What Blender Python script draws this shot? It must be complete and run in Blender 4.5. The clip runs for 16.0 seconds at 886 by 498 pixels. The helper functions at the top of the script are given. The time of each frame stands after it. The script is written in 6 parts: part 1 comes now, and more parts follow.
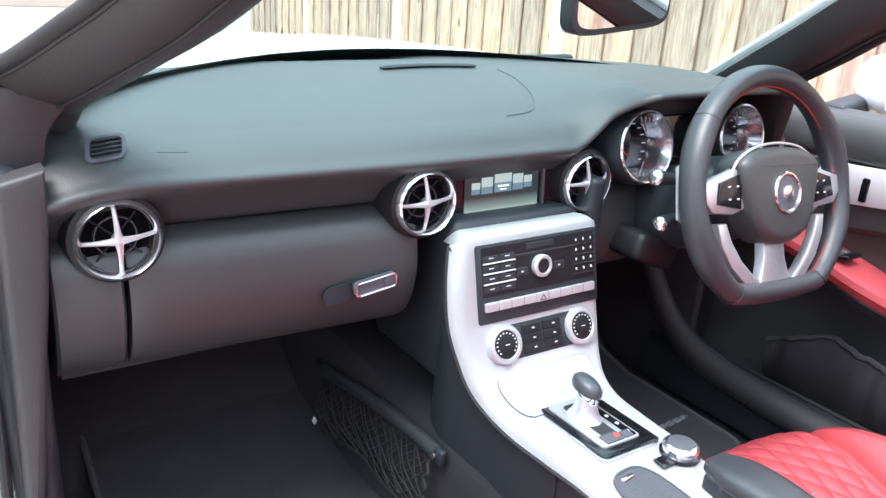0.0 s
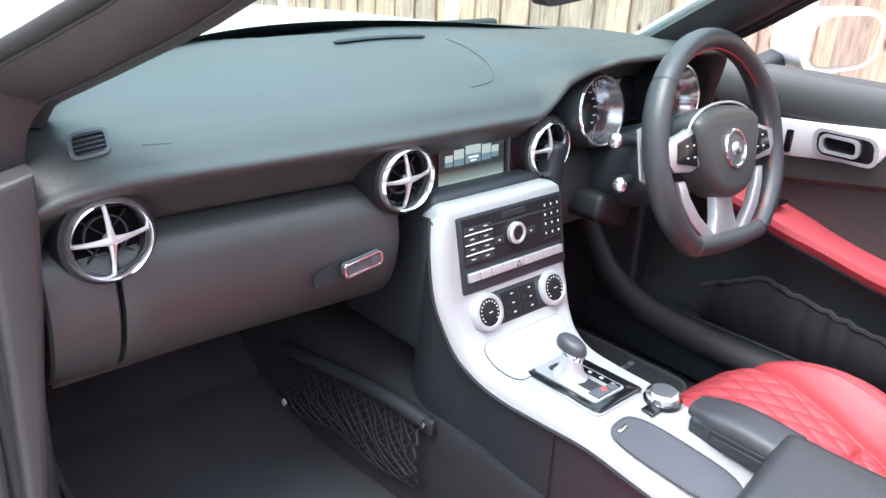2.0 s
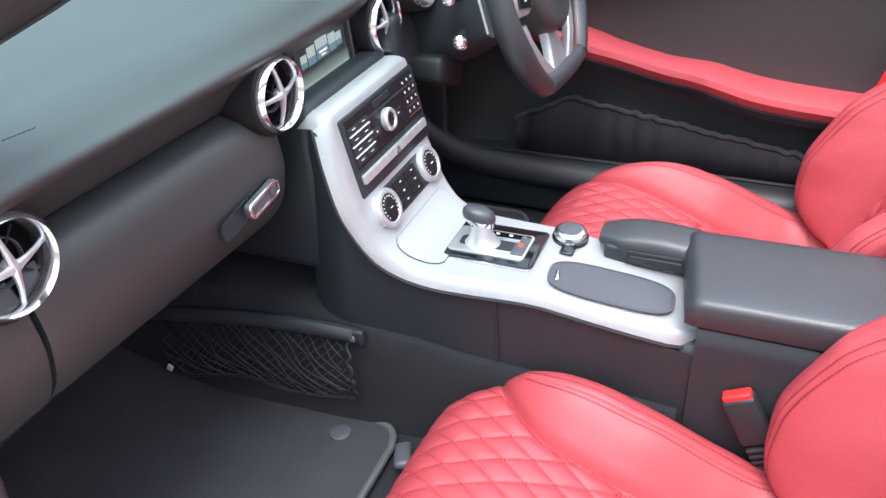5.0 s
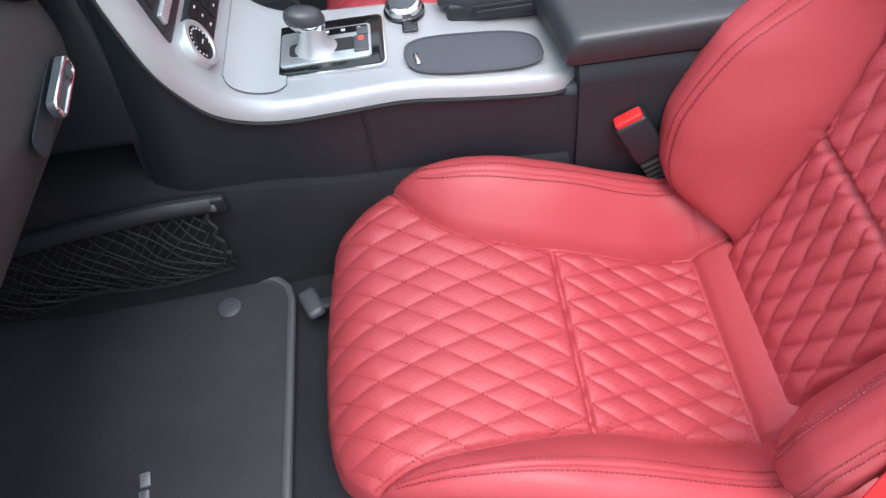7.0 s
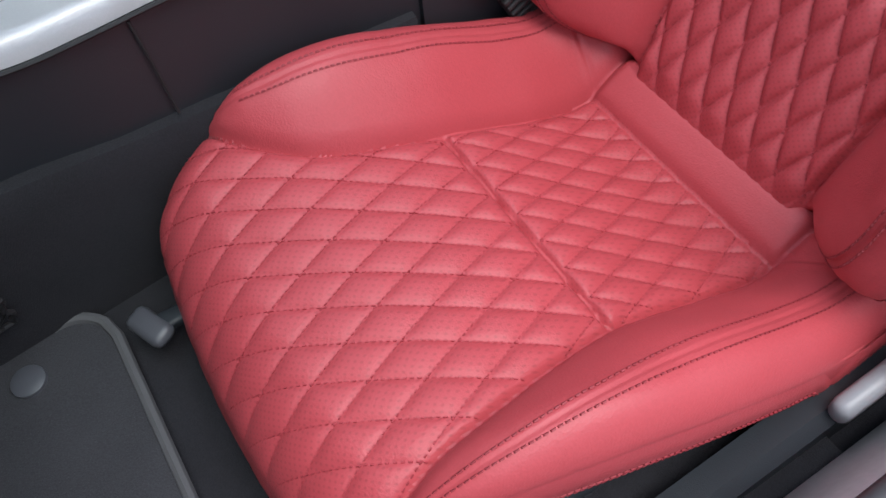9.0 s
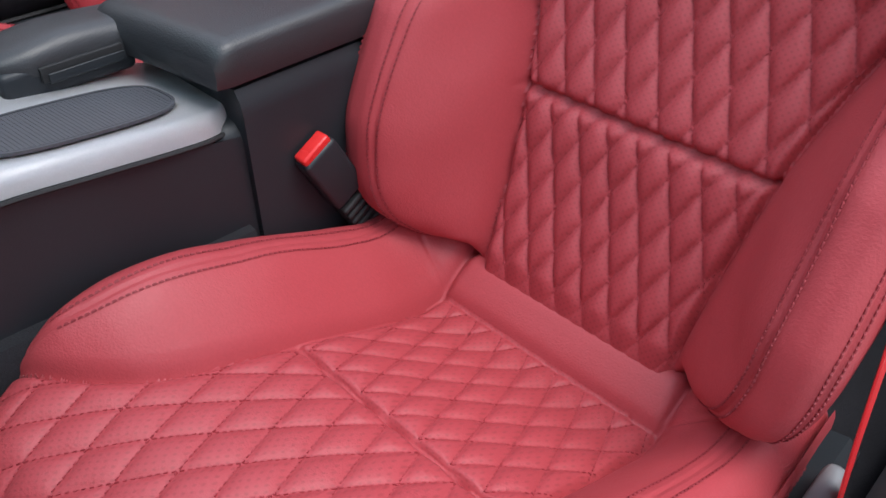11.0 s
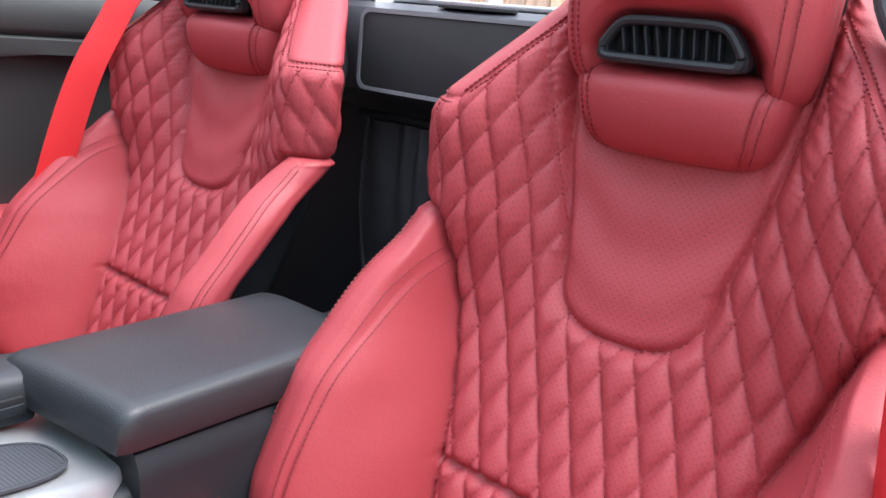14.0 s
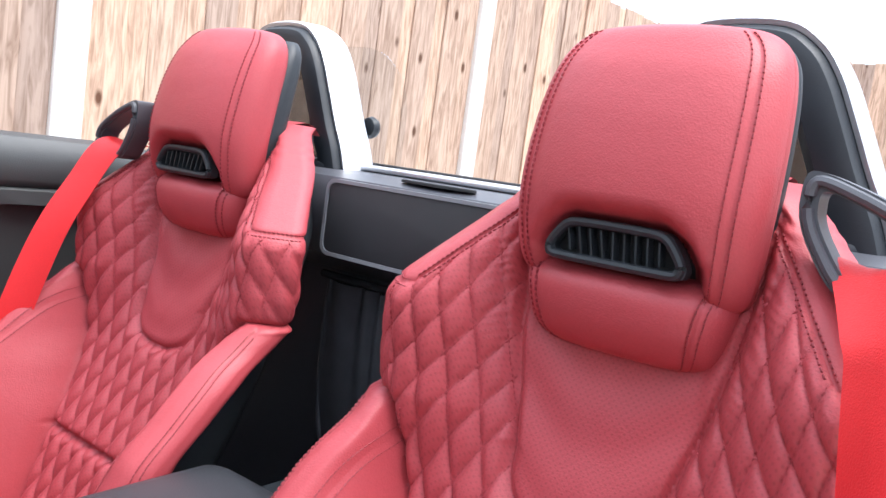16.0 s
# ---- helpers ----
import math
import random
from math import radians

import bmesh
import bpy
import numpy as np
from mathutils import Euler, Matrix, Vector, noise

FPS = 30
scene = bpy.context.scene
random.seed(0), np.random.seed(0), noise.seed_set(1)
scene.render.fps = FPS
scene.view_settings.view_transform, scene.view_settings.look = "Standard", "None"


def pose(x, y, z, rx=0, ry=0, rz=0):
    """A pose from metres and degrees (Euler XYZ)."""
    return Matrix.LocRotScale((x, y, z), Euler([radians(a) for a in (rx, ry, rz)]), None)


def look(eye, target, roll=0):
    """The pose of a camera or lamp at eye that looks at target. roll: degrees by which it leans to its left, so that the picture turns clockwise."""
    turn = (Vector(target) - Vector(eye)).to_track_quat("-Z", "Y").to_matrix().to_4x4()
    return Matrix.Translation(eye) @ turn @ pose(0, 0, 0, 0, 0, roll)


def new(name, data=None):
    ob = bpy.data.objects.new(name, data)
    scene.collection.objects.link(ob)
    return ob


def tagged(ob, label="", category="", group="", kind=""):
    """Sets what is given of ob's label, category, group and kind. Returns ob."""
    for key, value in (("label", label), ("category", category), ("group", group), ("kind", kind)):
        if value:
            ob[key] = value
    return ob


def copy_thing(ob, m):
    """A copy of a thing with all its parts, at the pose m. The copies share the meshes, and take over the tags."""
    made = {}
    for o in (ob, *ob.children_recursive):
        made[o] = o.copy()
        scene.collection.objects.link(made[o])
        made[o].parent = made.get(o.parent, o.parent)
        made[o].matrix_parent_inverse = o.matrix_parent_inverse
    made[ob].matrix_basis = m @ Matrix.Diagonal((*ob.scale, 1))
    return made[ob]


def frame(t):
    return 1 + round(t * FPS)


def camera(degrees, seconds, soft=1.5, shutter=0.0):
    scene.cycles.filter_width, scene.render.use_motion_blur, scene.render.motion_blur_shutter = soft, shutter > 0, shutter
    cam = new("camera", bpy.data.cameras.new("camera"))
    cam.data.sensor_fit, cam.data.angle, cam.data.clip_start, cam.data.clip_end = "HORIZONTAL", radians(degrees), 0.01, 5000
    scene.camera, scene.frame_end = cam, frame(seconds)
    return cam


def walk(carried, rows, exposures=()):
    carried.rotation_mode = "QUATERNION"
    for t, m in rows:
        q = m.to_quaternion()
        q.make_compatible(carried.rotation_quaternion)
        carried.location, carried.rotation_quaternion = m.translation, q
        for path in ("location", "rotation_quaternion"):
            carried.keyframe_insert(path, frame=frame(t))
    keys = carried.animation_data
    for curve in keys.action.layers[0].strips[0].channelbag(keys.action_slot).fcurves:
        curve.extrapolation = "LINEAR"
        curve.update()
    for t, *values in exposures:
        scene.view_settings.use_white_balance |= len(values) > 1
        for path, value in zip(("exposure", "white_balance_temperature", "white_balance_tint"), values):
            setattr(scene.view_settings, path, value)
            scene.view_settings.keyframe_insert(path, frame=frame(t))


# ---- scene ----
cam = camera(58.6, 16.0)
METRES, EYE, TILT, LEAN, TURN = 1.25, 1.22, -22.0, 0.0, -40.0
PATH = [
    (0, (-0.694, 0.048, 1.16), (0.361, 1.601, 0.469), 3.8),
    (0.5, (-0.698, 0.044, 1.156), (0.349, 1.603, 0.469), 3.6),
    (1, (-0.719, 0.067, 1.157), (0.342, 1.604, 0.44), 3.6),
    (1.5, (-0.752, 0.093, 1.164), (0.385, 1.562, 0.422), 3.6),
    (2, (-0.801, 0.123, 1.174), (0.461, 1.472, 0.407), 3.1),
    (2.5, (-0.863, 0.145, 1.187), (0.503, 1.363, 0.379), 2.2),
    (3, (-0.885, 0.164, 1.198), (0.54, 1.276, 0.343), 1.7),
    (3.5, (-0.886, 0.193, 1.199), (0.58, 1.199, 0.283), -0.1),
    (3.7, (-0.883, 0.208, 1.203), (0.593, 1.173, 0.26), -0.7),
    (6, (-0.906, 0.51, 1.199), (0.597, 0.844, -0.077), -4.9),
    (6.5, (-0.853, 0.563, 1.208), (0.533, 0.698, -0.227), -6.2),
    (7, (-0.811, 0.567, 1.183), (0.433, 0.591, -0.383), -8.5),
    (7.5, (-0.739, 0.578, 1.141), (0.358, 0.569, -0.531), -13.3),
    (8, (-0.703, 0.604, 1.076), (0.299, 0.541, -0.654), -15.5),
    (8.5, (-0.663, 0.659, 1.013), (0.336, 0.34, -0.69), -9.5),
    (8.7, (-0.653, 0.672, 0.989), (0.309, 0.263, -0.717), -7.4),
    (10.8, (-0.644, 0.704, 0.883), (0.455, -0.384, -0.386), -0.2),
    (11, (-0.64, 0.703, 0.888), (0.457, -0.411, -0.358), -0.2),
    (11.5, (-0.637, 0.701, 0.893), (0.519, -0.478, -0.236), 0.6),
    (12, (-0.635, 0.692, 0.897), (0.553, -0.561, -0.112), 2.3),
    (12.5, (-0.634, 0.683, 0.91), (0.572, -0.644, 0.023), 3.6),
    (13, (-0.632, 0.68, 0.918), (0.592, -0.709, 0.161), 4.0),
    (13.5, (-0.617, 0.695, 0.921), (0.583, -0.784, 0.31), 5.2),
    (14, (-0.62, 0.687, 0.931), (0.59, -0.813, 0.397), 5.8),
    (14.5, (-0.62, 0.682, 0.947), (0.595, -0.845, 0.51), 6.2),
    (15, (-0.622, 0.679, 0.963), (0.599, -0.867, 0.616), 6.6),
    (15.5, (-0.629, 0.672, 0.978), (0.604, -0.88, 0.707), 7.2),
    (16, (-0.63, 0.673, 0.987), (0.6, -0.89, 0.776), 7.8),
]
walk(cam, [(t, look(eye, target, roll)) for t, eye, target, roll in PATH],
     [(0.0, 1.42), (3.5, 1.36), (6.0, 0.94), (7.5, 0.45), (8.5, 0.22), (11.0, 0.06), (12.0, 0.36), (13.5, 0.72), (14.5, 0.84), (16.0, 0.92)])


# ---- world and light: bright overcast day ----
world = bpy.data.worlds.new("overcast_sky")
scene.world = world
world.use_nodes = True
wn, wl = world.node_tree.nodes, world.node_tree.links
sky = wn.new("ShaderNodeTexSky")
sky.sky_type, sky.sun_disc = "NISHITA", False
sky.sun_elevation, sky.sun_rotation = radians(67), radians(257)
mixs = wn.new("ShaderNodeMix")
mixs.data_type = "RGBA"
mixs.inputs[0].default_value = 0.8
wl.new(sky.outputs[0], mixs.inputs[6])
mixs.inputs[7].default_value = (11.3, 12.5, 14.8, 1)
# an overcast sky is about three times as bright overhead as at the horizon
way, split, climb, shade = (wn.new("ShaderNode" + k) for k in ("TexCoord", "SeparateXYZ", "MapRange", "VectorMath"))
wl.new(way.outputs["Generated"], split.inputs[0])
wl.new(split.outputs["Z"], climb.inputs["Value"])
climb.inputs["To Min"].default_value, climb.inputs["To Max"].default_value = 0.32, 1.55
shade.operation = "SCALE"
wl.new(mixs.outputs[2], shade.inputs[0])
wl.new(climb.outputs[0], shade.inputs["Scale"])
wl.new(shade.outputs[0], wn["Background"].inputs[0])
wn["Background"].inputs[1].default_value = 0.114
sun_data = bpy.data.lights.new("sun", "SUN")
sun_data.energy, sun_data.angle, sun_data.color = 2.4, radians(35), (1.0, 0.97, 0.94)
sun = new("sun", sun_data)
sun.matrix_world = look((-2.2, -0.5, 6.0), (0, 0, 0.6))


# ---- materials ----
def material(name, color, rough=0.5, metal=0.0, vary=0.15, scale=6.0, bump=0.0, bump_scale=200.0, dots=0.0, dot_scale=220.0,
             coat=0.0, fine=0.08, spec=0.5, wear=0.1, sheen=0.0, fold=0.0):
    """A surface with stains at a large scale, grain at a small one, and relief."""
    m = bpy.data.materials.new(name)
    m.use_nodes = True
    n, l = m.node_tree.nodes, m.node_tree.links
    p = n["Principled BSDF"]
    p.inputs["Metallic"].default_value = metal
    p.inputs["Specular IOR Level"].default_value = spec
    p.inputs["Coat Weight"].default_value = coat
    p.inputs["Sheen Weight"].default_value = sheen
    co = n.new("ShaderNodeTexCoord")

    def noise_tex(sc, detail=4):
        t = n.new("ShaderNodeTexNoise")
        t.inputs["Scale"].default_value, t.inputs["Detail"].default_value = sc, detail
        l.new(co.outputs["Object"], t.inputs["Vector"])
        return t.outputs["Fac"]

    def calc(op, a, b):
        t = n.new("ShaderNodeMath")
        t.operation = op
        for s, v in zip(t.inputs, (a, b)):
            if isinstance(v, (int, float)):
                s.default_value = v
            else:
                l.new(v, s)
        return t.outputs[0]

    big, small = noise_tex(scale), noise_tex(bump_scale * 0.7, 3)
    tone = calc("ADD", calc("MULTIPLY", calc("SUBTRACT", big, 0.5), 2 * vary), calc("MULTIPLY", calc("SUBTRACT", small, 0.5), 2 * fine))
    tone = calc("ADD", tone, 1.0)
    if dots:
        # holes in rows over the skin, whichever way it leans
        sep, flat = n.new("ShaderNodeSeparateXYZ"), n.new("ShaderNodeCombineXYZ")
        l.new(co.outputs["Object"], sep.inputs[0])
        run = calc("MULTIPLY", calc("SUBTRACT", sep.outputs["Z"], sep.outputs["Y"]), 0.8)
        l.new(calc("ADD", sep.outputs["X"], run), flat.inputs[0])
        l.new(calc("SUBTRACT", sep.outputs["X"], run), flat.inputs[1])
        vd = n.new("ShaderNodeTexVoronoi")
        vd.voronoi_dimensions = "2D"
        vd.inputs["Scale"].default_value, vd.inputs["Randomness"].default_value = dot_scale, 0.05
        l.new(flat.outputs[0], vd.inputs["Vector"])
        hole = n.new("ShaderNodeMapRange")
        hole.inputs["From Min"].default_value, hole.inputs["From Max"].default_value = 0.12, 0.3
        hole.inputs["To Min"].default_value, hole.inputs["To Max"].default_value = 0.8, 1.0
        l.new(vd.outputs["Distance"], hole.inputs["Value"])
        tone = calc("MULTIPLY", tone, hole.outputs[0])
    mul = n.new("ShaderNodeVectorMath")
    mul.operation = "SCALE"
    mul.inputs[0].default_value = color
    l.new(tone, mul.inputs["Scale"])
    l.new(mul.outputs[0], p.inputs["Base Color"])
    l.new(calc("ADD", calc("MULTIPLY", calc("SUBTRACT", noise_tex(scale * 2.3), 0.5), 2 * wear), rough), p.inputs["Roughness"])
    if bump or dots:
        height = calc("MULTIPLY", noise_tex(bump_scale, 2), 1.0)
        if fold:
            height = calc("ADD", height, calc("ADD", calc("MULTIPLY", noise_tex(17, 3), fold), calc("MULTIPLY", noise_tex(75, 2), fold * 0.16)))
        if dots:
            height = calc("ADD", height, calc("MULTIPLY", calc("MINIMUM", vd.outputs["Distance"], 0.3), dots * 6))
        b = n.new("ShaderNodeBump")
        b.inputs["Strength"].default_value, b.inputs["Distance"].default_value = bump, 0.001
        l.new(height, b.inputs["Height"])
        l.new(b.outputs[0], p.inputs["Normal"])
    return m


RED = material("red_leather", (0.43, 0.06, 0.072), 0.47, vary=0.06, bump=0.36, bump_scale=520, fine=0.1, spec=0.42, wear=0.06, fold=4.0)
RED_PERF = material("red_perforated_leather", (0.42, 0.058, 0.07), 0.5, vary=0.06, bump=0.38, bump_scale=520, dots=0.08, dot_scale=140, fine=0.07, spec=0.42, wear=0.06, fold=3.0)
THREAD = material("red_thread", (0.33, 0.036, 0.048), 0.7, vary=0.2)
SEAMTHREAD = material("seam_red_thread", (0.27, 0.028, 0.038), 0.6, vary=0.2)
ALU = material("satin_aluminium", (0.55, 0.56, 0.585), 0.36, metal=0.55, vary=0.05)
BELT = material("red_webbing", (0.72, 0.025, 0.03), 0.45, vary=0.05, bump=0.5, bump_scale=700, spec=0.4)
BLACK = material("black_leather", (0.032, 0.034, 0.039), 0.4, vary=0.15, bump=0.35, bump_scale=600, spec=0.62)
DASH = material("black_dash_skin", (0.038, 0.041, 0.042), 0.45, vary=0.1, scale=4, bump=0.35, bump_scale=700, spec=0.66, wear=0.04)
PLASTIC = material("black_plastic", (0.021, 0.0255, 0.031), 0.45, vary=0.15, bump=0.2, bump_scale=900, spec=0.45)
SATIN = material("dark_grey_satin_plastic", (0.075, 0.078, 0.09), 0.4, vary=0.1, bump=0.1, bump_scale=800)
TRIMGREY = material("dark_brown_grey_moulding", (0.042, 0.04, 0.042), 0.5, vary=0.12, bump=0.25, bump_scale=500, spec=0.4)
GREYP = material("light_grey_plastic", (0.25, 0.26, 0.28), 0.4, vary=0.1)
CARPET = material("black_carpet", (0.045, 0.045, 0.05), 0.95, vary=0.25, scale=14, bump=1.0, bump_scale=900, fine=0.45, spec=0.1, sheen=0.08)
# the same carpet, darkened: shade low on floor and tunnel put into the colour
SHADECARPET = material("black_carpet_shaded", (0.024, 0.024, 0.028), 0.95, vary=0.25, scale=14, bump=1.0, bump_scale=900, fine=0.45, spec=0.1, sheen=0.05)
MATEDGE = material("dark_grey_binding", (0.085, 0.085, 0.09), 0.7, vary=0.2, bump=0.5, bump_scale=900)
GLOSS = material("piano_black", (0.008, 0.008, 0.01), 0.12, vary=0.1, wear=0.04, spec=0.6)
BROWN = material("dark_brown_lacquer", (0.018, 0.008, 0.008), 0.18, vary=0.1, wear=0.04)
SILVER = material("brushed_silver_trim", (0.77, 0.775, 0.8), 0.32, metal=0.25, spec=0.65, vary=0.04, scale=9, bump=0.15, bump_scale=900, fine=0.05, wear=0.05)
INK = material("matt_black_face", (0.012, 0.012, 0.014), 0.5, vary=0.1, spec=0.3)
CHROME = material("chrome", (0.78, 0.78, 0.8), 0.12, metal=0.95, vary=0.03, wear=0.05)
MATTSILVER = material("matt_silver", (0.6, 0.61, 0.635), 0.36, metal=0.75, vary=0.05)
WHITEPAINT = material("white_car_paint", (0.78, 0.79, 0.8), 0.22, vary=0.02, coat=0.6, wear=0.03)
RUBBER = material("black_rubber", (0.018, 0.018, 0.02), 0.7, vary=0.2)
SEAL = material("grey_seal", (0.035, 0.035, 0.04), 0.6, vary=0.2, bump=0.3, bump_scale=300)
CLOTH = material("black_elastic_cloth", (0.028, 0.028, 0.033), 0.85, vary=0.3, scale=30, bump=0.6, bump_scale=800, spec=0.2)
POCKET = material("dark_grey_pocket_cloth", (0.075, 0.075, 0.085), 0.85, vary=0.25, scale=30, bump=0.5, bump_scale=800, spec=0.2)
# near-black colour that stands for the shade deep inside the vents
DUCTSHADE = material("duct_depth_shade", (0.004, 0.004, 0.005), 0.9, vary=0.1, spec=0.05)
MESHCLOTH = material("black_speaker_mesh", (0.03, 0.031, 0.035), 0.6, vary=0.1, bump=0.8, bump_scale=800, dots=0.5, dot_scale=420)
REDSTITCH = material("bright_red_stitching", (0.5, 0.02, 0.02), 0.5)
BUCKLERED = material("red_button_plastic", (0.75, 0.03, 0.03), 0.3, vary=0.03)
WHITEINK = material("white_print", (0.7, 0.7, 0.7), 0.5, vary=0.05)
CONCRETE = material("pale_concrete_post", (0.78, 0.77, 0.75), 0.85, vary=0.15, scale=5, bump=0.6, bump_scale=120, fine=0.12)
GROUND = material("gravel_ground", (0.36, 0.31, 0.25), 0.95, vary=0.35, scale=3, bump=1.0, bump_scale=60, fine=0.5)
KNOB = material("dark_knob_leather", (0.05, 0.052, 0.06), 0.35, vary=0.1, bump=0.2, bump_scale=500)


def wood_material():
    """Weathered fence boards: long grain, knots, silver-grey and tan by board."""
    m = material("weathered_fence_wood", (0.4, 0.29, 0.2), 0.85, vary=0.2, scale=2.5, bump=0.5, bump_scale=90)
    n, l = m.node_tree.nodes, m.node_tree.links
    p = n["Principled BSDF"]
    co, info = n.new("ShaderNodeTexCoord"), n.new("ShaderNodeObjectInfo")
    shift = n.new("ShaderNodeVectorMath")
    shift.operation = "MULTIPLY_ADD"
    shift.inputs[1].default_value = (17, 9, 31)
    comb = n.new("ShaderNodeCombineXYZ")
    for s in comb.inputs:
        l.new(info.outputs["Random"], s)
    l.new(comb.outputs[0], shift.inputs[0])
    l.new(co.outputs["Object"], shift.inputs[2])
    stretch = n.new("ShaderNodeMapping")
    stretch.inputs["Scale"].default_value = (1, 1, 0.1)
    l.new(shift.outputs[0], stretch.inputs["Vector"])
    grain = n.new("ShaderNodeTexNoise")
    grain.inputs["Scale"].default_value, grain.inputs["Detail"].default_value = 55, 5
    grain.inputs["Distortion"].default_value = 1.2
    l.new(stretch.outputs[0], grain.inputs["Vector"])
    knots = n.new("ShaderNodeTexVoronoi")
    knots.inputs["Scale"].default_value = 5.5
    squash = n.new("ShaderNodeMapping")
    squash.inputs["Scale"].default_value = (1.6, 1.6, 0.75)
    l.new(shift.outputs[0], squash.inputs["Vector"])
    l.new(squash.outputs[0], knots.inputs["Vector"])
    kramp = n.new("ShaderNodeValToRGB")
    kramp.color_ramp.elements[0].position, kramp.color_ramp.elements[0].color = 0.06, (0.22, 0.14, 0.1, 1)
    kramp.color_ramp.elements[1].position, kramp.color_ramp.elements[1].color = 0.14, (1, 1, 1, 1)
    l.new(knots.outputs["Distance"], kramp.inputs[0])
    ramp = n.new("ShaderNodeValToRGB")
    ramp.color_ramp.elements[0].position, ramp.color_ramp.elements[0].color = 0.3, (0.36, 0.25, 0.19, 1)
    ramp.color_ramp.elements[1].position, ramp.color_ramp.elements[1].color = 0.62, (0.66, 0.51, 0.42, 1)
    l.new(grain.outputs["Fac"], ramp.inputs[0])
    tint = n.new("ShaderNodeValToRGB")
    tint.color_ramp.elements[0].color = (0.74, 0.72, 0.72, 1)
    tint.color_ramp.elements[1].color = (1.15, 1.05, 0.95, 1)
    l.new(info.outputs["Random"], tint.inputs[0])
    prev = ramp.outputs[0]
    for other in (tint.outputs[0], kramp.outputs[0]):
        mx = n.new("ShaderNodeMix")
        mx.data_type, mx.blend_type = "RGBA", "MULTIPLY"
        mx.inputs[0].default_value = 1.0
        l.new(prev, mx.inputs[6])
        l.new(other, mx.inputs[7])
        prev = mx.outputs[2]
    l.new(prev, p.inputs["Base Color"])
    return m


WOOD = wood_material()


def clear_glass(name, tint):
    m = bpy.data.materials.new(name)
    m.use_nodes = True
    n, l = m.node_tree.nodes, m.node_tree.links
    out = n["Material Output"]
    tr, gl, lw, pw, mx = (n.new("ShaderNode" + k) for k in ("BsdfTransparent", "BsdfGlossy", "LayerWeight", "Math", "MixShader"))
    tr.inputs[0].default_value, gl.inputs["Roughness"].default_value = (*tint, 1), 0.02
    pw.operation, pw.inputs[1].default_value = "POWER", 6.0
    l.new(lw.outputs["Facing"], pw.inputs[0])
    l.new(pw.outputs[0], mx.inputs[0])
    l.new(tr.outputs[0], mx.inputs[1])
    l.new(gl.outputs[0], mx.inputs[2])
    l.new(mx.outputs[0], out.inputs[0])
    return m


GLASS = clear_glass("green_tinted_glass", (0.68, 0.88, 0.84))
PLEXI = clear_glass("clear_acrylic", (0.93, 0.95, 0.96))


def net_material():
    """Fine black net: threads that cover half of it."""
    m = material("black_net", (0.02, 0.02, 0.022), 0.8)
    n, l = m.node_tree.nodes, m.node_tree.links
    mx, tr = n.new("ShaderNodeMixShader"), n.new("ShaderNodeBsdfTransparent")
    mx.inputs[0].default_value = 0.62
    l.new(tr.outputs[0], mx.inputs[1])
    l.new(n["Principled BSDF"].outputs[0], mx.inputs[2])
    l.new(mx.outputs[0], n["Material Output"].inputs[0])
    return m


NET = net_material()
MIRROR = material("mirror_silver", (0.9, 0.9, 0.9), 0.02, metal=1.0, vary=0.0, fine=0.0, wear=0.0)


def glow(name, color, strength):
    m = bpy.data.materials.new(name)
    m.use_nodes = True
    p = m.node_tree.nodes["Principled BSDF"]
    p.inputs["Base Color"].default_value = (0.01, 0.01, 0.012, 1)
    p.inputs["Roughness"].default_value = 0.25
    p.inputs["Emission Color"].default_value = (*color, 1)
    p.inputs["Emission Strength"].default_value = strength
    return m


# ---- builders ----
ROOT = {}


def thing(name, loc, label, category, group="", kind=""):
    ob = new(name)
    ob.location = loc
    ob.empty_display_size = 0.05
    ROOT[ob] = Vector(loc)
    return tagged(ob, label, category, group, kind)


def link(name, me, mat, parent, label=""):
    me.materials.append(mat)
    ob = new(name, me)
    if parent is not None:
        root = ROOT[parent]
        me.transform(Matrix.Translation(-root))
        ROOT[ob] = root
        ob.parent = parent
    if label:
        ob["label"] = label
    return ob


def part(name, bm, mat, parent, label="", smooth=True):
    """One bmesh, in world places, as one mesh object under a thing or a part."""
    me = bpy.data.meshes.new(name)
    bmesh.ops.recalc_face_normals(bm, faces=bm.faces)
    bm.to_mesh(me)
    bm.free()
    if smooth:
        me.polygons.foreach_set("use_smooth", [True] * len(me.polygons))
        me.set_sharp_from_angle(angle=radians(38))
    return link(name, me, mat, parent, label)


def raw(name, verts, faces, mat, parent, label="", smooth=True, sharp=0):
    me = bpy.data.meshes.new(name)
    me.from_pydata([tuple(map(float, v)) for v in verts], [], faces)
    if smooth:
        me.polygons.foreach_set("use_smooth", [True] * len(me.polygons))
        if sharp:
            me.set_sharp_from_angle(angle=radians(sharp))
    return link(name, me, mat, parent, label)


def solid(name, bm, mat, label, category, kind="", smooth=True):
    return tagged(part(name, bm, mat, None, "", smooth), label, category, "", kind)


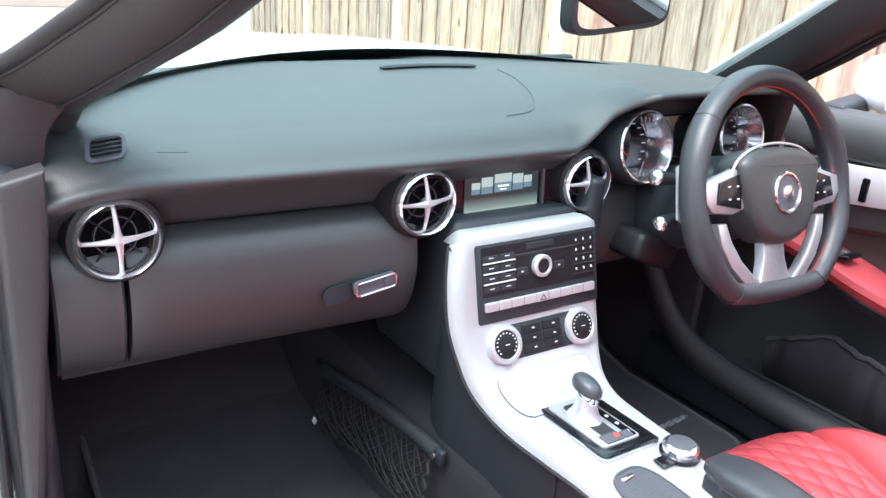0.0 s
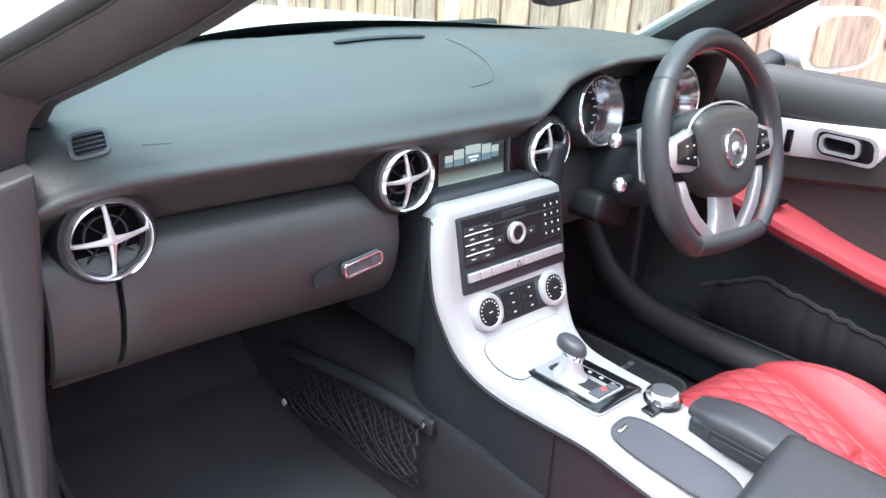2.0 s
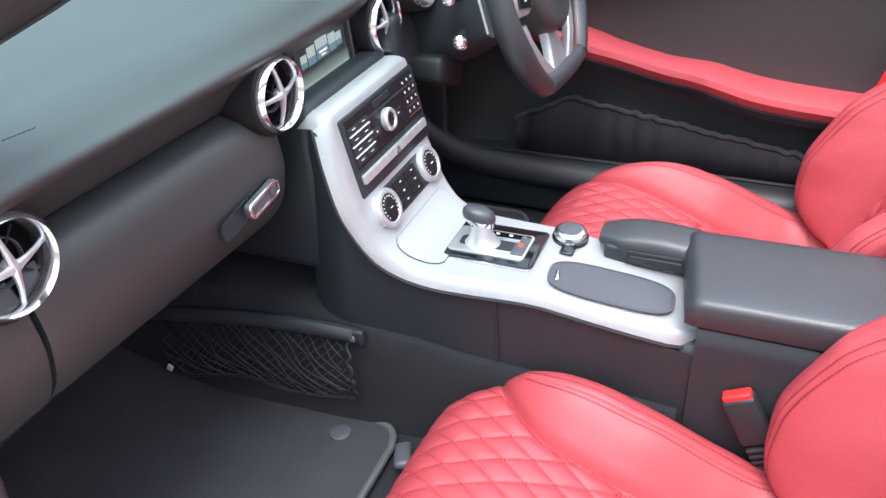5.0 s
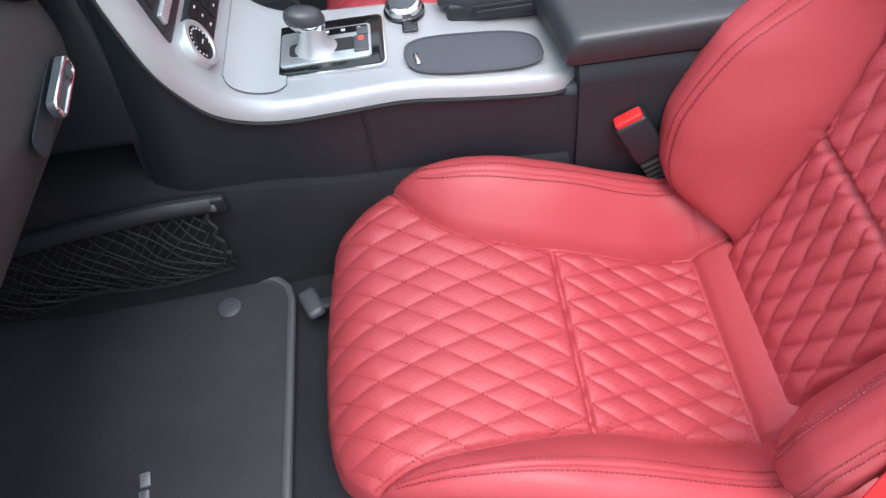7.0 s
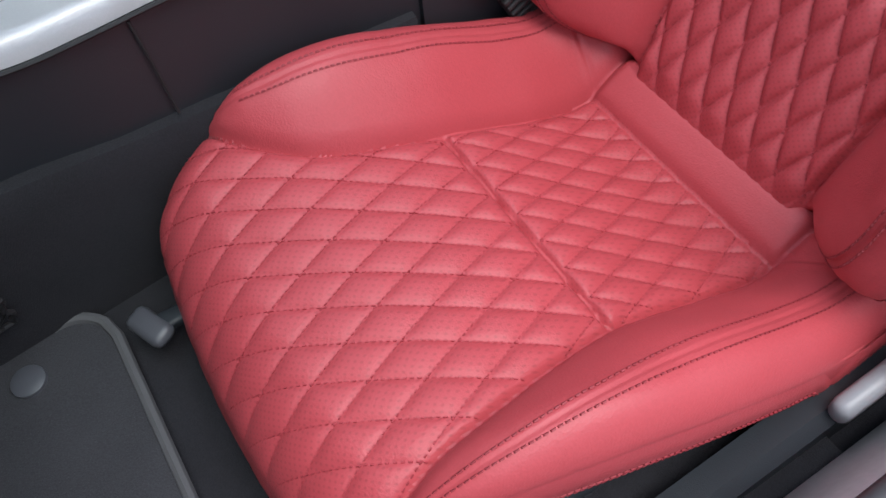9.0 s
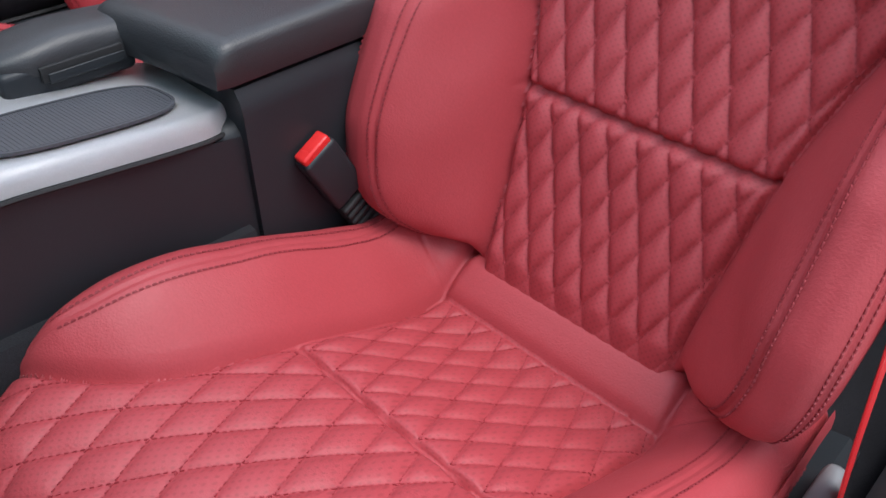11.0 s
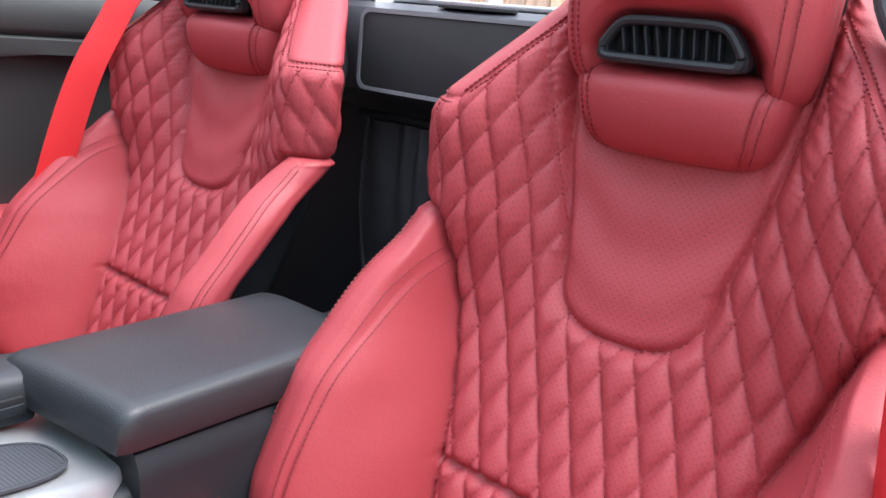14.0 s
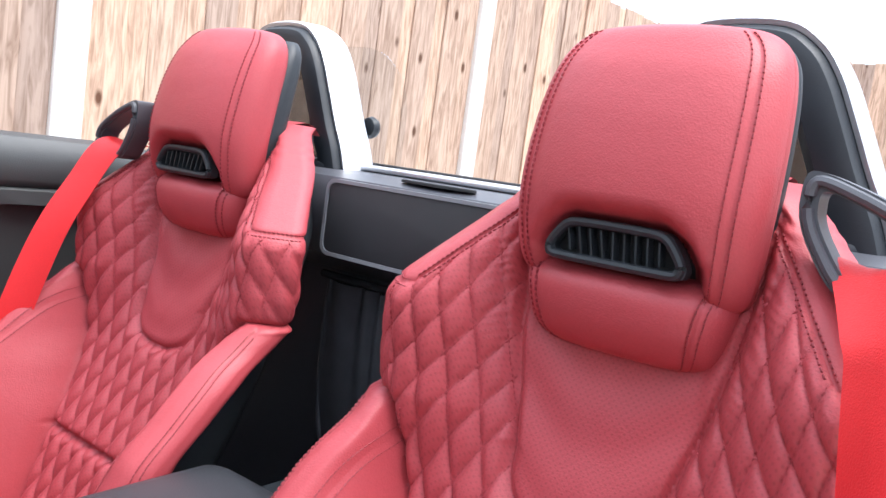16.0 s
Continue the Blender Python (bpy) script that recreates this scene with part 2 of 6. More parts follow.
def box(size, at=(0, 0, 0), r=0.0, rot=(0, 0, 0), seg=3, bm=None):
    """A box with rounded edges, turned by degrees about its middle."""
    b = bmesh.new()
    bmesh.ops.create_cube(b, size=1)
    bmesh.ops.scale(b, vec=size, verts=b.verts)
    if r:
        bmesh.ops.bevel(b, geom=b.edges[:], offset=min(r, 0.49 * min(size)), segments=seg, profile=0.5, affect="EDGES")
    bmesh.ops.transform(b, matrix=pose(*at, *rot), verts=b.verts)
    if bm is None:
        return b
    me = bpy.data.meshes.new("t")
    b.to_mesh(me)
    b.free()
    bm.from_mesh(me)
    bpy.data.meshes.remove(me)
    return bm


def loft(rings, closed=True, caps=True, bm=None):
    """A skin through rings of the same number of points."""
    bm = bm or bmesh.new()
    rows = [[bm.verts.new(p) for p in ring] for ring in rings]
    k = len(rows[0])
    for a, b in zip(rows, rows[1:]):
        for i in range(k if closed else k - 1):
            j = (i + 1) % k
            bm.faces.new((a[i], a[j], b[j], b[i]))
    if caps and closed:
        bm.faces.new(rows[0][::-1])
        bm.faces.new(rows[-1])
    return bm


def spline(pts, n, closed=False):
    """n points on a smooth curve through pts."""
    pts = [Vector(p) for p in pts]
    out, k = [], len(pts)
    spans = k if closed else k - 1
    for i in range(n):
        u = i * spans / (n if closed else n - 1)
        s = min(int(u), spans - 1)
        f = u - s
        if closed:
            p0, p1, p2, p3 = (pts[(s + d) % k] for d in (-1, 0, 1, 2))
        else:
            p1, p2 = pts[s], pts[s + 1]
            p0, p3 = pts[s - 1] if s else 2 * p1 - p2, pts[s + 2] if s + 2 < k else 2 * p2 - p1
        out.append(0.5 * (2 * p1 + (p2 - p0) * f + (2 * p0 - 5 * p1 + 4 * p2 - p3) * f * f + (3 * p1 - p0 - 3 * p2 + p3) * f ** 3))
    return out


def tube(path, radius, sides=12, closed=False, flat=1.0, up=(0, 0, 1), caps=True, bm=None):
    """A tube along points; flat squeezes it along the second axis. radius: a number or one per point."""
    path = [Vector(p) for p in path]
    rings, k = [], len(path)
    for i, p in enumerate(path):
        a, b = path[(i - 1) % k if closed else max(i - 1, 0)], path[(i + 1) % k if closed else min(i + 1, k - 1)]
        d = (b - a).normalized()
        side = d.cross(Vector(up))
        side = side.normalized() if side.length > 1e-4 else Vector((1, 0, 0))
        top = side.cross(d)
        r = radius[i] if hasattr(radius, "__len__") else radius
        rings.append([p + side * r * math.cos(2 * math.pi * j / sides) + top * r * flat * math.sin(2 * math.pi * j / sides) for j in range(sides)])
    if closed:
        rings.append(rings[0])
        bm = bm or bmesh.new()
        rows = [[bm.verts.new(q) for q in ring] for ring in rings[:-1]]
        for i in range(k):
            a, b = rows[i], rows[(i + 1) % k]
            for j in range(sides):
                bm.faces.new((a[j], a[(j + 1) % sides], b[(j + 1) % sides], b[j]))
        return bm
    return loft(rings, True, caps, bm)


def turned(profile, m, seg=40, bm=None, caps=True):
    """A body turned about its z axis from (radius, height) pairs, laid by the pose m."""
    rings = [[m @ Vector((r * math.cos(2 * math.pi * i / seg), r * math.sin(2 * math.pi * i / seg), h)) for i in range(seg)] for r, h in profile]
    return loft(rings, True, caps, bm)


def slab(outline, depth, m, r=0.0, seg=2, bm=None):
    """A flat plate: a plan outline (x, y), of a depth along z, laid by the pose m, its edges rounded."""
    b = bmesh.new()
    f = b.faces.new([b.verts.new((x, y, 0)) for x, y in outline])
    g = bmesh.ops.extrude_face_region(b, geom=[f])
    bmesh.ops.translate(b, vec=(0, 0, depth), verts=[v for v in g["geom"] if isinstance(v, bmesh.types.BMVert)])
    bmesh.ops.recalc_face_normals(b, faces=b.faces)
    if r:
        edges = [e for e in b.edges if abs(e.verts[0].co.z - e.verts[1].co.z) < 1e-6 and e.verts[0].co.z > depth / 2]
        bmesh.ops.bevel(b, geom=edges, offset=r, segments=seg, profile=0.5, affect="EDGES")
    bmesh.ops.transform(b, matrix=m, verts=b.verts)
    if bm is None:
        return b
    me = bpy.data.meshes.new("t")
    b.to_mesh(me)
    b.free()
    bm.from_mesh(me)
    bpy.data.meshes.remove(me)
    return bm


def rounded(w, h, r, n=6):
    """A rounded rectangle's outline about 0, counter-clockwise."""
    out = []
    for cx, cy, a0 in ((w / 2 - r, h / 2 - r, 0), (-w / 2 + r, h / 2 - r, 90), (-w / 2 + r, -h / 2 + r, 180), (w / 2 - r, -h / 2 + r, 270)):
        out += [(cx + r * math.cos(radians(a0 + 90 * i / n)), cy + r * math.sin(radians(a0 + 90 * i / n))) for i in range(n + 1)]
    return out


def chaikin(pts, n=3):
    """A closed outline with its corners cut round."""
    for _ in range(n):
        out = []
        for (a, b), (c, d) in zip(pts, pts[1:] + pts[:1]):
            out += [(0.78 * a + 0.22 * c, 0.78 * b + 0.22 * d), (0.22 * a + 0.78 * c, 0.22 * b + 0.78 * d)]
        pts = out
    return pts


def frame_ring(outer, inner, depth, m, bm=None):
    """A flat ring between two outlines of the same number of points."""
    bm = bm or bmesh.new()
    k = len(outer)
    rows = [[bm.verts.new(m @ Vector((x, y, z))) for x, y in o] for o, z in ((outer, 0), (outer, depth), (inner, depth), (inner, 0))]
    for a, b in zip(rows, rows[1:] + rows[:1]):
        for i in range(k):
            bm.faces.new((a[i], a[(i + 1) % k], b[(i + 1) % k], b[i]))
    return bm


def interp(v, table):
    xs, ys = zip(*table)
    return np.interp(v, xs, ys)


def smooth_table(table):
    """A table resampled on a smooth curve that never overshoots."""
    xs, ys = (np.array(c, float) for c in zip(*table))
    h, d = np.diff(xs), np.diff(ys) / np.diff(xs)
    m = np.r_[d[0], np.where(d[:-1] * d[1:] > 0, 2 * d[:-1] * d[1:] / (d[:-1] + d[1:] + 1e-12), 0), d[-1]]
    out = []
    for k in range(len(h)):
        t = np.linspace(0, 1, 12, endpoint=False)
        y = ys[k] * (2 * t ** 3 - 3 * t ** 2 + 1) + ys[k + 1] * (3 * t ** 2 - 2 * t ** 3) + h[k] * (m[k] * (t ** 3 - 2 * t ** 2 + t) + m[k + 1] * (t ** 3 - t ** 2))
        out += list(zip((xs[k] + t * h[k]).tolist(), y.tolist()))
    return out + [(float(xs[-1]), float(ys[-1]))]


FACING = pose(0, 0, 0, 90, 0, 0)  # plan (x, y) to (x, z), depth towards -y


# ---- seats ----
HALF_W = [(0.50, 0.0168), (0.652, 0.0172), (0.686, 0.0170), (0.724, 0.0166), (0.76, 0.0157), (0.80, 0.0149), (0.84, 0.0143), (0.875, 0.0140), (1.02, 0.0133)]  # half a diamond's width by height on the upper backrest
ROWS = [(0.50, -4.4), (0.652, 0), (0.6865, 1), (0.7245, 2), (0.76, 3), (0.7925, 4), (0.827, 5), (0.863, 6), (0.902, 7), (1.02, 10)]


def back_half(z):
    return np.where(z < 0.53, 0.0162, interp(z, HALF_W))


def back_row(a, z):
    """The row of diamonds at the height z, a metres out from the middle."""
    up = interp(z - 0.3 * np.maximum(0, a - 0.1) * np.clip((z - 0.70) / 0.08, 0, 1), ROWS)
    return np.where(z < 0.53, (z - 0.4711) / 0.0334, up)


def cushion_cell(x, y):
    """Half widths across and rows along the cushion's diamonds."""
    front = ((x - 0.0079 - 0.123 * (y - 0.6304)) / 0.0189, (y - 0.6304) / 0.0365)
    rear = ((x + 0.056 - 0.15 * (y - 0.438)) / 0.0172, (y - 0.438) / 0.0325)
    return np.where(y > 0.443, front[0], rear[0]), np.where(y > 0.443, front[1], rear[1])


def quilt(h, row):
    """Relief of quilted diamonds, 0 at the seams and 1 in the middle."""
    p, q = (h + row) / 2, (h - row) / 2
    a, b = np.abs((p % 1.0) - 0.5) * 2, np.abs((q % 1.0) - 0.5) * 2
    return ((1 - a ** 2.4) * (1 - b ** 2.4)) ** 0.65


def crease(d, width, depth):
    return -depth * np.exp(-(d / width) ** 2)


def quads(nu, nv):
    i, j = np.meshgrid(np.arange(nu - 1), np.arange(nv - 1), indexing="ij")
    a = i * nv + j
    return np.stack([a, a + nv, a + nv + 1, a + 1], -1)


def split_grid(P, region, names, parent, mats):
    """Cuts a grid of places into parts by a region number for each face."""
    nu, nv = P.shape[:2]
    F, V = quads(nu, nv), P.reshape(-1, 3)
    for k, (name, label) in names.items():
        faces = F[region == k]
        if not len(faces):
            continue
        used, back = np.unique(faces, return_inverse=True)
        raw(name, V[used], back.reshape(-1, 4).tolist(), mats[k], parent, label)


BACK_Y = smooth_table([(0.27, 0.244), (0.33, 0.228), (0.36, 0.216), (0.40, 0.197), (0.46, 0.168), (0.535, 0.137), (0.61, 0.1), (0.685, 0.068), (0.78, 0.036), (0.87, 0.01), (0.97, -0.022), (1.02, -0.04)])
BACK_W = smooth_table([(0.27, 0.12), (0.33, 0.14), (0.36, 0.172), (0.38, 0.198), (0.40, 0.217), (0.42, 0.23), (0.45, 0.24), (0.48, 0.245), (0.54, 0.248), (0.62, 0.248), (0.68, 0.246), (0.73, 0.238), (0.757, 0.238), (0.79, 0.243), (0.85, 0.244), (0.872, 0.237), (0.885, 0.227), (0.91, 0.206), (0.95, 0.172), (0.98, 0.144), (1.012, 0.11)])
PANEL_W = smooth_table([(0.27, 0.112), (0.33, 0.112), (0.40, 0.115), (0.535, 0.132), (0.60, 0.15), (0.66, 0.172), (0.72, 0.19), (0.745, 0.2), (0.757, 0.207), (0.775, 0.30), (1.0, 0.4)])
BOLSTER_H = smooth_table([(0.27, -0.06), (0.345, -0.05), (0.37, -0.012), (0.387, 0.036), (0.42, 0.08), (0.46, 0.103), (0.52, 0.118), (0.60, 0.118), (0.65, 0.098), (0.70, 0.060), (0.735, 0.018), (0.757, 0.0), (0.80, 0.0), (1.0, 0.0)])
WING_H = smooth_table([(0.27, 0.0), (0.64, 0.0), (0.70, 0.01), (0.757, 0.026), (0.80, 0.038), (0.86, 0.054), (0.90, 0.04), (0.95, 0.018), (1.02, 0.004)])
INSERT_W = [(0.674, 0.0), (0.677, 0.028), (0.684, 0.047), (0.694, 0.062), (0.712, 0.072), (0.738, 0.076), (0.76, 0.081), (0.80, 0.092), (0.85, 0.101), (0.90, 0.108), (1.02, 0.115)]
ROLL_R, TURN_A, TURN_B, REAR_RUN, FRONT = 0.018, math.radians(48), math.radians(150), 0.03, 0.76
FACE = smooth_table([(0.27, 0.004), (0.40, 0.016), (0.50, 0.02), (0.60, 0.022), (0.70, 0.026), (0.757, 0.03), (0.86, 0.032), (0.90, 0.03), (0.95, 0.024), (1.02, 0.014)])


def corner_w(z):
    """Half the width of the backrest's front, up to the roll at its edge."""
    return interp(z, BACK_W) - ROLL_R * math.sin(TURN_A) - interp(z, FACE) * math.cos(TURN_A) - 0.002


def roll_length(z):
    return ROLL_R * TURN_B + interp(z, FACE) + REAR_RUN


CAP_U = float(corner_w(0.868)) - 0.008


def cap_height(u):
    """Height of the seam under the smooth shoulder cap, u metres out from the middle."""
    return 0.868 + 1.26 * np.clip(CAP_U - u, 0, 1)



def back_surface(w, z):
    """Place on the backrest for w from -1 to 1 across it and the height z: the front, then the roll round its edge."""
    W, L1 = corner_w(z), interp(z, FACE)
    aw, sg = np.abs(w), np.sign(w)
    u = np.where(aw < FRONT, aw / FRONT * W, W + (aw - FRONT) / (1 - FRONT) * roll_length(z))
    ax = np.minimum(u, W)
    s, a1, a2 = u - W, ROLL_R * TURN_A, ROLL_R * (TURN_B - TURN_A)
    t1 = np.clip(s, 0, a1) / ROLL_R
    face = np.clip(s - a1, 0, L1)
    t2 = np.clip(s - a1 - L1, 0, a2) / ROLL_R
    run = np.maximum(s - a1 - L1 - a2, 0) * interp(z, [(0.93, 1.0), (1.0, 0.25)])
    turn = t1 + t2
    roll_x = ROLL_R * np.sin(t1) + face * math.cos(TURN_A) + ROLL_R * (np.sin(TURN_A + t2) - math.sin(TURN_A)) + run * math.cos(TURN_B)
    roll_y = -ROLL_R * (1 - np.cos(t1)) - face * math.sin(TURN_A) - ROLL_R * (math.cos(TURN_A) - np.cos(TURN_A + t2)) - run * math.sin(TURN_B)
    hw, H = interp(z, PANEL_W), interp(z, BOLSTER_H)
    bol = (u > hw) & (z < 0.757)
    t = np.clip((ax - hw) / np.maximum(W - hw, 1e-3), 0, 1)
    rise = np.clip((ax - 0.08) / np.maximum(W - 0.08, 0.02), 0, 1)
    upper = np.clip((z - 0.66) / 0.10, 0, 1)
    y = interp(z, BACK_Y) + (interp(z, WING_H) + 0.74 * L1 * upper) * np.sin(np.pi / 2 * rise) ** 1.35
    y = y + np.where(u > hw, (H + 0.74 * L1 * (1 - upper)) * np.sin(np.pi * 0.5 * t) ** 0.9, 0)
    front = u <= W + 0.004
    d_side = np.where(z < 0.757, np.abs(u - hw), 1.0)
    d_step = np.where(u > 0.2, np.abs(z - 0.757), 1.0)
    iw = interp(z, INSERT_W)
    e = ((ax / 0.076) ** 2.5 + (np.maximum(0.738 - z, 0) / 0.064) ** 2.5) ** 0.4
    inside = front & np.where(z < 0.738, e < 1, ax < iw)
    d_ins = np.where(front, np.where(z < 0.738, np.abs(e - 1) * 0.058, np.abs(ax - iw)), 1.0)
    d_break = np.where(u < hw + 0.004, np.abs(z - 0.530 - 0.6 * np.maximum(0, ax - 0.11) ** 2), 1.0)
    # smooth cap over the shoulders, outside a seam that follows their edge
    cap_z = cap_height(u)
    d_top = np.where(z > 0.84, np.abs(z - cap_z) * 0.72, 1.0)
    over = z > cap_z
    over_edge = np.maximum(0, u - W)
    q = quilt((sg * (u - over_edge) - 0.004) / back_half(z) + sg * over_edge / 0.018, back_row(np.minimum(u, W), z))
    quilted = ~bol & ~inside & ~over
    low = np.clip((z - 0.35) / 0.03, 0, 1)
    fade = np.clip(np.minimum(np.minimum(d_side, d_ins), np.minimum(d_break, np.minimum(d_top, d_step))) / 0.012, 0, 1)
    nrm_x, nrm_y = np.sin(turn), np.cos(turn)
    out = np.where(quilted, interp(z, [(0.66, 0.0086), (0.78, 0.0072)]) * q * (0.3 + 0.7 * fade) * low * np.where(turn > 0, np.where(face < 0.004, 0.45, 0.6), 1.0), np.where(over, 0.0, 0.004) * low * np.clip(np.minimum(d_side, d_ins) / 0.012, 0, 1))
    for d, wd, dp in ((d_side, 0.0045, 0.008), (d_ins, 0.0042, 0.0065), (d_break, 0.004, 0.0072), (d_top, 0.0022, 0.0026), (d_step, 0.0035, 0.005)):
        out = out + crease(d, wd, dp)
    out = out + np.where(bol, 0.007 * np.sin(np.pi * np.clip((s - 0.3 * a1) / (0.7 * a1 + L1 + 0.3 * a2), 0, 1)), 0)
    line = np.where(bol, np.abs(u - (W - 0.017)), 1.0)
    out = out + crease(line, 0.0018, 0.003) + crease(np.where(bol, np.abs(u - (W + 0.0265)), 1.0), 0.0016, 0.0024)
    # leather pulled into small folds beside the insert and the neck
    pull = np.exp(-((ax - iw - 0.012) / 0.016) ** 2) * np.clip((z - 0.80) / 0.04, 0, 1)
    out = out + 0.0007 * pull * np.sin((z + 0.55 * ax) * 560 + 3 * np.sin(z * 90)) + np.where(inside, 0.0012 * np.sin(z * 95 + 2.2 * np.sin(u * 38 + 1)), 0)
    out = out + np.where(bol, 0.0016 * np.sin(z * 46 + 7 * t + 1.3 * sg) * np.sin(np.pi * t), 0)
    region = np.where(bol, np.where(w > 0, 1, 2), np.where(over, np.where(w > 0, 5, 6), np.where(inside, 3, np.where(z < 0.530, 4, 0))))
    x = sg * (ax + roll_x + nrm_x * out)
    return x, y + roll_y + nrm_y * out, region


def back_w(u, z):
    """The w at which the backrest's surface lies u metres from its middle line."""
    W = float(corner_w(z))
    a = abs(u)
    return math.copysign(a / W * FRONT if a < W else FRONT + (a - W) / float(roll_length(z)) * (1 - FRONT), u)


CUSH_Z = smooth_table([(0.16, 0.345), (0.20, 0.338), (0.235, 0.322), (0.27, 0.318), (0.33, 0.338), (0.44, 0.386), (0.53, 0.41), (0.60, 0.418), (0.66, 0.414), (0.72, 0.4), (0.76, 0.39)])
CUSH_W = smooth_table([(0.16, 0.134), (0.25, 0.134), (0.35, 0.13), (0.44, 0.13), (0.52, 0.138), (0.56, 0.15), (0.60, 0.178), (0.63, 0.215), (0.65, 0.26), (0.76, 0.45)])
CUSH_H = smooth_table([(0.16, 0.06), (0.20, 0.07), (0.235, 0.072), (0.27, 0.07), (0.35, 0.066), (0.45, 0.064), (0.53, 0.052), (0.59, 0.03), (0.63, 0.010), (0.66, 0.0), (0.76, 0.0)])
# towards the door the seam runs on to the front corner, and the corner is cut round
DOOR_W = smooth_table([(0.16, 0.134), (0.25, 0.134), (0.35, 0.128), (0.44, 0.1235), (0.51, 0.131), (0.5755, 0.141), (0.6176, 0.147), (0.662, 0.16), (0.70, 0.185), (0.72, 0.215), (0.76, 0.3)])
DOOR_H = smooth_table([(0.16, 0.05), (0.20, 0.062), (0.235, 0.066), (0.27, 0.066), (0.35, 0.064), (0.45, 0.06), (0.53, 0.046), (0.60, 0.026), (0.66, 0.008), (0.70, 0.0), (0.76, 0.0)])
DOOR_EDGE = smooth_table([(0.16, 0.243), (0.30, 0.242), (0.39, 0.236), (0.49, 0.222), (0.59, 0.2), (0.65, 0.182), (0.69, 0.160), (0.715, 0.135), (0.729, 0.1), (0.736, 0.055), (0.738, 0.0)])
DOOR_FRONT = [(w, y) for y, w in DOOR_EDGE[::-1] if y >= 0.30]


def cushion_half(x, y):
    return np.where(x < 0, interp(y, DOOR_W), interp(y, CUSH_W))


def cushion_edge(x, y):
    return np.where(x < 0, np.maximum(interp(y, DOOR_EDGE), interp(y, DOOR_W) + 0.006), 0.243)


def cushion_front(x):
    ax = np.abs(x)
    return np.where(x < 0, interp(ax, DOOR_FRONT), 0.738 - 0.5 * ax ** 2 - 11 * np.maximum(0, ax - 0.17) ** 2)


def cushion_surface(x, v):
    """Place on the cushion's top: x across it, v from the rear to the front edge."""
    ax, front = np.abs(x), cushion_front(x)
    y = 0.185 + v * (front - 0.185)
    hw, H, E = cushion_half(x, y), np.where(x < 0, interp(y, DOOR_H), interp(y, CUSH_H)), cushion_edge(x, y)
    bol = ax > hw
    t = np.clip((ax - hw) / np.maximum(E - hw, 1e-3), 0, 1)
    z = interp(y, CUSH_Z) + 0.02 * (ax / 0.24) ** 2 * np.clip((y - 0.45) / 0.15, 0, 1) + np.where(bol, H * np.sin(np.pi * 0.72 * t) ** 1.05, 0)
    rear = ~bol & (y < 0.252)
    d_side, d_rear, d_break = np.abs(ax - hw), np.where(ax < hw, np.abs(y - 0.252), 1.0), np.where(ax < hw, np.abs(y - 0.443), 1.0)
    z = z + np.clip(1 - t / 0.6, 0, 1) ** 2 * 0.021 * np.cos(np.pi / 2 * np.clip((y - 0.221) / 0.036, -1, 1)) ** 1.2
    fade = np.clip(np.minimum(d_side, np.minimum(d_rear, d_break)) / 0.018, 0, 1)
    high = interp(y, [(0.44, 0.0062), (0.5, 0.0054), (0.68, 0.0042)])
    z = z + np.where(~bol & ~rear, high * quilt(*cushion_cell(x, y)) * (0.25 + 0.75 * fade), 0.004 * np.clip(d_side / 0.012, 0, 1))
    dent = 0.0
    for d, wd, dp in ((d_side, 0.0045, 0.0058), (d_rear, 0.0035, 0.005), (d_break, 0.003, 0.008), (np.where(bol, np.abs(y - 0.246), 1.0), 0.0024, 0.003)):
        dent = dent + crease(d, wd, dp)
    z = z + np.maximum(dent, -0.0075)
    z = z + np.where(bol, 0.0012 * np.sin(y * 44 + 6 * t) * np.sin(np.pi * t), 0)
    line = np.where(bol, np.abs(t - 0.6) * np.maximum(E - hw, 1e-3), 1.0)
    z = z + crease(line, 0.0016, 0.0016)
    slope = (cushion_front(x + 0.001) - cushion_front(x - 0.001)) / 0.002
    facing = 1 / np.sqrt(1 + slope ** 2)
    edge = np.clip((ax - E + 0.028) / 0.028, 0, 1)
    fr = np.clip(1 - (front - y) * facing / 0.07, 0, 1)
    z = z - 0.02 * np.where(x < 0, 1 - facing, 1.0) * (1 - np.sqrt(np.clip(1 - edge ** 2, 0, 1))) - 0.05 * np.where(x < 0, facing, 1.0) * (1 - np.sqrt(np.clip(1 - fr ** 2, 0, 1)))
    region = np.where(y < 0.25, 3, np.where(bol, np.where(x > 0, 1, 2), np.where(y < 0.443, 4, 0)))
    return y, z, region


def stitch_mesh(points, ways, outs, length=0.0034, wide=0.0015, high=0.0008):
    """Short threads lying along a surface: boxes at points, along ways, raised along outs."""
    P, D, N = (np.asarray(a, float) for a in (points, ways, outs))
    D /= np.linalg.norm(D, axis=1, keepdims=True)
    N /= np.linalg.norm(N, axis=1, keepdims=True)
    S = np.cross(D, N)
    corner = [(-1, -1, -1), (1, -1, -1), (1, 1, -1), (-1, 1, -1), (-0.7, -0.6, 1), (0.7, -0.6, 1), (0.7, 0.6, 1), (-0.7, 0.6, 1)]
    V = np.stack([P + D * a * length / 2 + S * b * wide / 2 + N * c * high for a, b, c in corner], 1).reshape(-1, 3)
    quad = np.array([(4, 5, 6, 7), (0, 1, 5, 4), (1, 2, 6, 5), (2, 3, 7, 6), (3, 0, 4, 7)])
    F = (quad[None] + 8 * np.arange(len(P))[:, None, None]).reshape(-1, 4)
    return V, F.tolist()


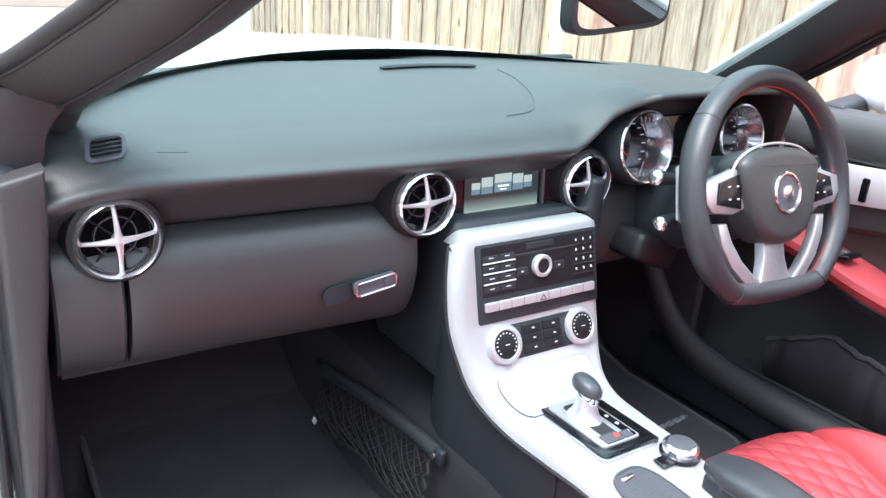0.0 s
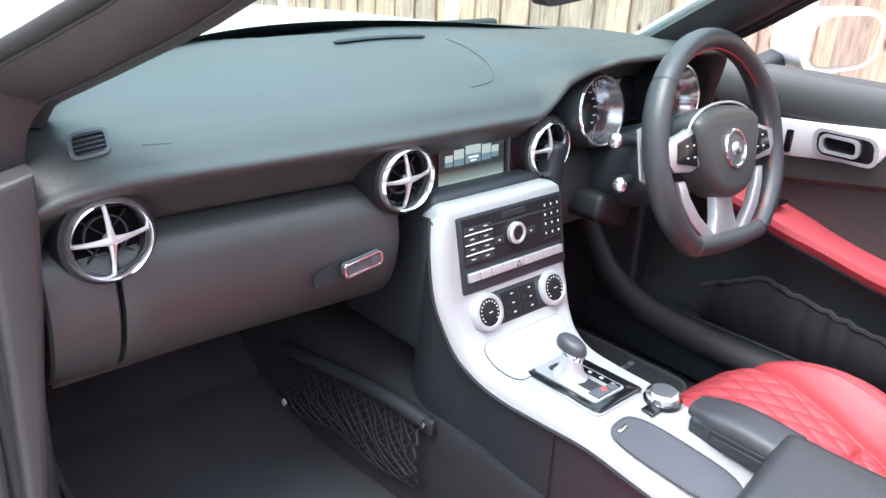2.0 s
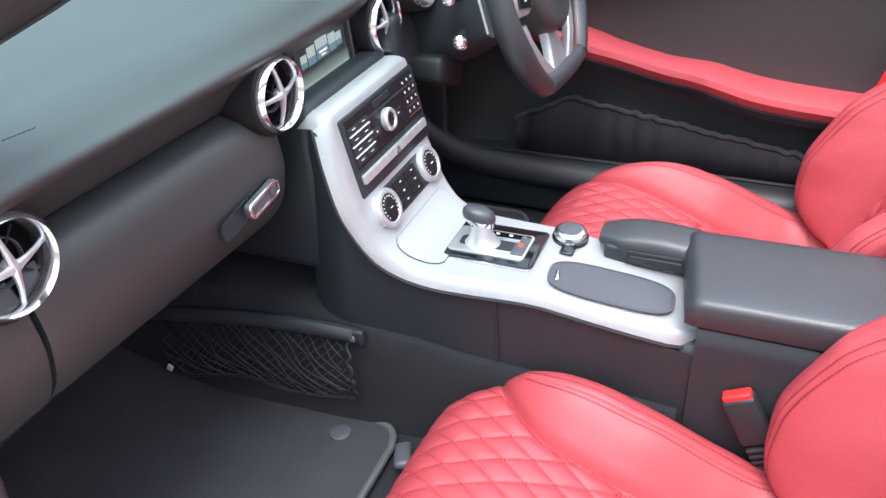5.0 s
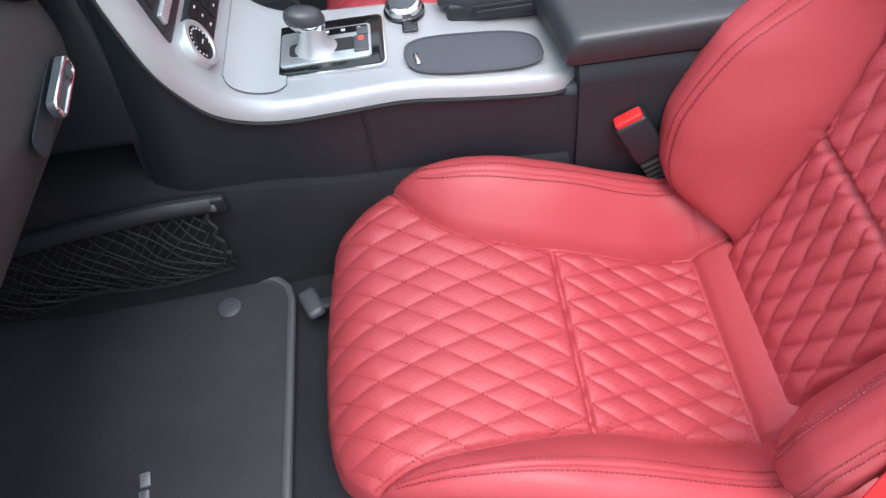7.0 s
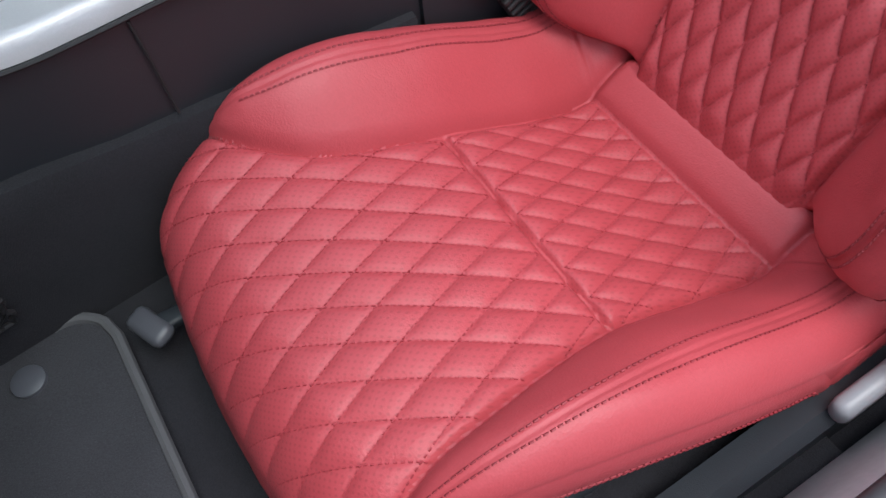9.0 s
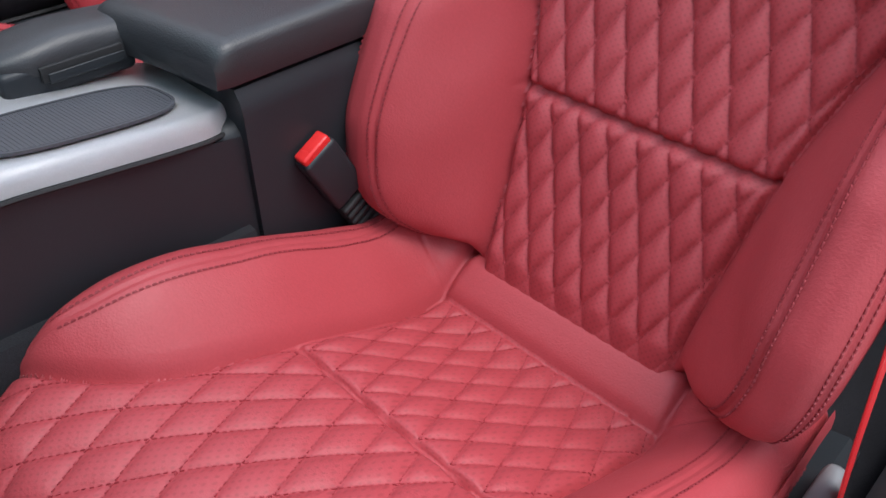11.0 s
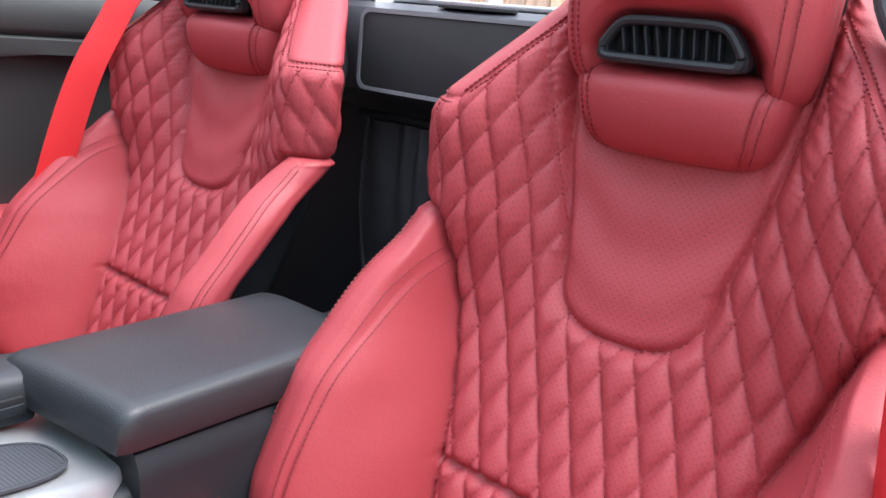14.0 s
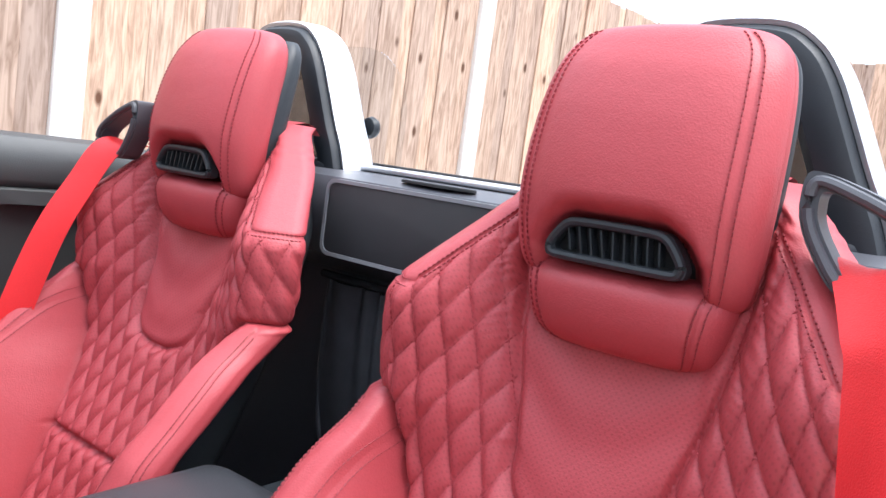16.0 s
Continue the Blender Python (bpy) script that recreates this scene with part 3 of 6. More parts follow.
def seam_points(fn, path, pitch=0.0055):
    """Threads every pitch along a path of surface coordinates; fn gives places."""
    path = np.asarray(path, float)
    A = np.array([fn(*p) for p in path])
    s = np.r_[0, np.cumsum(np.linalg.norm(np.diff(A, axis=0), axis=1))]
    if s[-1] < pitch:
        return np.zeros((0, 3)), np.zeros((0, 3))
    at = np.arange(pitch / 2, s[-1], pitch)
    P = np.stack([np.interp(at, s, A[:, k]) for k in range(3)], 1)
    Q = np.stack([np.interp(at + 0.001, s, A[:, k]) for k in range(3)], 1)
    R = np.stack([np.interp(at - 0.001, s, A[:, k]) for k in range(3)], 1)
    return P, Q - R + 1e-9


def build_seat(cx):
    seat = thing("car_seat", (cx, 0.2, 0.24), "red leather sports seat with diamond quilting and built-in headrest", "car seat", "front seats")

    # backrest front, rolled sides and rear shell
    nz, nw = 310, 310
    z = np.linspace(0.27, 1.012, nz)[:, None] * np.ones((1, nw))
    w = np.linspace(-1, 1, nw)[None] * np.ones((nz, 1))
    x, y, region = back_surface(w, z)
    P = np.stack([x + cx, y, z], -1)
    names = {0: ("upper_backrest_panel", "quilted perforated leather panel"), 1: ("backrest_bolster", "smooth leather side bolster"), 2: ("backrest_bolster", "smooth leather side bolster"),
             3: ("backrest_insert", "smooth perforated leather insert"), 4: ("lower_backrest_panel", "quilted leather panel"),
             5: ("shoulder_cap", "smooth leather shoulder"), 6: ("shoulder_cap", "smooth leather shoulder")}
    split_grid(P, region[:-1, :-1], names, seat, {0: RED_PERF, 1: RED, 2: RED, 3: RED_PERF, 4: RED_PERF, 5: RED, 6: RED})
    top = P[-1, 30:-30]
    G = np.stack([top, top + [0, -0.02, 0.005], top + [0, -0.035, 0.003], top + [0, -0.05, -0.01]], 0)
    raw("backrest_top", G.reshape(-1, 3), quads(*G.shape[:2]).reshape(-1, 4).tolist(), RED, seat)
    ends, zc = P[::6, [0, -1]], z[::6, :1]
    k = np.linspace(-1, 1, 25)[None]
    half = (ends[:, 1, 0] - ends[:, 0, 0])[:, None] / 2
    deep = interp(zc, BACK_Y) - 0.05 - 0.03 * (1 - k ** 2)
    mix = np.clip((np.abs(k) - 0.75) / 0.25, 0, 1) ** 1.5
    G = np.stack([cx + k * (half - 0.002), deep * (1 - mix) + (ends[:, 0, 1][:, None] + 0.002) * mix, zc * np.ones_like(k)], -1)
    raw("back_shell", G.reshape(-1, 3), quads(*G.shape[:2]).reshape(-1, 4).tolist(), PLASTIC, seat, "black plastic rear shell")

    # cushion
    nx, nv = 280, 260
    X = np.linspace(-0.243, 0.243, nx)[:, None] * np.ones((1, nv))
    v = np.linspace(0, 1, nv)[None] * np.ones((nx, 1))
    yy, zz, region = cushion_surface(X, v)
    P = np.stack([X + cx, yy, zz], -1)
    names = {0: ("front_cushion_panel", "quilted perforated leather panel"), 1: ("cushion_bolster", "smooth leather side bolster"), 2: ("cushion_bolster", "smooth leather side bolster"),
             3: ("rear_cushion_strip", "smooth leather strip"), 4: ("rear_cushion_panel", "quilted leather panel")}
    split_grid(P, region[:-1, :-1], names, seat, {0: RED_PERF, 1: RED, 2: RED, 3: RED, 4: RED_PERF})
    loop = np.concatenate([P[0, ::-1][::-1], P[1:, -1], P[-1, ::-1][1:]])
    mid = np.array([cx, 0.42, 0])
    out = loop - mid
    out[:, 2] = 0
    out /= np.linalg.norm(out, axis=1, keepdims=True)
    rows = [loop]
    for drop, push in ((0.010, 0.003), (0.024, 0.004), (0.042, 0.001), (0.055, -0.006)):
        r = loop + out * push
        r[:, 2] = loop[:, 2] - drop
        rows.append(r)
    G = np.stack(rows, 0)
    raw("cushion_skirt", G.reshape(-1, 3), quads(*G.shape[:2]).reshape(-1, 4).tolist(), RED, seat)
    side = np.arange(len(loop))[(loop[:, 0] < cx - 0.14) & (loop[:, 1] > 0.22)]
    skirt_seam = [0.45 * rows[3][side] + 0.55 * rows[2][side] + out[side] * 0.0008, 0.75 * rows[3][side] + 0.25 * rows[2][side] + out[side] * 0.0008, 0.6 * rows[3][side] + 0.4 * rows[2][side] + out[side] * 0.0002]
    part("skirt_seam", tube(skirt_seam[2], 0.0009, 5), THREAD, seat, "dark seam line")
    low = rows[-1]
    G = np.stack([low + [0, 0, 0.004], low - out * 0.008 + [0, 0, -0.02], low - out * 0.02 + [0, 0, -0.06]], 0)
    raw("seat_valance", G.reshape(-1, 3), quads(*G.shape[:2]).reshape(-1, 4).tolist(), PLASTIC, seat, "black plastic skirt")
    part("seat_base", box((0.40, 0.42, 0.07), (cx, 0.45, 0.262), 0.02), PLASTIC, seat, "black seat frame")
    for s in (-1, 1):
        part("seat_rail", box((0.035, 0.50, 0.03), (cx + 0.19 * s, 0.47, 0.232), 0.006), PLASTIC, seat)

    # threads along the quilt lines and the seams
    pts, ways, outs = [], [], []

    def back_at(xx, zz_):
        a, b, _ = back_surface(np.array([back_w(xx, zz_)]), np.array([zz_]))
        return (a[0] + cx, b[0] + 0.001, zz_)

    def cush_at(xx, yy_):
        f = float(cushion_front(np.array(xx)))
        a, b, _ = cushion_surface(np.array([xx]), np.array([(yy_ - 0.185) / (f - 0.185)]))
        return (xx + cx, a[0], b[0] + 0.0009)

    def add(fn, path, normal, pitch=0.0055):
        P_, D_ = seam_points(fn, path, pitch)
        pts.append(P_), ways.append(D_), outs.append(np.tile(normal, (len(P_), 1)))

    for sgn in (-1, 1):
        for k in range(-24, 25):
            run = []
            for s in np.linspace(0.368, 0.99, 205):
                h, xx = float(back_half(s)), 0.1
                W = float(corner_w(s))
                for _ in range(4):
                    xx = h * (2 * k - sgn * float(back_row(min(abs(xx), W), s))) + 0.004
                if abs(xx) > W:
                    xx = math.copysign(W + (abs(xx) - W) * 0.018 / h, xx)
                ok = abs(xx) < W + 0.05 and abs(s - 0.530) > 0.004
                if ok:
                    hw, iw = float(interp(s, PANEL_W)), float(interp(s, INSERT_W))
                    ok = (abs(xx) < hw - 0.002 or s > 0.757) and not (s > 0.675 and abs(xx) < iw + 0.002) and not s > float(cap_height(abs(xx))) - 0.002
                if ok:
                    run.append((xx, s))
                if (not ok or s > 0.985) and run:
                    if len(run) > 2:
                        add(back_at, run, (0, 1, 0.35))
                    run = []
            run = []
            for s in np.linspace(0.255, 0.735, 155):
                row = float(cushion_cell(0.0, s)[1])
                shear = float(cushion_cell(0.0, s)[0])
                xx = ((2 * k - sgn * row) - shear) * (0.0189 if s > 0.443 else 0.0172)
                ok = abs(xx) < 0.238 and abs(xx) < float(cushion_half(xx, s)) - 0.002 and s < float(cushion_front(np.array(xx))) - 0.004 and abs(s - 0.443) > 0.003
                if ok:
                    run.append((xx, s))
                if not ok and run:
                    if len(run) > 2:
                        add(cush_at, run, (0, 0, 1))
                    run = []
    quilt_runs = len(pts)
    for s in (-1, 1):
        for off in (-0.0212, -0.0128, 0.0225, 0.0305):
            add(back_at, [(s * (float(corner_w(q_)) + off), q_) for q_ in np.linspace(0.34, 0.745, 70)], (0.6 * s, 1, 0))
        for off in (0.52, 0.68):
            add(cush_at, [(s * (float(cushion_half(s, q_)) * (1 - off) + float(cushion_edge(s, q_)) * off), q_) for q_ in np.linspace(0.25, 0.60 if s > 0 else 0.655, 50)], (0.5 * s, 0, 1))
        for off in (0.004, -0.004):
            add(back_at, [(s * (CAP_U + off - (q_ - 0.868) / 1.26), q_) for q_ in np.linspace(0.876, 0.97, 26)], (0, 1, 0.5))
            add(back_at, [(s * q_, 0.868 + off * 0.8) for q_ in np.linspace(CAP_U + 0.003, CAP_U + 0.075, 22)], (0.8 * s, 0.3, 0.2))
    for line_ in skirt_seam[:2]:
        add(lambda a_, b_, c_: (a_, b_, c_), line_, (-1, 0.2, 0.2))
    V, F = stitch_mesh(np.concatenate(pts[:quilt_runs]), np.concatenate(ways[:quilt_runs]), np.concatenate(outs[:quilt_runs]))
    tagged(raw("stitching", V, F, THREAD, seat, "dark red thread", smooth=False), kind="stuff")
    V, F = stitch_mesh(np.concatenate(pts[quilt_runs:]), np.concatenate(ways[quilt_runs:]), np.concatenate(outs[quilt_runs:]), 0.0042, 0.0018, 0.0008)
    tagged(raw("seam_stitching", V, F, SEAMTHREAD, seat, "deep red thread", smooth=False), kind="stuff")

    # headrest
    n = 240
    ring_a = 2 * np.pi * (np.arange(n) + 0.5) / n

    def pad(levels, seam_x, name, label, mat=RED):
        rings = []
        for zl, hw, yf, yb, e in levels:
            c, s_ = np.cos(ring_a), np.sin(ring_a)
            px = hw * np.sign(c) * np.abs(c) ** e
            py = np.sign(s_) * np.abs(s_) ** e
            yv = (yf + yb) / 2 + (yf - yb) / 2 * py
            yv = yv - np.where(py > 0, 0.015 * (np.abs(px) / 0.12) ** 2, 0)
            if name == "headrest":
                hollow = np.clip((0.086 - 0.5 * max(0, zl - 0.93) - np.abs(px)) / 0.03, 0, 1) * min(max((0.978 - zl) / 0.03, 0), 1)
                hollow = hollow * hollow * (3 - 2 * hollow)
                yv = yv - np.where(py > 0, 0.046 * hollow, 0)
            if seam_x:
                sx = seam_x * hw / 0.122
                yv = yv + np.where(py > 0.2, crease(np.abs(np.abs(px) - sx), 0.0022, 0.0014), 0)
            rings.append([(cx + a, b, zl) for a, b in zip(px, yv)])
        bm = loft(rings)
        return part(name, bm, mat, seat, label)

    def levels(table, k):
        out_ = []
        t = np.linspace(0, 1, k)
        cols = [spline([(i, row[c], 0) for i, row in enumerate(table)], k) for c in range(5)]
        for i in range(k):
            out_.append(tuple(cols[c][i].y for c in range(5)))
        return out_

    head = levels([(0.896, 0.084, 0.044, -0.01, 0.75), (0.903, 0.104, 0.058, -0.01, 0.64), (0.93, 0.112, 0.074, -0.01, 0.62), (0.98, 0.115, 0.082, -0.012, 0.6),
                   (1.04, 0.114, 0.073, -0.02, 0.6), (1.085, 0.109, 0.058, -0.028, 0.6), (1.112, 0.1, 0.042, -0.03, 0.62), (1.128, 0.082, 0.028, -0.028, 0.68), (1.134, 0.052, 0.014, -0.022, 0.85)], 90)
    pad(head, 0.099, "headrest", "padded red leather headrest")
    pad([(zl, hw * 0.955, yf - 0.045, yb - 0.022, 0.55) for zl, hw, yf, yb, e in head[4:-14]], 0, "headrest_shell", "black plastic rear shell of the headrest", PLASTIC)
    neck = levels([(0.838, 0.064, 0.02, -0.03, 0.6), (0.842, 0.080, 0.034, -0.04, 0.55), (0.854, 0.089, 0.05, -0.045, 0.5), (0.875, 0.095, 0.062, -0.05, 0.5), (0.90, 0.1, 0.064, -0.05, 0.5), (0.915, 0.102, 0.05, -0.05, 0.55), (0.92, 0.092, 0.032, -0.04, 0.65)], 34)
    pad(neck, 0.094, "neck_pad", "padded red leather neck roll")
    pts, ways, outs = [], [], []
    for s in (-1, 1):
        for off in (-0.005, 0.005):
            for lv in (head[7:-12], neck[5:-6]):
                path = []
                for zl, hw, yf, yb, e in lv:
                    xx = s * (0.098 + off) * hw / 0.122
                    c = (abs(xx) / hw) ** (1 / e)
                    py = math.sqrt(max(0, 1 - c * c)) ** e
                    path.append((xx + cx, (yf + yb) / 2 + (yf - yb) / 2 * py - 0.015 * (abs(xx) / 0.12) ** 2 + 0.0006, zl))
                P_, D_ = seam_points(lambda a, b, c_: (a, b, c_), path)
                pts.append(P_), ways.append(D_), outs.append(np.tile((0.3 * s, 1, 0.1), (len(P_), 1)))
    V, F = stitch_mesh(np.concatenate(pts), np.concatenate(ways), np.concatenate(outs), 0.0042, 0.0015, 0.0011)
    tagged(raw("headrest_stitching", V, F, SEAMTHREAD, seat, "deep red thread", smooth=False), kind="stuff")

    # warm-air outlet below the headrest
    m = pose(cx, 0.05, 0.938, 90, 0, 180)
    outer = chaikin([(-0.073, -0.008), (-0.07, -0.0205), (-0.055, -0.0215), (0.055, -0.0215), (0.07, -0.0205), (0.073, -0.008), (0.056, 0.019), (0.042, 0.0235), (-0.042, 0.0235), (-0.056, 0.019)], 2)
    outer = [(a * 0.92, b * 0.86) for a, b in outer]
    inner = [(a * 0.85, b * 0.68) for a, b in outer]
    grille = part("neck_vent", frame_ring(outer, inner, 0.012, m), PLASTIC, seat, "black plastic air vent")
    part("vent_rim", tube([m @ Vector((a * 0.925, b * 0.83, 0.0125)) for a, b in outer], 0.0042, 8, closed=True), PLASTIC, grille)
    part("vent_backing", slab(inner, 0.002, m), INK, grille, smooth=False)
    for i in range(9):
        xs = -0.042 + 0.0105 * i
        top_z = 0.014 if abs(xs) < 0.042 else 0.009
        part("slat", box((0.0016, 0.012, 0.010 + top_z), (cx + xs, 0.057, 0.938), 0, (0, 14 if xs > 0 else 8, 0)), PLASTIC, grille, smooth=False)
    return seat


SEAT_X = -0.33
seat_left = build_seat(SEAT_X)
seat_right = copy_thing(seat_left, pose(0.346, 0.197, 0.25, 1.7, 0, 0) @ Matrix.Diagonal((-1, 1, 1, 1)))


# ---- ground, fence ----
def ground():
    bm = bmesh.new()
    k = 24
    pts = [[bm.verts.new((x, y, 0.012 * noise.noise((x * 0.7, y * 0.7, 0)) if abs(x) < 20 and abs(y) < 20 else 0)) for y in np.r_[-600, -60, np.linspace(-18, 18, k), 60, 600]] for x in np.r_[-600, -60, np.linspace(-18, 18, k), 60, 600]]
    for a, b in zip(pts, pts[1:]):
        for i in range(len(a) - 1):
            bm.faces.new((a[i], b[i], b[i + 1], a[i + 1]))
    solid("ground", bm, GROUND, "tan gravel driveway", "ground", "structure")


ground()


def fence_at(u, off=0.0):
    """A place on the fence's line, u metres along it, off metres behind it."""
    c = 1 / math.hypot(1, 0.07)
    return Vector((1.925 + 0.07 * u * c + off * c, u * c, 0))


def build_fence(name, first, count, base, turn, gap=1.921, high=2.03):
    f = thing(name, base, "weathered close-board timber fence with pale concrete posts", "fence", "", "structure")
    M = Matrix.Translation(base) @ pose(0, 0, 0, 0, 0, turn)
    pm = bpy.data.meshes.new("post")
    b = box((0.1, 0.1, high + 0.04), (0, 0, (high + 0.04) / 2), 0.008)
    b.to_mesh(pm)
    b.free()
    pm.materials.append(CONCRETE)
    rng = random.Random(3)
    meshes = []
    for k in range(7):
        w, t = 0.118 + 0.004 * rng.random(), 0.011
        b = box((t, w, high), (0, 0, high / 2), 0.002, seg=1)
        for v in b.verts:
            v.co.x += (0.006 if v.co.y > 0 else -0.002) + 0.006 * math.sin(v.co.z * 2 + k)
            if v.co.z > high * 0.5:
                v.co.z += 0.012 * (rng.random() - 0.5)
        me = bpy.data.meshes.new("board")
        b.to_mesh(me)
        b.free()
        me.materials.append(WOOD)
        meshes.append(me)
    rail = bpy.data.meshes.new("rail")
    b = box((0.045, gap - 0.12, 0.075), (0, 0, 0), 0.004)
    b.to_mesh(rail)
    b.free()
    rail.materials.append(WOOD)

    def put(n_, me, local):
        ob = new(n_, me)
        ob.parent = f
        ob.matrix_basis = Matrix.Translation(-Vector(base)) @ M @ local

    for i in range(count):
        u = (first + i) * gap
        put("post", pm, pose(0.03, u, 0))
        if i == count - 1:
            break
        k = int((gap - 0.12) / 0.1)
        for j in range(k):
            y = u + 0.06 + (j + 0.5) * (gap - 0.12) / k
            put("board", meshes[rng.randrange(7)], pose(0.0 if j % 2 else 0.013, y, 0.02 + 0.02 * (rng.random() - 0.5), 0, 0, rng.uniform(-1.2, 1.2)))
        for z in (0.35, 1.0, 1.7):
            put("rail", rail, pose(0.05, u + gap / 2, z))
    return f


build_fence("fence", -4, 10, (1.925 + 0.07 * -0.526, -0.526, 0), -4.0)
build_fence("fence", -2, 5, (0.2, -6.6, 0), -86.0, high=2.25)

# added plain rendered walls that close the drive and block light from low sky
for nm, size, at in (("wall_west", (0.2, 26, 1.8), (-8.0, 2, 0.9)), ("wall_north", (16, 0.2, 6.0), (-0.5, 15.0, 3.0))):
    solid(nm, box(size, at, 0.02), material(nm + "_render", (0.5, 0.45, 0.4), 0.9, vary=0.2, scale=2, bump=0.5, bump_scale=60), "plain pale wall added to block low sky light", "wall", "structure")


# ---- car body ----
def glass_at(a, b):
    """A place on the windscreen: a from -1 to 1 across, b from 0 at the cowl to 1 at the header."""
    x0, x1 = 0.60, 0.46
    hw = x0 + (x1 - x0) * b
    return Vector((a * hw, 1.40 - 0.62 * b - 0.33 * a * a * (1 - 0.55 * b), 0.935 + 0.34 * b + 0.02 * (1 - a * a)))


def pillar_path(s):
    return [Vector((s * x, y, z)) for x, y, z in ((0.60, 1.13, 0.925), (0.571, 1.083, 0.95), (0.532, 1.0, 0.992), (0.487, 0.9, 1.044), (0.442, 0.8, 1.096), (0.41, 0.7, 1.155), (0.395, 0.58, 1.215), (0.385, 0.48, 1.25))]


def grid_mesh(fn, nu, nv, bm=None):
    bm = bm or bmesh.new()
    rows = [[bm.verts.new(fn(i / (nu - 1), j / (nv - 1))) for j in range(nv)] for i in range(nu)]
    for a, b in zip(rows, rows[1:]):
        for j in range(nv - 1):
            bm.faces.new((a[j], b[j], b[j + 1], a[j + 1]))
    return bm


def sheet(fn, nu, nv, thick):
    """A sheet with thickness over a grid of places."""
    bm = grid_mesh(fn, nu, nv)
    bmesh.ops.recalc_face_normals(bm, faces=bm.faces)
    bmesh.ops.solidify(bm, geom=bm.faces[:], thickness=thick)
    return bm


body = thing("car_body", (0, 1.0, 0), "white open roadster body with bonnet, sills and windscreen frame", "car", "", "structure")


def bonnet_at(a, b):
    x = (a - 0.5) * 2
    y = 1.44 + 1.05 * b - 0.28 * x * x * (1 - b) - 0.12 * x * x * b
    return Vector((x * (0.83 - 0.05 * b), y, 0.972 - 0.03 * b - 0.03 * b * b - 0.05 * x * x - 0.12 * x ** 6 + 0.012 * math.exp(-((abs(x) - 0.55) / 0.09) ** 2)))


part("bonnet", sheet(bonnet_at, 41, 25, 0.01), WHITEPAINT, body, "white painted bonnet")
for s in (-1, 1):
    # front wing, sill, rear quarter
    part("wing", loft([[(s * x, y, z) for x, z in ((0.80, 0.90 - 0.1 * (y - 1.1)), (0.86, 0.82), (0.90, 0.6), (0.89, 0.3), (0.80, 0.25), (0.78, 0.6))] for y in (1.18, 1.4, 1.8, 2.2, 2.5)]), WHITEPAINT, body)
    part("sill", loft([[(s * x, y, z) for x, z in ((0.66, 0.40), (0.72, 0.405), (0.78, 0.37), (0.84, 0.33), (0.86, 0.25), (0.83, 0.2), (0.64, 0.2), (0.62, 0.3))] for y in (-0.2, 0.2, 0.6, 1.0, 1.15)]), WHITEPAINT if s < 0 else PLASTIC, body, "door sill")
    part("rear_quarter", loft([[(s * x, y, z) for x, z in ((0.56, 0.93), (0.70, 0.95), (0.84, 0.90), (0.89, 0.75), (0.88, 0.3), (0.60, 0.25))] for y in (-0.2, -0.3, -0.6, -1.1)]), WHITEPAINT, body)
    part("windscreen_pillar_outer", tube([p + Vector((s * 0.06, 0.03, 0.004)) for p in spline(pillar_path(s), 24)], 0.024, 14, flat=0.6), WHITEPAINT, body)
part("header_rail", tube(spline([(-0.40, 0.47, 1.262), (-0.2, 0.50, 1.278), (0, 0.51, 1.283), (0.2, 0.50, 1.278), (0.40, 0.47, 1.262)], 20), 0.035, 12, flat=0.6), BLACK, body)
part("boot_deck", sheet(lambda a, b: Vector(((a - 0.5) * 1.5, -0.30 - 0.85 * b, 0.962 - 0.05 * b * b - 0.06 * (2 * a - 1) ** 4)), 21, 9, 0.01), WHITEPAINT, body, "white boot deck")
part("floor_pan", box((1.3, 2.1, 0.03), (0, 0.55, 0.205), 0.01), SHADECARPET, body)
part("firewall", box((1.36, 0.03, 0.75), (0, 1.56, 0.58), 0.01), PLASTIC, body)
for s in (-1, 1):
    part("toe_board", box((0.56, 0.40, 0.02), (0.36 * s, 1.40, 0.40), 0.005, (38, 0, 0)), CARPET, body)
    part("footwell_side", box((0.02, 0.56, 0.46), (0.632 * s, 1.30, 0.46), 0.008), CARPET, body)
    part("footwell_floor", box((0.54, 1.1, 0.04), (0.36 * s, 0.86, 0.262), 0.008), SHADECARPET, body)
    part("floor_behind", box((0.62, 0.55, 0.04), (0.33 * s, 0.05, 0.235), 0.008), SHADECARPET, body)

glass = tagged(part("windscreen", grid_mesh(lambda a, b: glass_at((a - 0.5) * 2, b), 33, 13), GLASS, None), "green-tinted curved glass windscreen", "windscreen", "", "structure")
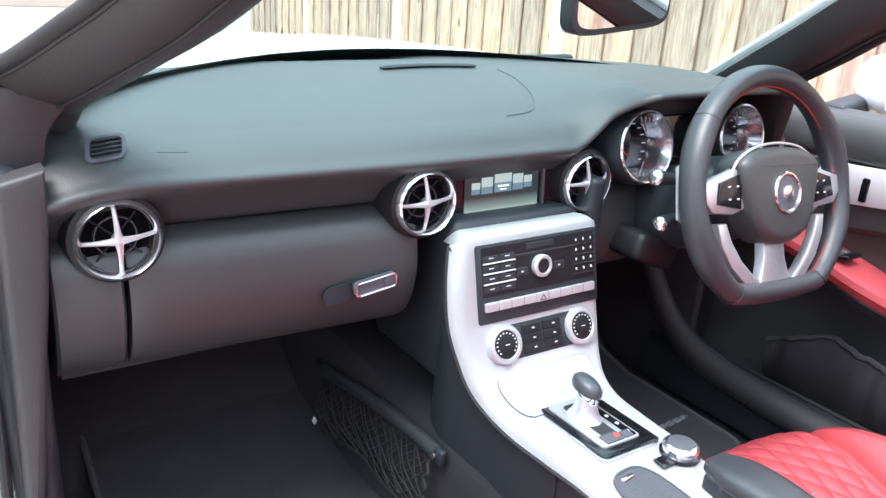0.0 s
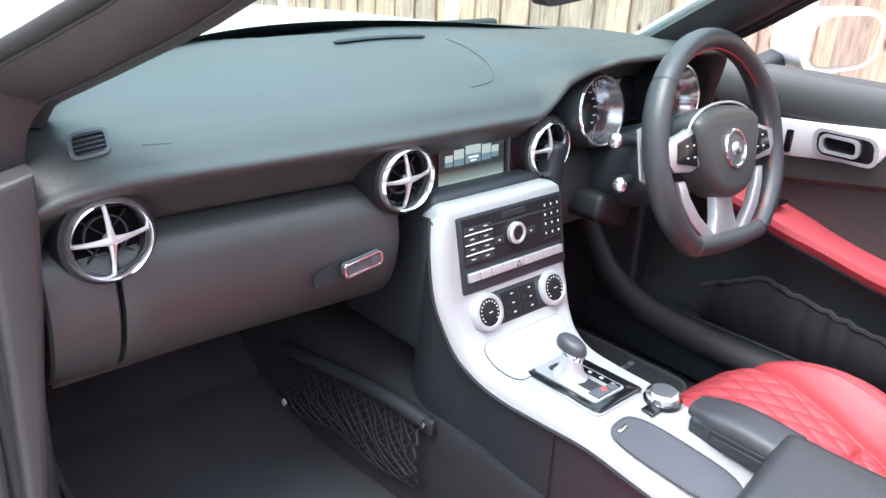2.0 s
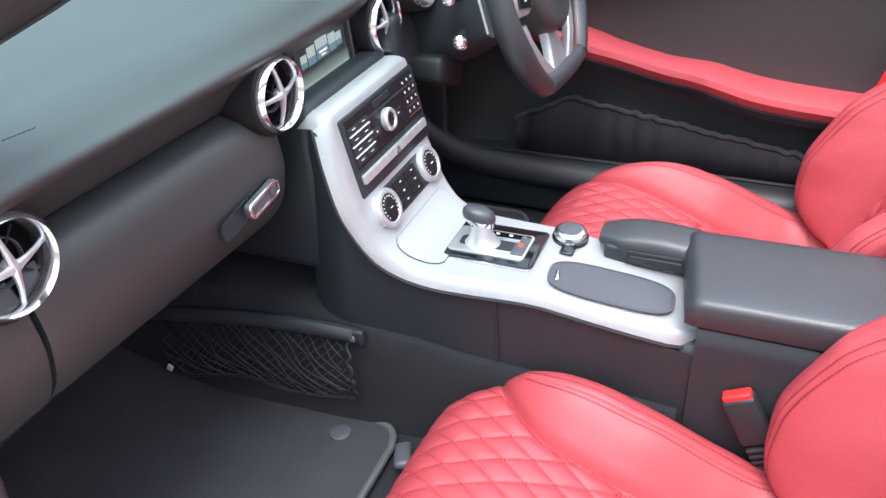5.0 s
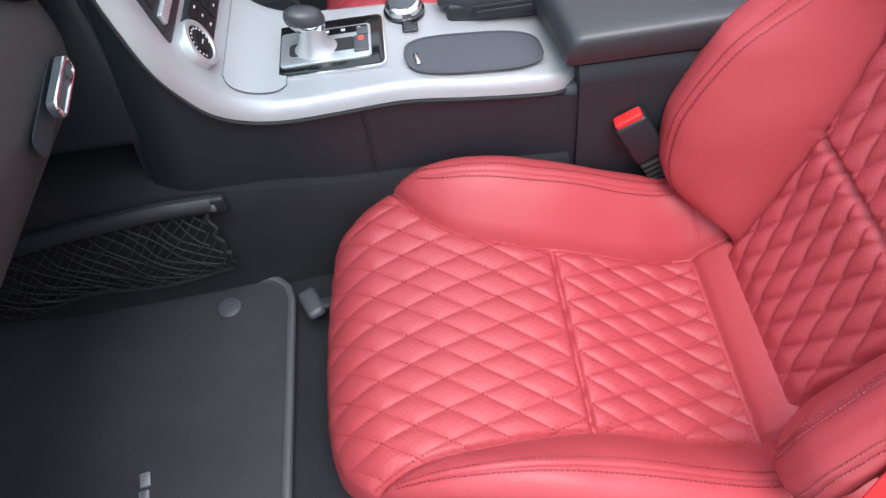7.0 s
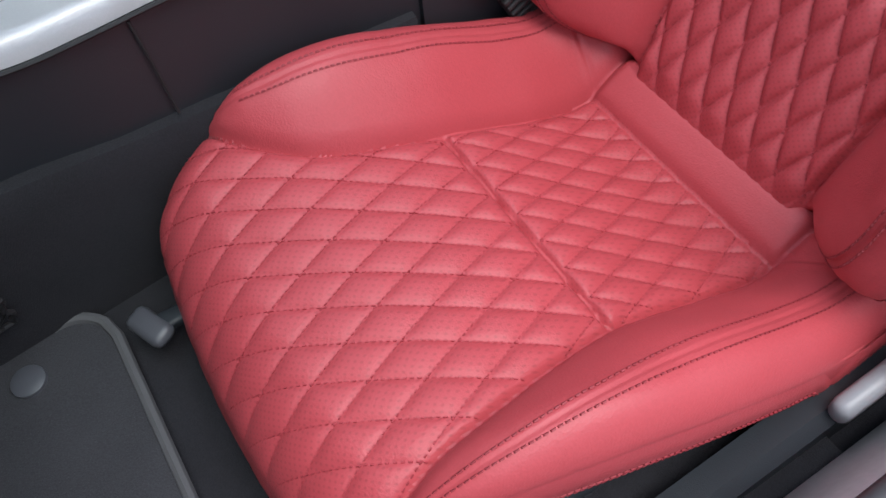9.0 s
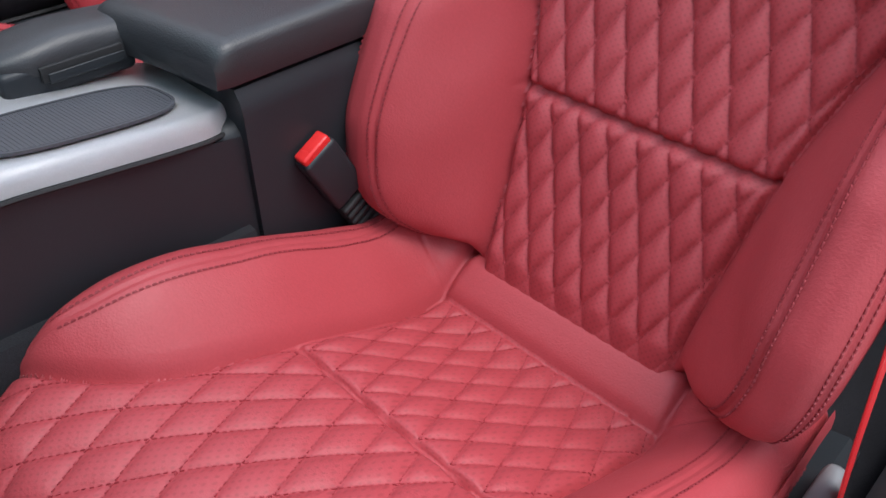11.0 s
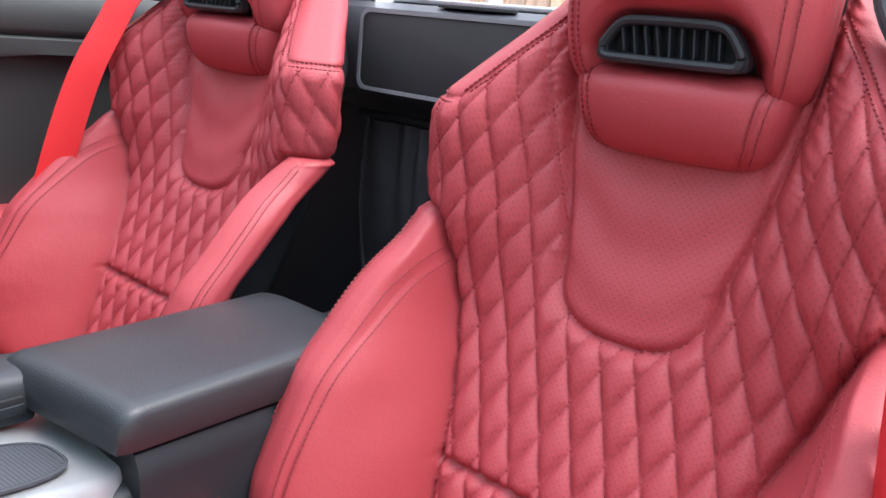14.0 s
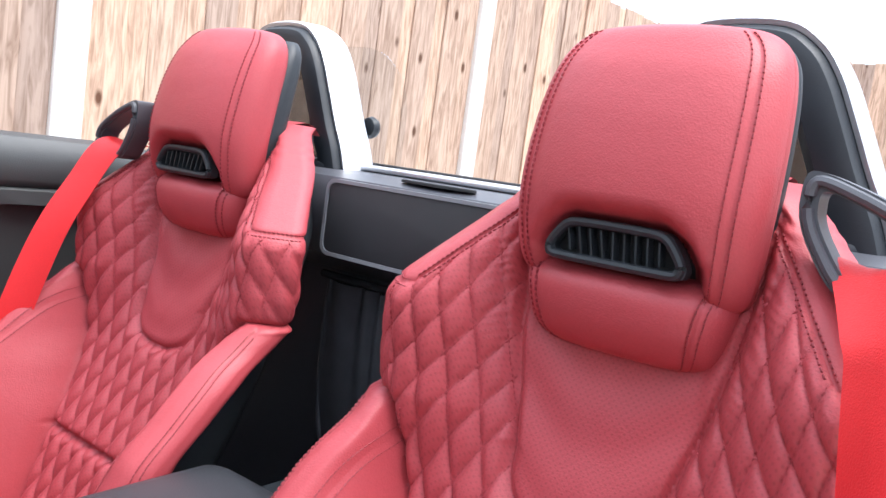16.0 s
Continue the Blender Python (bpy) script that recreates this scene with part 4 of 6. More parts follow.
for s in (-1, 1):
    trim = thing("pillar_trim", (0.6 * s, 1.1, 0.92), "dark grey moulded trim along the windscreen pillar", "pillar trim", "pillar trims", "structure")
    path = spline(([Vector(p) for p in ((-0.618, 0.935, 0.74), (-0.608, 0.95, 0.80), (-0.592, 0.98, 0.86), (-0.577, 1.018, 0.905), (-0.559, 1.03, 0.935), (-0.546, 1.022, 0.962))] + pillar_path(s)[2:]) if s < 0 else pillar_path(s), 30)
    deep = 0.5 if s < 0 else 1.0
    rings = []
    for i, p in enumerate(path):
        d = (path[min(i + 1, 29)] - path[max(i - 1, 0)]).normalized()
        out = Vector((s, 0.25, 0.1))
        out = (out - d * out.dot(d)).normalized()
        up = out.cross(d) * s
        if up.z > 0:
            up = -up
        k = 1.0
        prof = ((0, 0), (0.004, 0.03), (0.016, 0.055), (0.036, 0.068), (0.066, 0.066), (0.085, 0.045), (0.088, 0.01), (0.07, -0.004), (0.02, -0.005))
        rings.append([p + out * a * (1.25 if s < 0 else 1.0) + up * b * deep for a, b in prof])
    part("trim_shell", loft(rings), TRIMGREY, trim)
    for a_, b_ in ((0.036, 0.071), (0.066, 0.069), (0.086, 0.045)):
        part("trim_groove", tube([r_[3].lerp(r_[5], (a_ - 0.036) / 0.05) + (r_[3] - r_[7]).normalized() * 0.002 for r_ in rings], 0.0022, 6), RUBBER, trim)
    part("door_seal", tube([p + Vector((s * 0.08, -0.035, -0.045)) for p in path] if s > 0 else [r_[5].lerp(r_[6], 0.5) for r_ in rings], 0.009, 10), RUBBER, trim, "black rubber door seal")

# cowl and wipers under the windscreen
part("cowl", sheet(lambda a, b: Vector(((a - 0.5) * 1.3, 1.40 + 0.06 * b - 0.33 * (2 * a - 1) ** 2, 0.93 + 0.012 * b)), 25, 4, 0.008), PLASTIC, body, "black plastic cowl")
part("glass_band", grid_mesh(lambda a, b: glass_at((a - 0.5) * 1.96, 0.02 + 0.105 * b) + Vector((0, 0.004, 0.003)), 33, 3), INK, body, "black printed band along the windscreen's foot")
for x0, x1 in ((-0.42, 0.0), (0.03, 0.30)):
    wp = thing("wiper", (x0, 1.4, 0.945), "black windscreen wiper lying on the cowl", "wiper", "wipers")
    ends = [glass_at(t / 0.6, 0.05 + 0.05 * (t - x0)) + Vector((0, 0.018, 0.008)) for t in np.linspace(x0, x1, 9)]
    part("arm", tube(ends[:6], [0.008, 0.0075, 0.0065, 0.006, 0.005, 0.004], 8, flat=0.6), PLASTIC, wp)
    part("blade", tube([p + Vector((0, 0.012, -0.004)) for p in ends], 0.0042, 6), RUBBER, wp)

# the passenger's open doorway: hinge post, seal, kick panel
post = thing("door_post", (-0.66, 1.0, 0.3), "grey door post with rubber seal and trim at the open doorway", "door post", "", "structure")
part("kick_panel", box((0.05, 0.34, 0.62), (-0.64, 1.10, 0.62), 0.02), PLASTIC, post)
part("inner_seal", tube(spline([(-0.585, 1.02, 0.906), (-0.601, 0.97, 0.856), (-0.618, 0.945, 0.79), (-0.624, 0.94, 0.735), (-0.628, 0.94, 0.62), (-0.635, 0.93, 0.50), (-0.65, 0.85, 0.43), (-0.66, 0.6, 0.41), (-0.66, 0.2, 0.41)], 40), 0.010, 10), SEAL, post, "ribbed grey door seal")
part("outer_post", box((0.05, 0.16, 0.46), (-0.70, 1.02, 0.70), 0.02), WHITEPAINT, post, "white painted door jamb")
part("post_seam", tube([(-0.668, 0.93, 0.90), (-0.672, 0.925, 0.7), (-0.675, 0.925, 0.5)], 0.006, 8), RUBBER, post)
part("post_cap", box((0.09, 0.10, 0.012), (-0.635, 1.0, 0.897), 0.005), TRIMGREY, post)
foot = [(-0.546, 0.998), (-0.566, 0.986), (-0.579, 0.972), (-0.588, 0.956), (-0.594, 0.926), (-0.71, 0.905), (-0.71, 0.985), (-0.66, 1.01), (-0.61, 1.01)]
part("pillar_foot", slab(foot, 0.020, pose(0, 0.981, 0, 90, 0, 0), 0.005), TRIMGREY, post, "dark grey foot of the pillar trim")
panel = [(-0.599, 0.934), (-0.601, 0.88), (-0.608, 0.80), (-0.618, 0.72), (-0.632, 0.58), (-0.645, 0.48), (-0.660, 0.48), (-0.652, 0.72), (-0.648, 0.922)]
part("end_panel", slab(panel, 0.035, pose(0, 0.945, 0, 90, 0, 0), 0.008, 3), TRIMGREY, post, "grey panel at the dashboard's end")
part("hinge", box((0.03, 0.07, 0.05), (-0.735, 0.94, 0.70), 0.006), WHITEPAINT, post)
part("sill_plate", box((0.06, 1.0, 0.012), (-0.69, 0.45, 0.411), 0.004), MATTSILVER, post, "matt metal sill plate")


# ---- dashboard ----
def smoothstep(a, b, v):
    t = min(max((v - a) / (b - a), 0), 1)
    return t * t * (3 - 2 * t)


def hood_weight(x):
    return smoothstep(0.10, 0.235, x) * (1 - smoothstep(0.545, 0.61, x))


def lip_weight(x):
    return smoothstep(0.172, 0.232, x) * (1 - smoothstep(0.545, 0.61, x))


def dash_bow(x):
    return 0.02 * min(max((-x - 0.14) / 0.4, 0), 1.2) + 0.03 * smoothstep(0.6, 0.7, x)


def dash_top(x, y):
    y = y - dash_bow(x)
    z = 0.908 + 0.05 * (1 - math.exp(-max(0, y - 0.9) / 0.045)) + 0.14 * max(0, y - 0.97) - 0.35 * max(0, y - 1.08) ** 2
    z -= (4.5 if x > 0 else 1.6) * max(0, abs(x) - 0.5) ** 2
    ye = 1.285 - 1.0 * max(0, -x - 0.22) ** 2 * 2.1
    if x < 0.25:
        z += (0.06 * max(0, y - ye - 0.004) - 0.012 * smoothstep(ye - 0.006, ye + 0.004, y)) * (1 - smoothstep(-0.05, 0.12, x))
    z += hood_weight(x) * (0.086 - 0.05 * (1 - math.exp(-max(0, y - 0.9) / 0.045))) * (1 - smoothstep(0.93, 1.25, y))
    return z


def dash_profile(x):
    hw, bow = lip_weight(x), dash_bow(x)
    far = min(1.41 - 0.33 * (x / 0.6) ** 2, 1.40)
    lip = 0.905 + bow - 0.045 * hw
    pts = [(y, dash_top(x, y)) for y in np.linspace(far, lip, 46)]
    zl = pts[-1][1]
    plain = [(-0.006, -0.002), (-0.011, -0.007), (-0.009, -0.013), (0.004, -0.024), (0.020, -0.040), (0.032, -0.055), (0.038, -0.064), (0.042, -0.069), (0.055, -0.072)]
    hood = [(-0.008, -0.001), (-0.013, -0.006), (-0.011, -0.011), (0.02, -0.012), (0.09, -0.012), (0.125, -0.03), (0.13, -0.09), (0.12, -0.13), (0.07, -0.135)]
    for (a, b), (c, d) in zip(plain, hood):
        pts.append((lip + a + (c - a) * hw, zl + b + (d - b) * hw))
    return pts


dash = thing("dashboard", (0, 1.1, 0.6), "black soft-skin dashboard with a hooded instrument binnacle", "dashboard")
xs = np.linspace(-0.612, 0.66, 150)
rings = [[Vector((x, y, z)) for y, z in dash_profile(x)] for x in xs]
V = np.array(rings).reshape(-1, 3)
raw("upper_pad", V, quads(150, len(rings[0])).reshape(-1, 4)[:, ::-1].tolist(), DASH, dash, "stitched black dash skin")
for s, x in ((0, -0.612), (-1, 0.66)):
    end = dash_profile(x)
    bm = bmesh.new()
    ring = [bm.verts.new((x, y, z)) for y, z in end] + [bm.verts.new((x, end[0][0], 0.80))]
    bm.faces.new(ring)
    part("pad_end", bm, DASH, dash, smooth=False)


def lower_profile(x, z):
    """How far forward the glovebox face lies at a height."""
    return float(interp(z, LOWER)) + dash_bow(x)


LOWER = smooth_table([(0.655, 0.975), (0.668, 0.948), (0.69, 0.926), (0.72, 0.912), (0.76, 0.905), (0.80, 0.910), (0.822, 0.919), (0.832, 0.930), (0.838, 0.945)])


def lower_panel(name, x0, x1, label, parent, z0=0.655, cut=None):
    zs = np.linspace(z0, 0.838, 30)
    xs_ = np.linspace(x0, x1, 24)
    rows = []
    for i, x in enumerate(xs_):
        e = 0.004 * ((i in (0, 23)) * 1.0)
        rows.append([Vector((x, 1.10, z0 + 0.005))] + [Vector((x, lower_profile(x, z) + e, z)) for z in zs] + [Vector((x, 1.05, 0.838))])
    bm = loft(rows, True, True)
    return part(name, bm, DASH, parent, label)


lower_panel("end_panel", -0.605, -0.530, "", dash)
glovebox = lower_panel("glovebox_door", -0.524, -0.15, "closed black glovebox lid", dash)
M = pose(-0.222, 0.902, 0.748, 90, -8, 0)
hp_ = part("handle_plate", slab(rounded(0.062, 0.020, 0.006), 0.008, M, 0.002), SATIN, glovebox, "dark glovebox handle with chrome rim")
part("handle_rim", tube([M @ Vector((a, b, 0.008)) for a, b in rounded(0.060, 0.018, 0.006)], 0.0022, 8, closed=True), CHROME, hp_)
part("handle_recess", slab(rounded(0.11, 0.026, 0.012), 0.002, pose(-0.238, 0.909, 0.742, 90, -8, 0)), PLASTIC, glovebox)
part("lock", turned([(0.007, 0), (0.007, 0.003), (0.004, 0.004)], pose(-0.204, 0.895, 0.750, 90, 0, 0), 20), SATIN, glovebox)
part("gap_backing", box((0.46, 0.02, 0.18), (-0.37, 0.985, 0.75)), RUBBER, dash)
# driver's knee panel
lower_panel("knee_panel", 0.17, 0.60, "", dash, 0.70)
part("shut_panel", box((0.12, 0.12, 0.56), (0.70, 1.10, 0.63), 0.01), PLASTIC, dash)
part("centre_side", box((0.03, 0.16, 0.24), (0.158, 0.965, 0.74), 0.01), PLASTIC, dash)
part("underside", box((1.2, 0.42, 0.02), (0, 1.25, 0.665), 0.005), PLASTIC, dash)

# airbag lettering, too small to read
for i in range(7):
    part("lettering", box((0.003, 0.0008, 0.0005), (-0.478 + 0.0048 * i, 0.95 - 0.0006 * i, dash_top(-0.478 + 0.0048 * i, 0.95 - 0.0006 * i) + 0.0003), 0, (15, 0, 0)), PLASTIC, dash, smooth=False)
# low speaker bar and the light sensor pad on top
bar = spline([(-0.065 + 0.021 * i, 1.20 - 0.06 * (0.1 * i - 0.45) ** 2, 0) for i in range(10)], 16)
for p in bar:
    p.z = dash_top(p.x, p.y) + 0.003
part("speaker_bar", tube(bar, [0.003] + [0.007] * 14 + [0.003], 10, flat=0.55), PLASTIC, dash, "low black speaker grille")


def seam_line(pts, r=0.0012):
    return tube([Vector((x, y, dash_top(x, y) + 0.0006)) for x, y in pts], r, 6)


arc = spline([(0.15, 1.16, 0), (0.14, 1.09, 0), (0.118, 1.02, 0), (0.084, 0.978, 0), (0.027, 0.966, 0)], 26)
part("display_lid_seam", seam_line([(p.x, p.y) for p in arc], 0.0007), SATIN, dash)

part("pad_joint", seam_line([(x, 1.285 - 2.1 * max(0, -x - 0.22) ** 2 + dash_bow(x) - 0.002) for x in np.linspace(-0.56, -0.06, 40)], 0.0022), RUBBER, dash, "dark gap in front of the windscreen strip")

# demister slot at the end of the dash
tilt = pose(-0.531, 0.962, dash_top(-0.531, 0.962) + 0.0015, 36, -6, 0)
ring_o, ring_i = rounded(0.043, 0.036, 0.010), rounded(0.034, 0.028, 0.007)
# frame paler than the dash skin: the highlight on its edge put into colour
dm = part("demister_vent", frame_ring([(a + 0.25 * b, b) for a, b in ring_o], [(a + 0.25 * b, b) for a, b in ring_i], 0.004, tilt), SATIN, dash, "side window air slot")
part("vent_floor", slab([(a + 0.25 * b, b) for a, b in ring_i], 0.0012, tilt), INK, dm)
for k in range(5):
    b = -0.014 + 0.007 * k
    part("slat", box((0.033, 0.002, 0.0016), tilt @ Vector((0.25 * b * 0.86, b * 0.86, 0.0032)), 0.0005, (36, -6, 0)), PLASTIC, dm)


# ---- round air vents ----
def build_vent(x, y, z, r, turn=0.0, tip=0.0):
    v = thing("air_vent", (x, y, z), "round turbine air vent with chrome ring and silver cross", "air vent", "dashboard air vents")
    m = pose(x, y, z, 90 + tip, 0, turn)
    part("housing", turned([(r * 1.2, -0.05), (r * 1.17, -0.02), (r * 1.1, -0.004), (r * 0.98, -0.001), (r * 0.9, -0.0085), (r * 0.83, -0.011), (r * 0.8, -0.018), (r * 0.1, -0.019)], m), INK, v, "black bezel")
    part("ring", turned([(r * 0.81, -0.006), (r * 0.825, 0.003), (r * 0.91, 0.0085), (r * 0.99, 0.004), (r * 1.01, -0.004), (r * 0.98, -0.012), (r * 0.81, -0.012), (r * 0.81, -0.006)], m, 56, caps=False), CHROME, v, "polished chrome ring")
    # disc close behind the louvres, its colour painted as dark as a deep duct
    part("vent_floor", slab([(r * 0.83 * math.cos(q), r * 0.83 * math.sin(q)) for q in np.linspace(0, 2 * math.pi, 41)[:-1]], 0.001, m @ pose(0, 0, -0.0175)), DUCTSHADE, v, smooth=False)
    part("inner_ring", turned([(r * 0.47, -0.016), (r * 0.475, -0.011), (r * 0.50, -0.011), (r * 0.505, -0.016), (r * 0.47, -0.016)], m, 40, caps=False), SATIN, v)
    for a in (40, 130):
        part("louvre", box((r * 1.5, 0.002, 0.004), m @ Vector((0, 0, -0.0125)), 0.001, (90, a, turn)), INK, v)
    for k in range(4):
        a = radians(90 * k + 3)
        path = [m @ Vector((q * r * 0.86 * math.cos(a), q * r * 0.86 * math.sin(a), 0.004 - 0.010 * q ** 2)) for q in np.linspace(0, 1, 8)]
        part("spoke", tube(path, [0.0058, 0.0044, 0.0036, 0.0031, 0.0028, 0.0026, 0.0025, 0.0024], 8, up=(0.3, 1, 0.2)), MATTSILVER, v, "silver cross spoke")
    part("hub", turned([(0.007, -0.004), (0.007, 0.002), (0.004, 0.0065), (0.001, 0.007)], m, 20), MATTSILVER, v)
    return v


build_vent(-0.533, 0.925, 0.845, 0.0475)
build_vent(-0.145, 0.903, 0.85, 0.0465)
build_vent(0.145, 0.903, 0.85, 0.0465)
build_vent(0.624, 0.93, 0.865, 0.043)

# centre display between the vents
display = thing("centre_display", (0, 0.93, 0.85), "small colour display lit up in a black lacquered panel", "display screen")
part("panel", box((0.30, 0.03, 0.094), (0.0, 0.944, 0.855), 0.006, (-4, 0, 0)), GLOSS, display)
part("wood_insert", box((0.055, 0.004, 0.082), (0.105, 0.9275, 0.855), 0.002, (-4, 0, 0)), BROWN, display, "dark brown lacquer insert")
part("divider", box((0.004, 0.008, 0.09), (0.075, 0.926, 0.855), 0.001, (-4, 0, 0)), SATIN, display)


def screen_material():
    """The lit display: dark above, a pale floor of light below."""
    m = glow("screen_background", (0.02, 0.025, 0.03), 1.0)
    n, l = m.node_tree.nodes, m.node_tree.links
    co, sep, ramp = n.new("ShaderNodeTexCoord"), n.new("ShaderNodeSeparateXYZ"), n.new("ShaderNodeValToRGB")
    l.new(co.outputs["Generated"], sep.inputs[0])
    l.new(sep.outputs["Z"], ramp.inputs[0])
    e = ramp.color_ramp.elements
    e[0].position, e[0].color = 0.0, (0.30, 0.36, 0.33, 1)
    e[1].position, e[1].color = 0.34, (0.012, 0.016, 0.018, 1)
    k = e.new(0.13)
    k.color = (0.10, 0.135, 0.125, 1)
    l.new(ramp.outputs[0], n["Principled BSDF"].inputs["Emission Color"])
    return m


part("screen", box((0.134, 0.002, 0.08), (0.0, 0.9265, 0.853), 0.001, (-4, 0, 0)), screen_material(), display)


def on_screen(name, w, h, u, v, mat, off=0.0012):
    return part(name, box((w, 0.0008, h), (u, 0.9262 - off + (v - 0.853) * 0.07, v), 0.0004, (-4, 0, 0)), mat, display, smooth=False)


GLOWS = [glow("screen_tile_grey", (0.24, 0.29, 0.29), 0.8), glow("screen_tile_blue", (0.07, 0.12, 0.15), 0.9), glow("screen_text", (0.6, 0.64, 0.64), 0.8)]
for i, (u, w, h, dz) in enumerate(((-0.0485, 0.015, 0.017, -0.004), (-0.029, 0.020, 0.024, -0.001), (0.0, 0.031, 0.033, 0.004), (0.027, 0.019, 0.024, 0.0), (0.046, 0.015, 0.018, -0.001))):
    on_screen("tile", w, h * 0.58, u, 0.858 + dz + h * 0.21, GLOWS[0], 0.0014 + 0.0004 * (i % 2))
    on_screen("tile_foot", w, h * 0.42, u, 0.858 + dz - h * 0.29, GLOWS[1], 0.0014 + 0.0004 * (i % 2))
on_screen("text_bar", 0.020, 0.0026, 0.0, 0.8545, GLOWS[2], 0.0024)
on_screen("text_bar", 0.012, 0.0018, 0.0, 0.8495, GLOWS[2], 0.0024)
on_screen("text_bar", 0.018, 0.0016, 0.0, 0.888, GLOWS[2])
on_screen("text_bar", 0.012, 0.0015, 0.0, 0.8825, GLOWS[2])
on_screen("text_bar", 0.006, 0.0016, -0.059, 0.8885, GLOWS[2])
on_screen("text_bar", 0.003, 0.0018, -0.0515, 0.8885, GLOWS[2])
on_screen("status_line", 0.125, 0.0004, 0.0, 0.8858, GLOWS[1])


# ---- centre console ----
TRIM = [(0.915, 0.806, 0.118, 0.010), (0.885, 0.8095, 0.124, 0.013), (0.871, 0.806, 0.128, 0.015), (0.8635, 0.796, 0.132, 0.014), (0.851, 0.745, 0.136, 0.010), (0.838, 0.69, 0.135, 0.008), (0.824, 0.652, 0.130, 0.009),
        (0.803, 0.617, 0.121, 0.007), (0.775, 0.595, 0.109, 0.005), (0.735, 0.584, 0.100, 0.003), (0.68, 0.582, 0.095, 0.003), (0.60, 0.581, 0.090, 0.004), (0.52, 0.571, 0.088, 0.003), (0.45, 0.560, 0.085, 0.004), (0.385, 0.550, 0.079, 0.005)]
TRIM_COLS = [spline([(i, row[c], 0) for i, row in enumerate(TRIM)], 15 * 14 + 1) for c in range(4)]


def trim_at(a, s, lift=0.0):
    """A place on the silver console trim: a from -1 to 1 across, s from 0 at the top to 14 at the rear end."""
    f = min(max(s / 14 * 210, 0), 209.999)
    i = int(f)
    g = f - i
    y, z, hw, cx = (c[i].y * (1 - g) + c[i + 1].y * g for c in TRIM_COLS)
    j = min(i + 2, 210)
    k = max(i - 2, 0)
    t = Vector((0, TRIM_COLS[0][j].y - TRIM_COLS[0][k].y, TRIM_COLS[1][j].y - TRIM_COLS[1][k].y)).normalized()
    n = Vector((0, t.z, -t.y))
    hw -= 0.016 * (max(0, s - 13.25) / 0.75) ** 3
    e = max(0, abs(a) - 0.84) / 0.16
    return Vector((cx + a * hw, y, z)) + n * (lift - 0.022 * (1 - math.sqrt(max(0, 1 - 0.98 * e * e))))


console = thing("centre_console", (0, 0.6, 0.24), "centre console with swooping silver trim over a black tunnel", "console")
ai = np.concatenate([np.linspace(-1, -0.84, 9), np.linspace(-0.8, 0.8, 17), np.linspace(0.84, 1, 9)])
rows = [[trim_at(a, s) for a in ai] for s in np.linspace(0, 14, 150)]
bm = loft(rows, False, False)
bmesh.ops.solidify(bm, geom=bm.faces[:], thickness=-0.006)
part("trim_plate", bm, SILVER, console, "brushed silver trim plate")
# black tunnel walls under the trim edge
def flare(y):
    return 0.004 - 0.02 * smoothstep(0.70, 0.84, y)


rows = []
for s in np.linspace(0.6, 14, 90):
    l, r = trim_at(-1, s), trim_at(1, s)
    if s > 12.6:
        l.x, r.x = trim_at(-1, 12.6).x, trim_at(1, 12.6).x
    ring = []
    low = 0.25
    for k in range(10):
        f = k / 9
        zz = l.z - 0.004 + (low - l.z) * f
        ring.append(Vector((l.x + 0.003 - flare(l.y) * math.sin(f * 1.3), l.y + 0.004 + max(0, l.z - 0.6) * 0.35 * f, zz)))
    for k in range(10):
        f = 1 - k / 9
        zz = r.z - 0.004 + (low - r.z) * f
        ring.append(Vector((r.x - 0.003 + flare(r.y) * math.sin(f * 1.3), r.y + 0.004 + max(0, r.z - 0.6) * 0.35 * f, zz)))
    rows.append(ring)
part("tunnel_cover", loft(rows, False, False), PLASTIC, console, "soft black tunnel side")
rows = []
for y, xl, top in ((0.40, -0.087, 0.436), (0.50, -0.0895, 0.441), (0.60, -0.0925, 0.447), (0.70, -0.0985, 0.457), (0.80, -0.108, 0.474), (0.90, -0.118, 0.495), (1.05, -0.127, 0.52), (1.25, -0.138, 0.53), (1.5, -0.15, 0.53)):
    rows.append([Vector((x, y, z)) for x, z in ((xl - 0.011, 0.23), (xl - 0.011, 0.33), (xl - 0.010, top - 0.05), (xl - 0.008, top - 0.012), (xl - 0.003, top - 0.003), (xl + 0.012, top), (0.06, top), (0.085, top - 0.04), (0.10, 0.36), (0.105, 0.23))])
part("tunnel_front", loft(rows), SHADECARPET, console, "carpeted transmission tunnel")
part("tunnel_rear", box((0.16, 0.46, 0.30), (-0.0, 0.19, 0.39), 0.02), PLASTIC, console)
part("stack_core", box((0.24, 0.22, 0.26), (0.012, 1.0, 0.69), 0.02), PLASTIC, console)
# rear console walls that carry the armrest
part("rear_body", loft([[(x, y, z) for x, z in ((-0.0885, 0.548), (-0.087, 0.560), (-0.08, 0.572), (0.08, 0.572), (0.087, 0.560), (0.0885, 0.548), (0.086, 0.25), (-0.086, 0.25))] for y in (0.390, 0.38, 0.2, 0.05, -0.02)]), PLASTIC, console)
# seam between the front and rear covers
part("cover_seam", tube([(-0.0895, 0.652, 0.556), (-0.0915, 0.650, 0.52), (-0.0945, 0.648, 0.455)], 0.0016, 6), RUBBER, console)
part("trim_gap", tube([trim_at(-1, s) + Vector((-0.002, 0, -0.002)) for s in np.linspace(0.8, 13.9, 60)], 0.0022, 6), RUBBER, console)

# audio unit
AM = pose(0.021, 0.8525, 0.7385, 77.5, 0, 0)
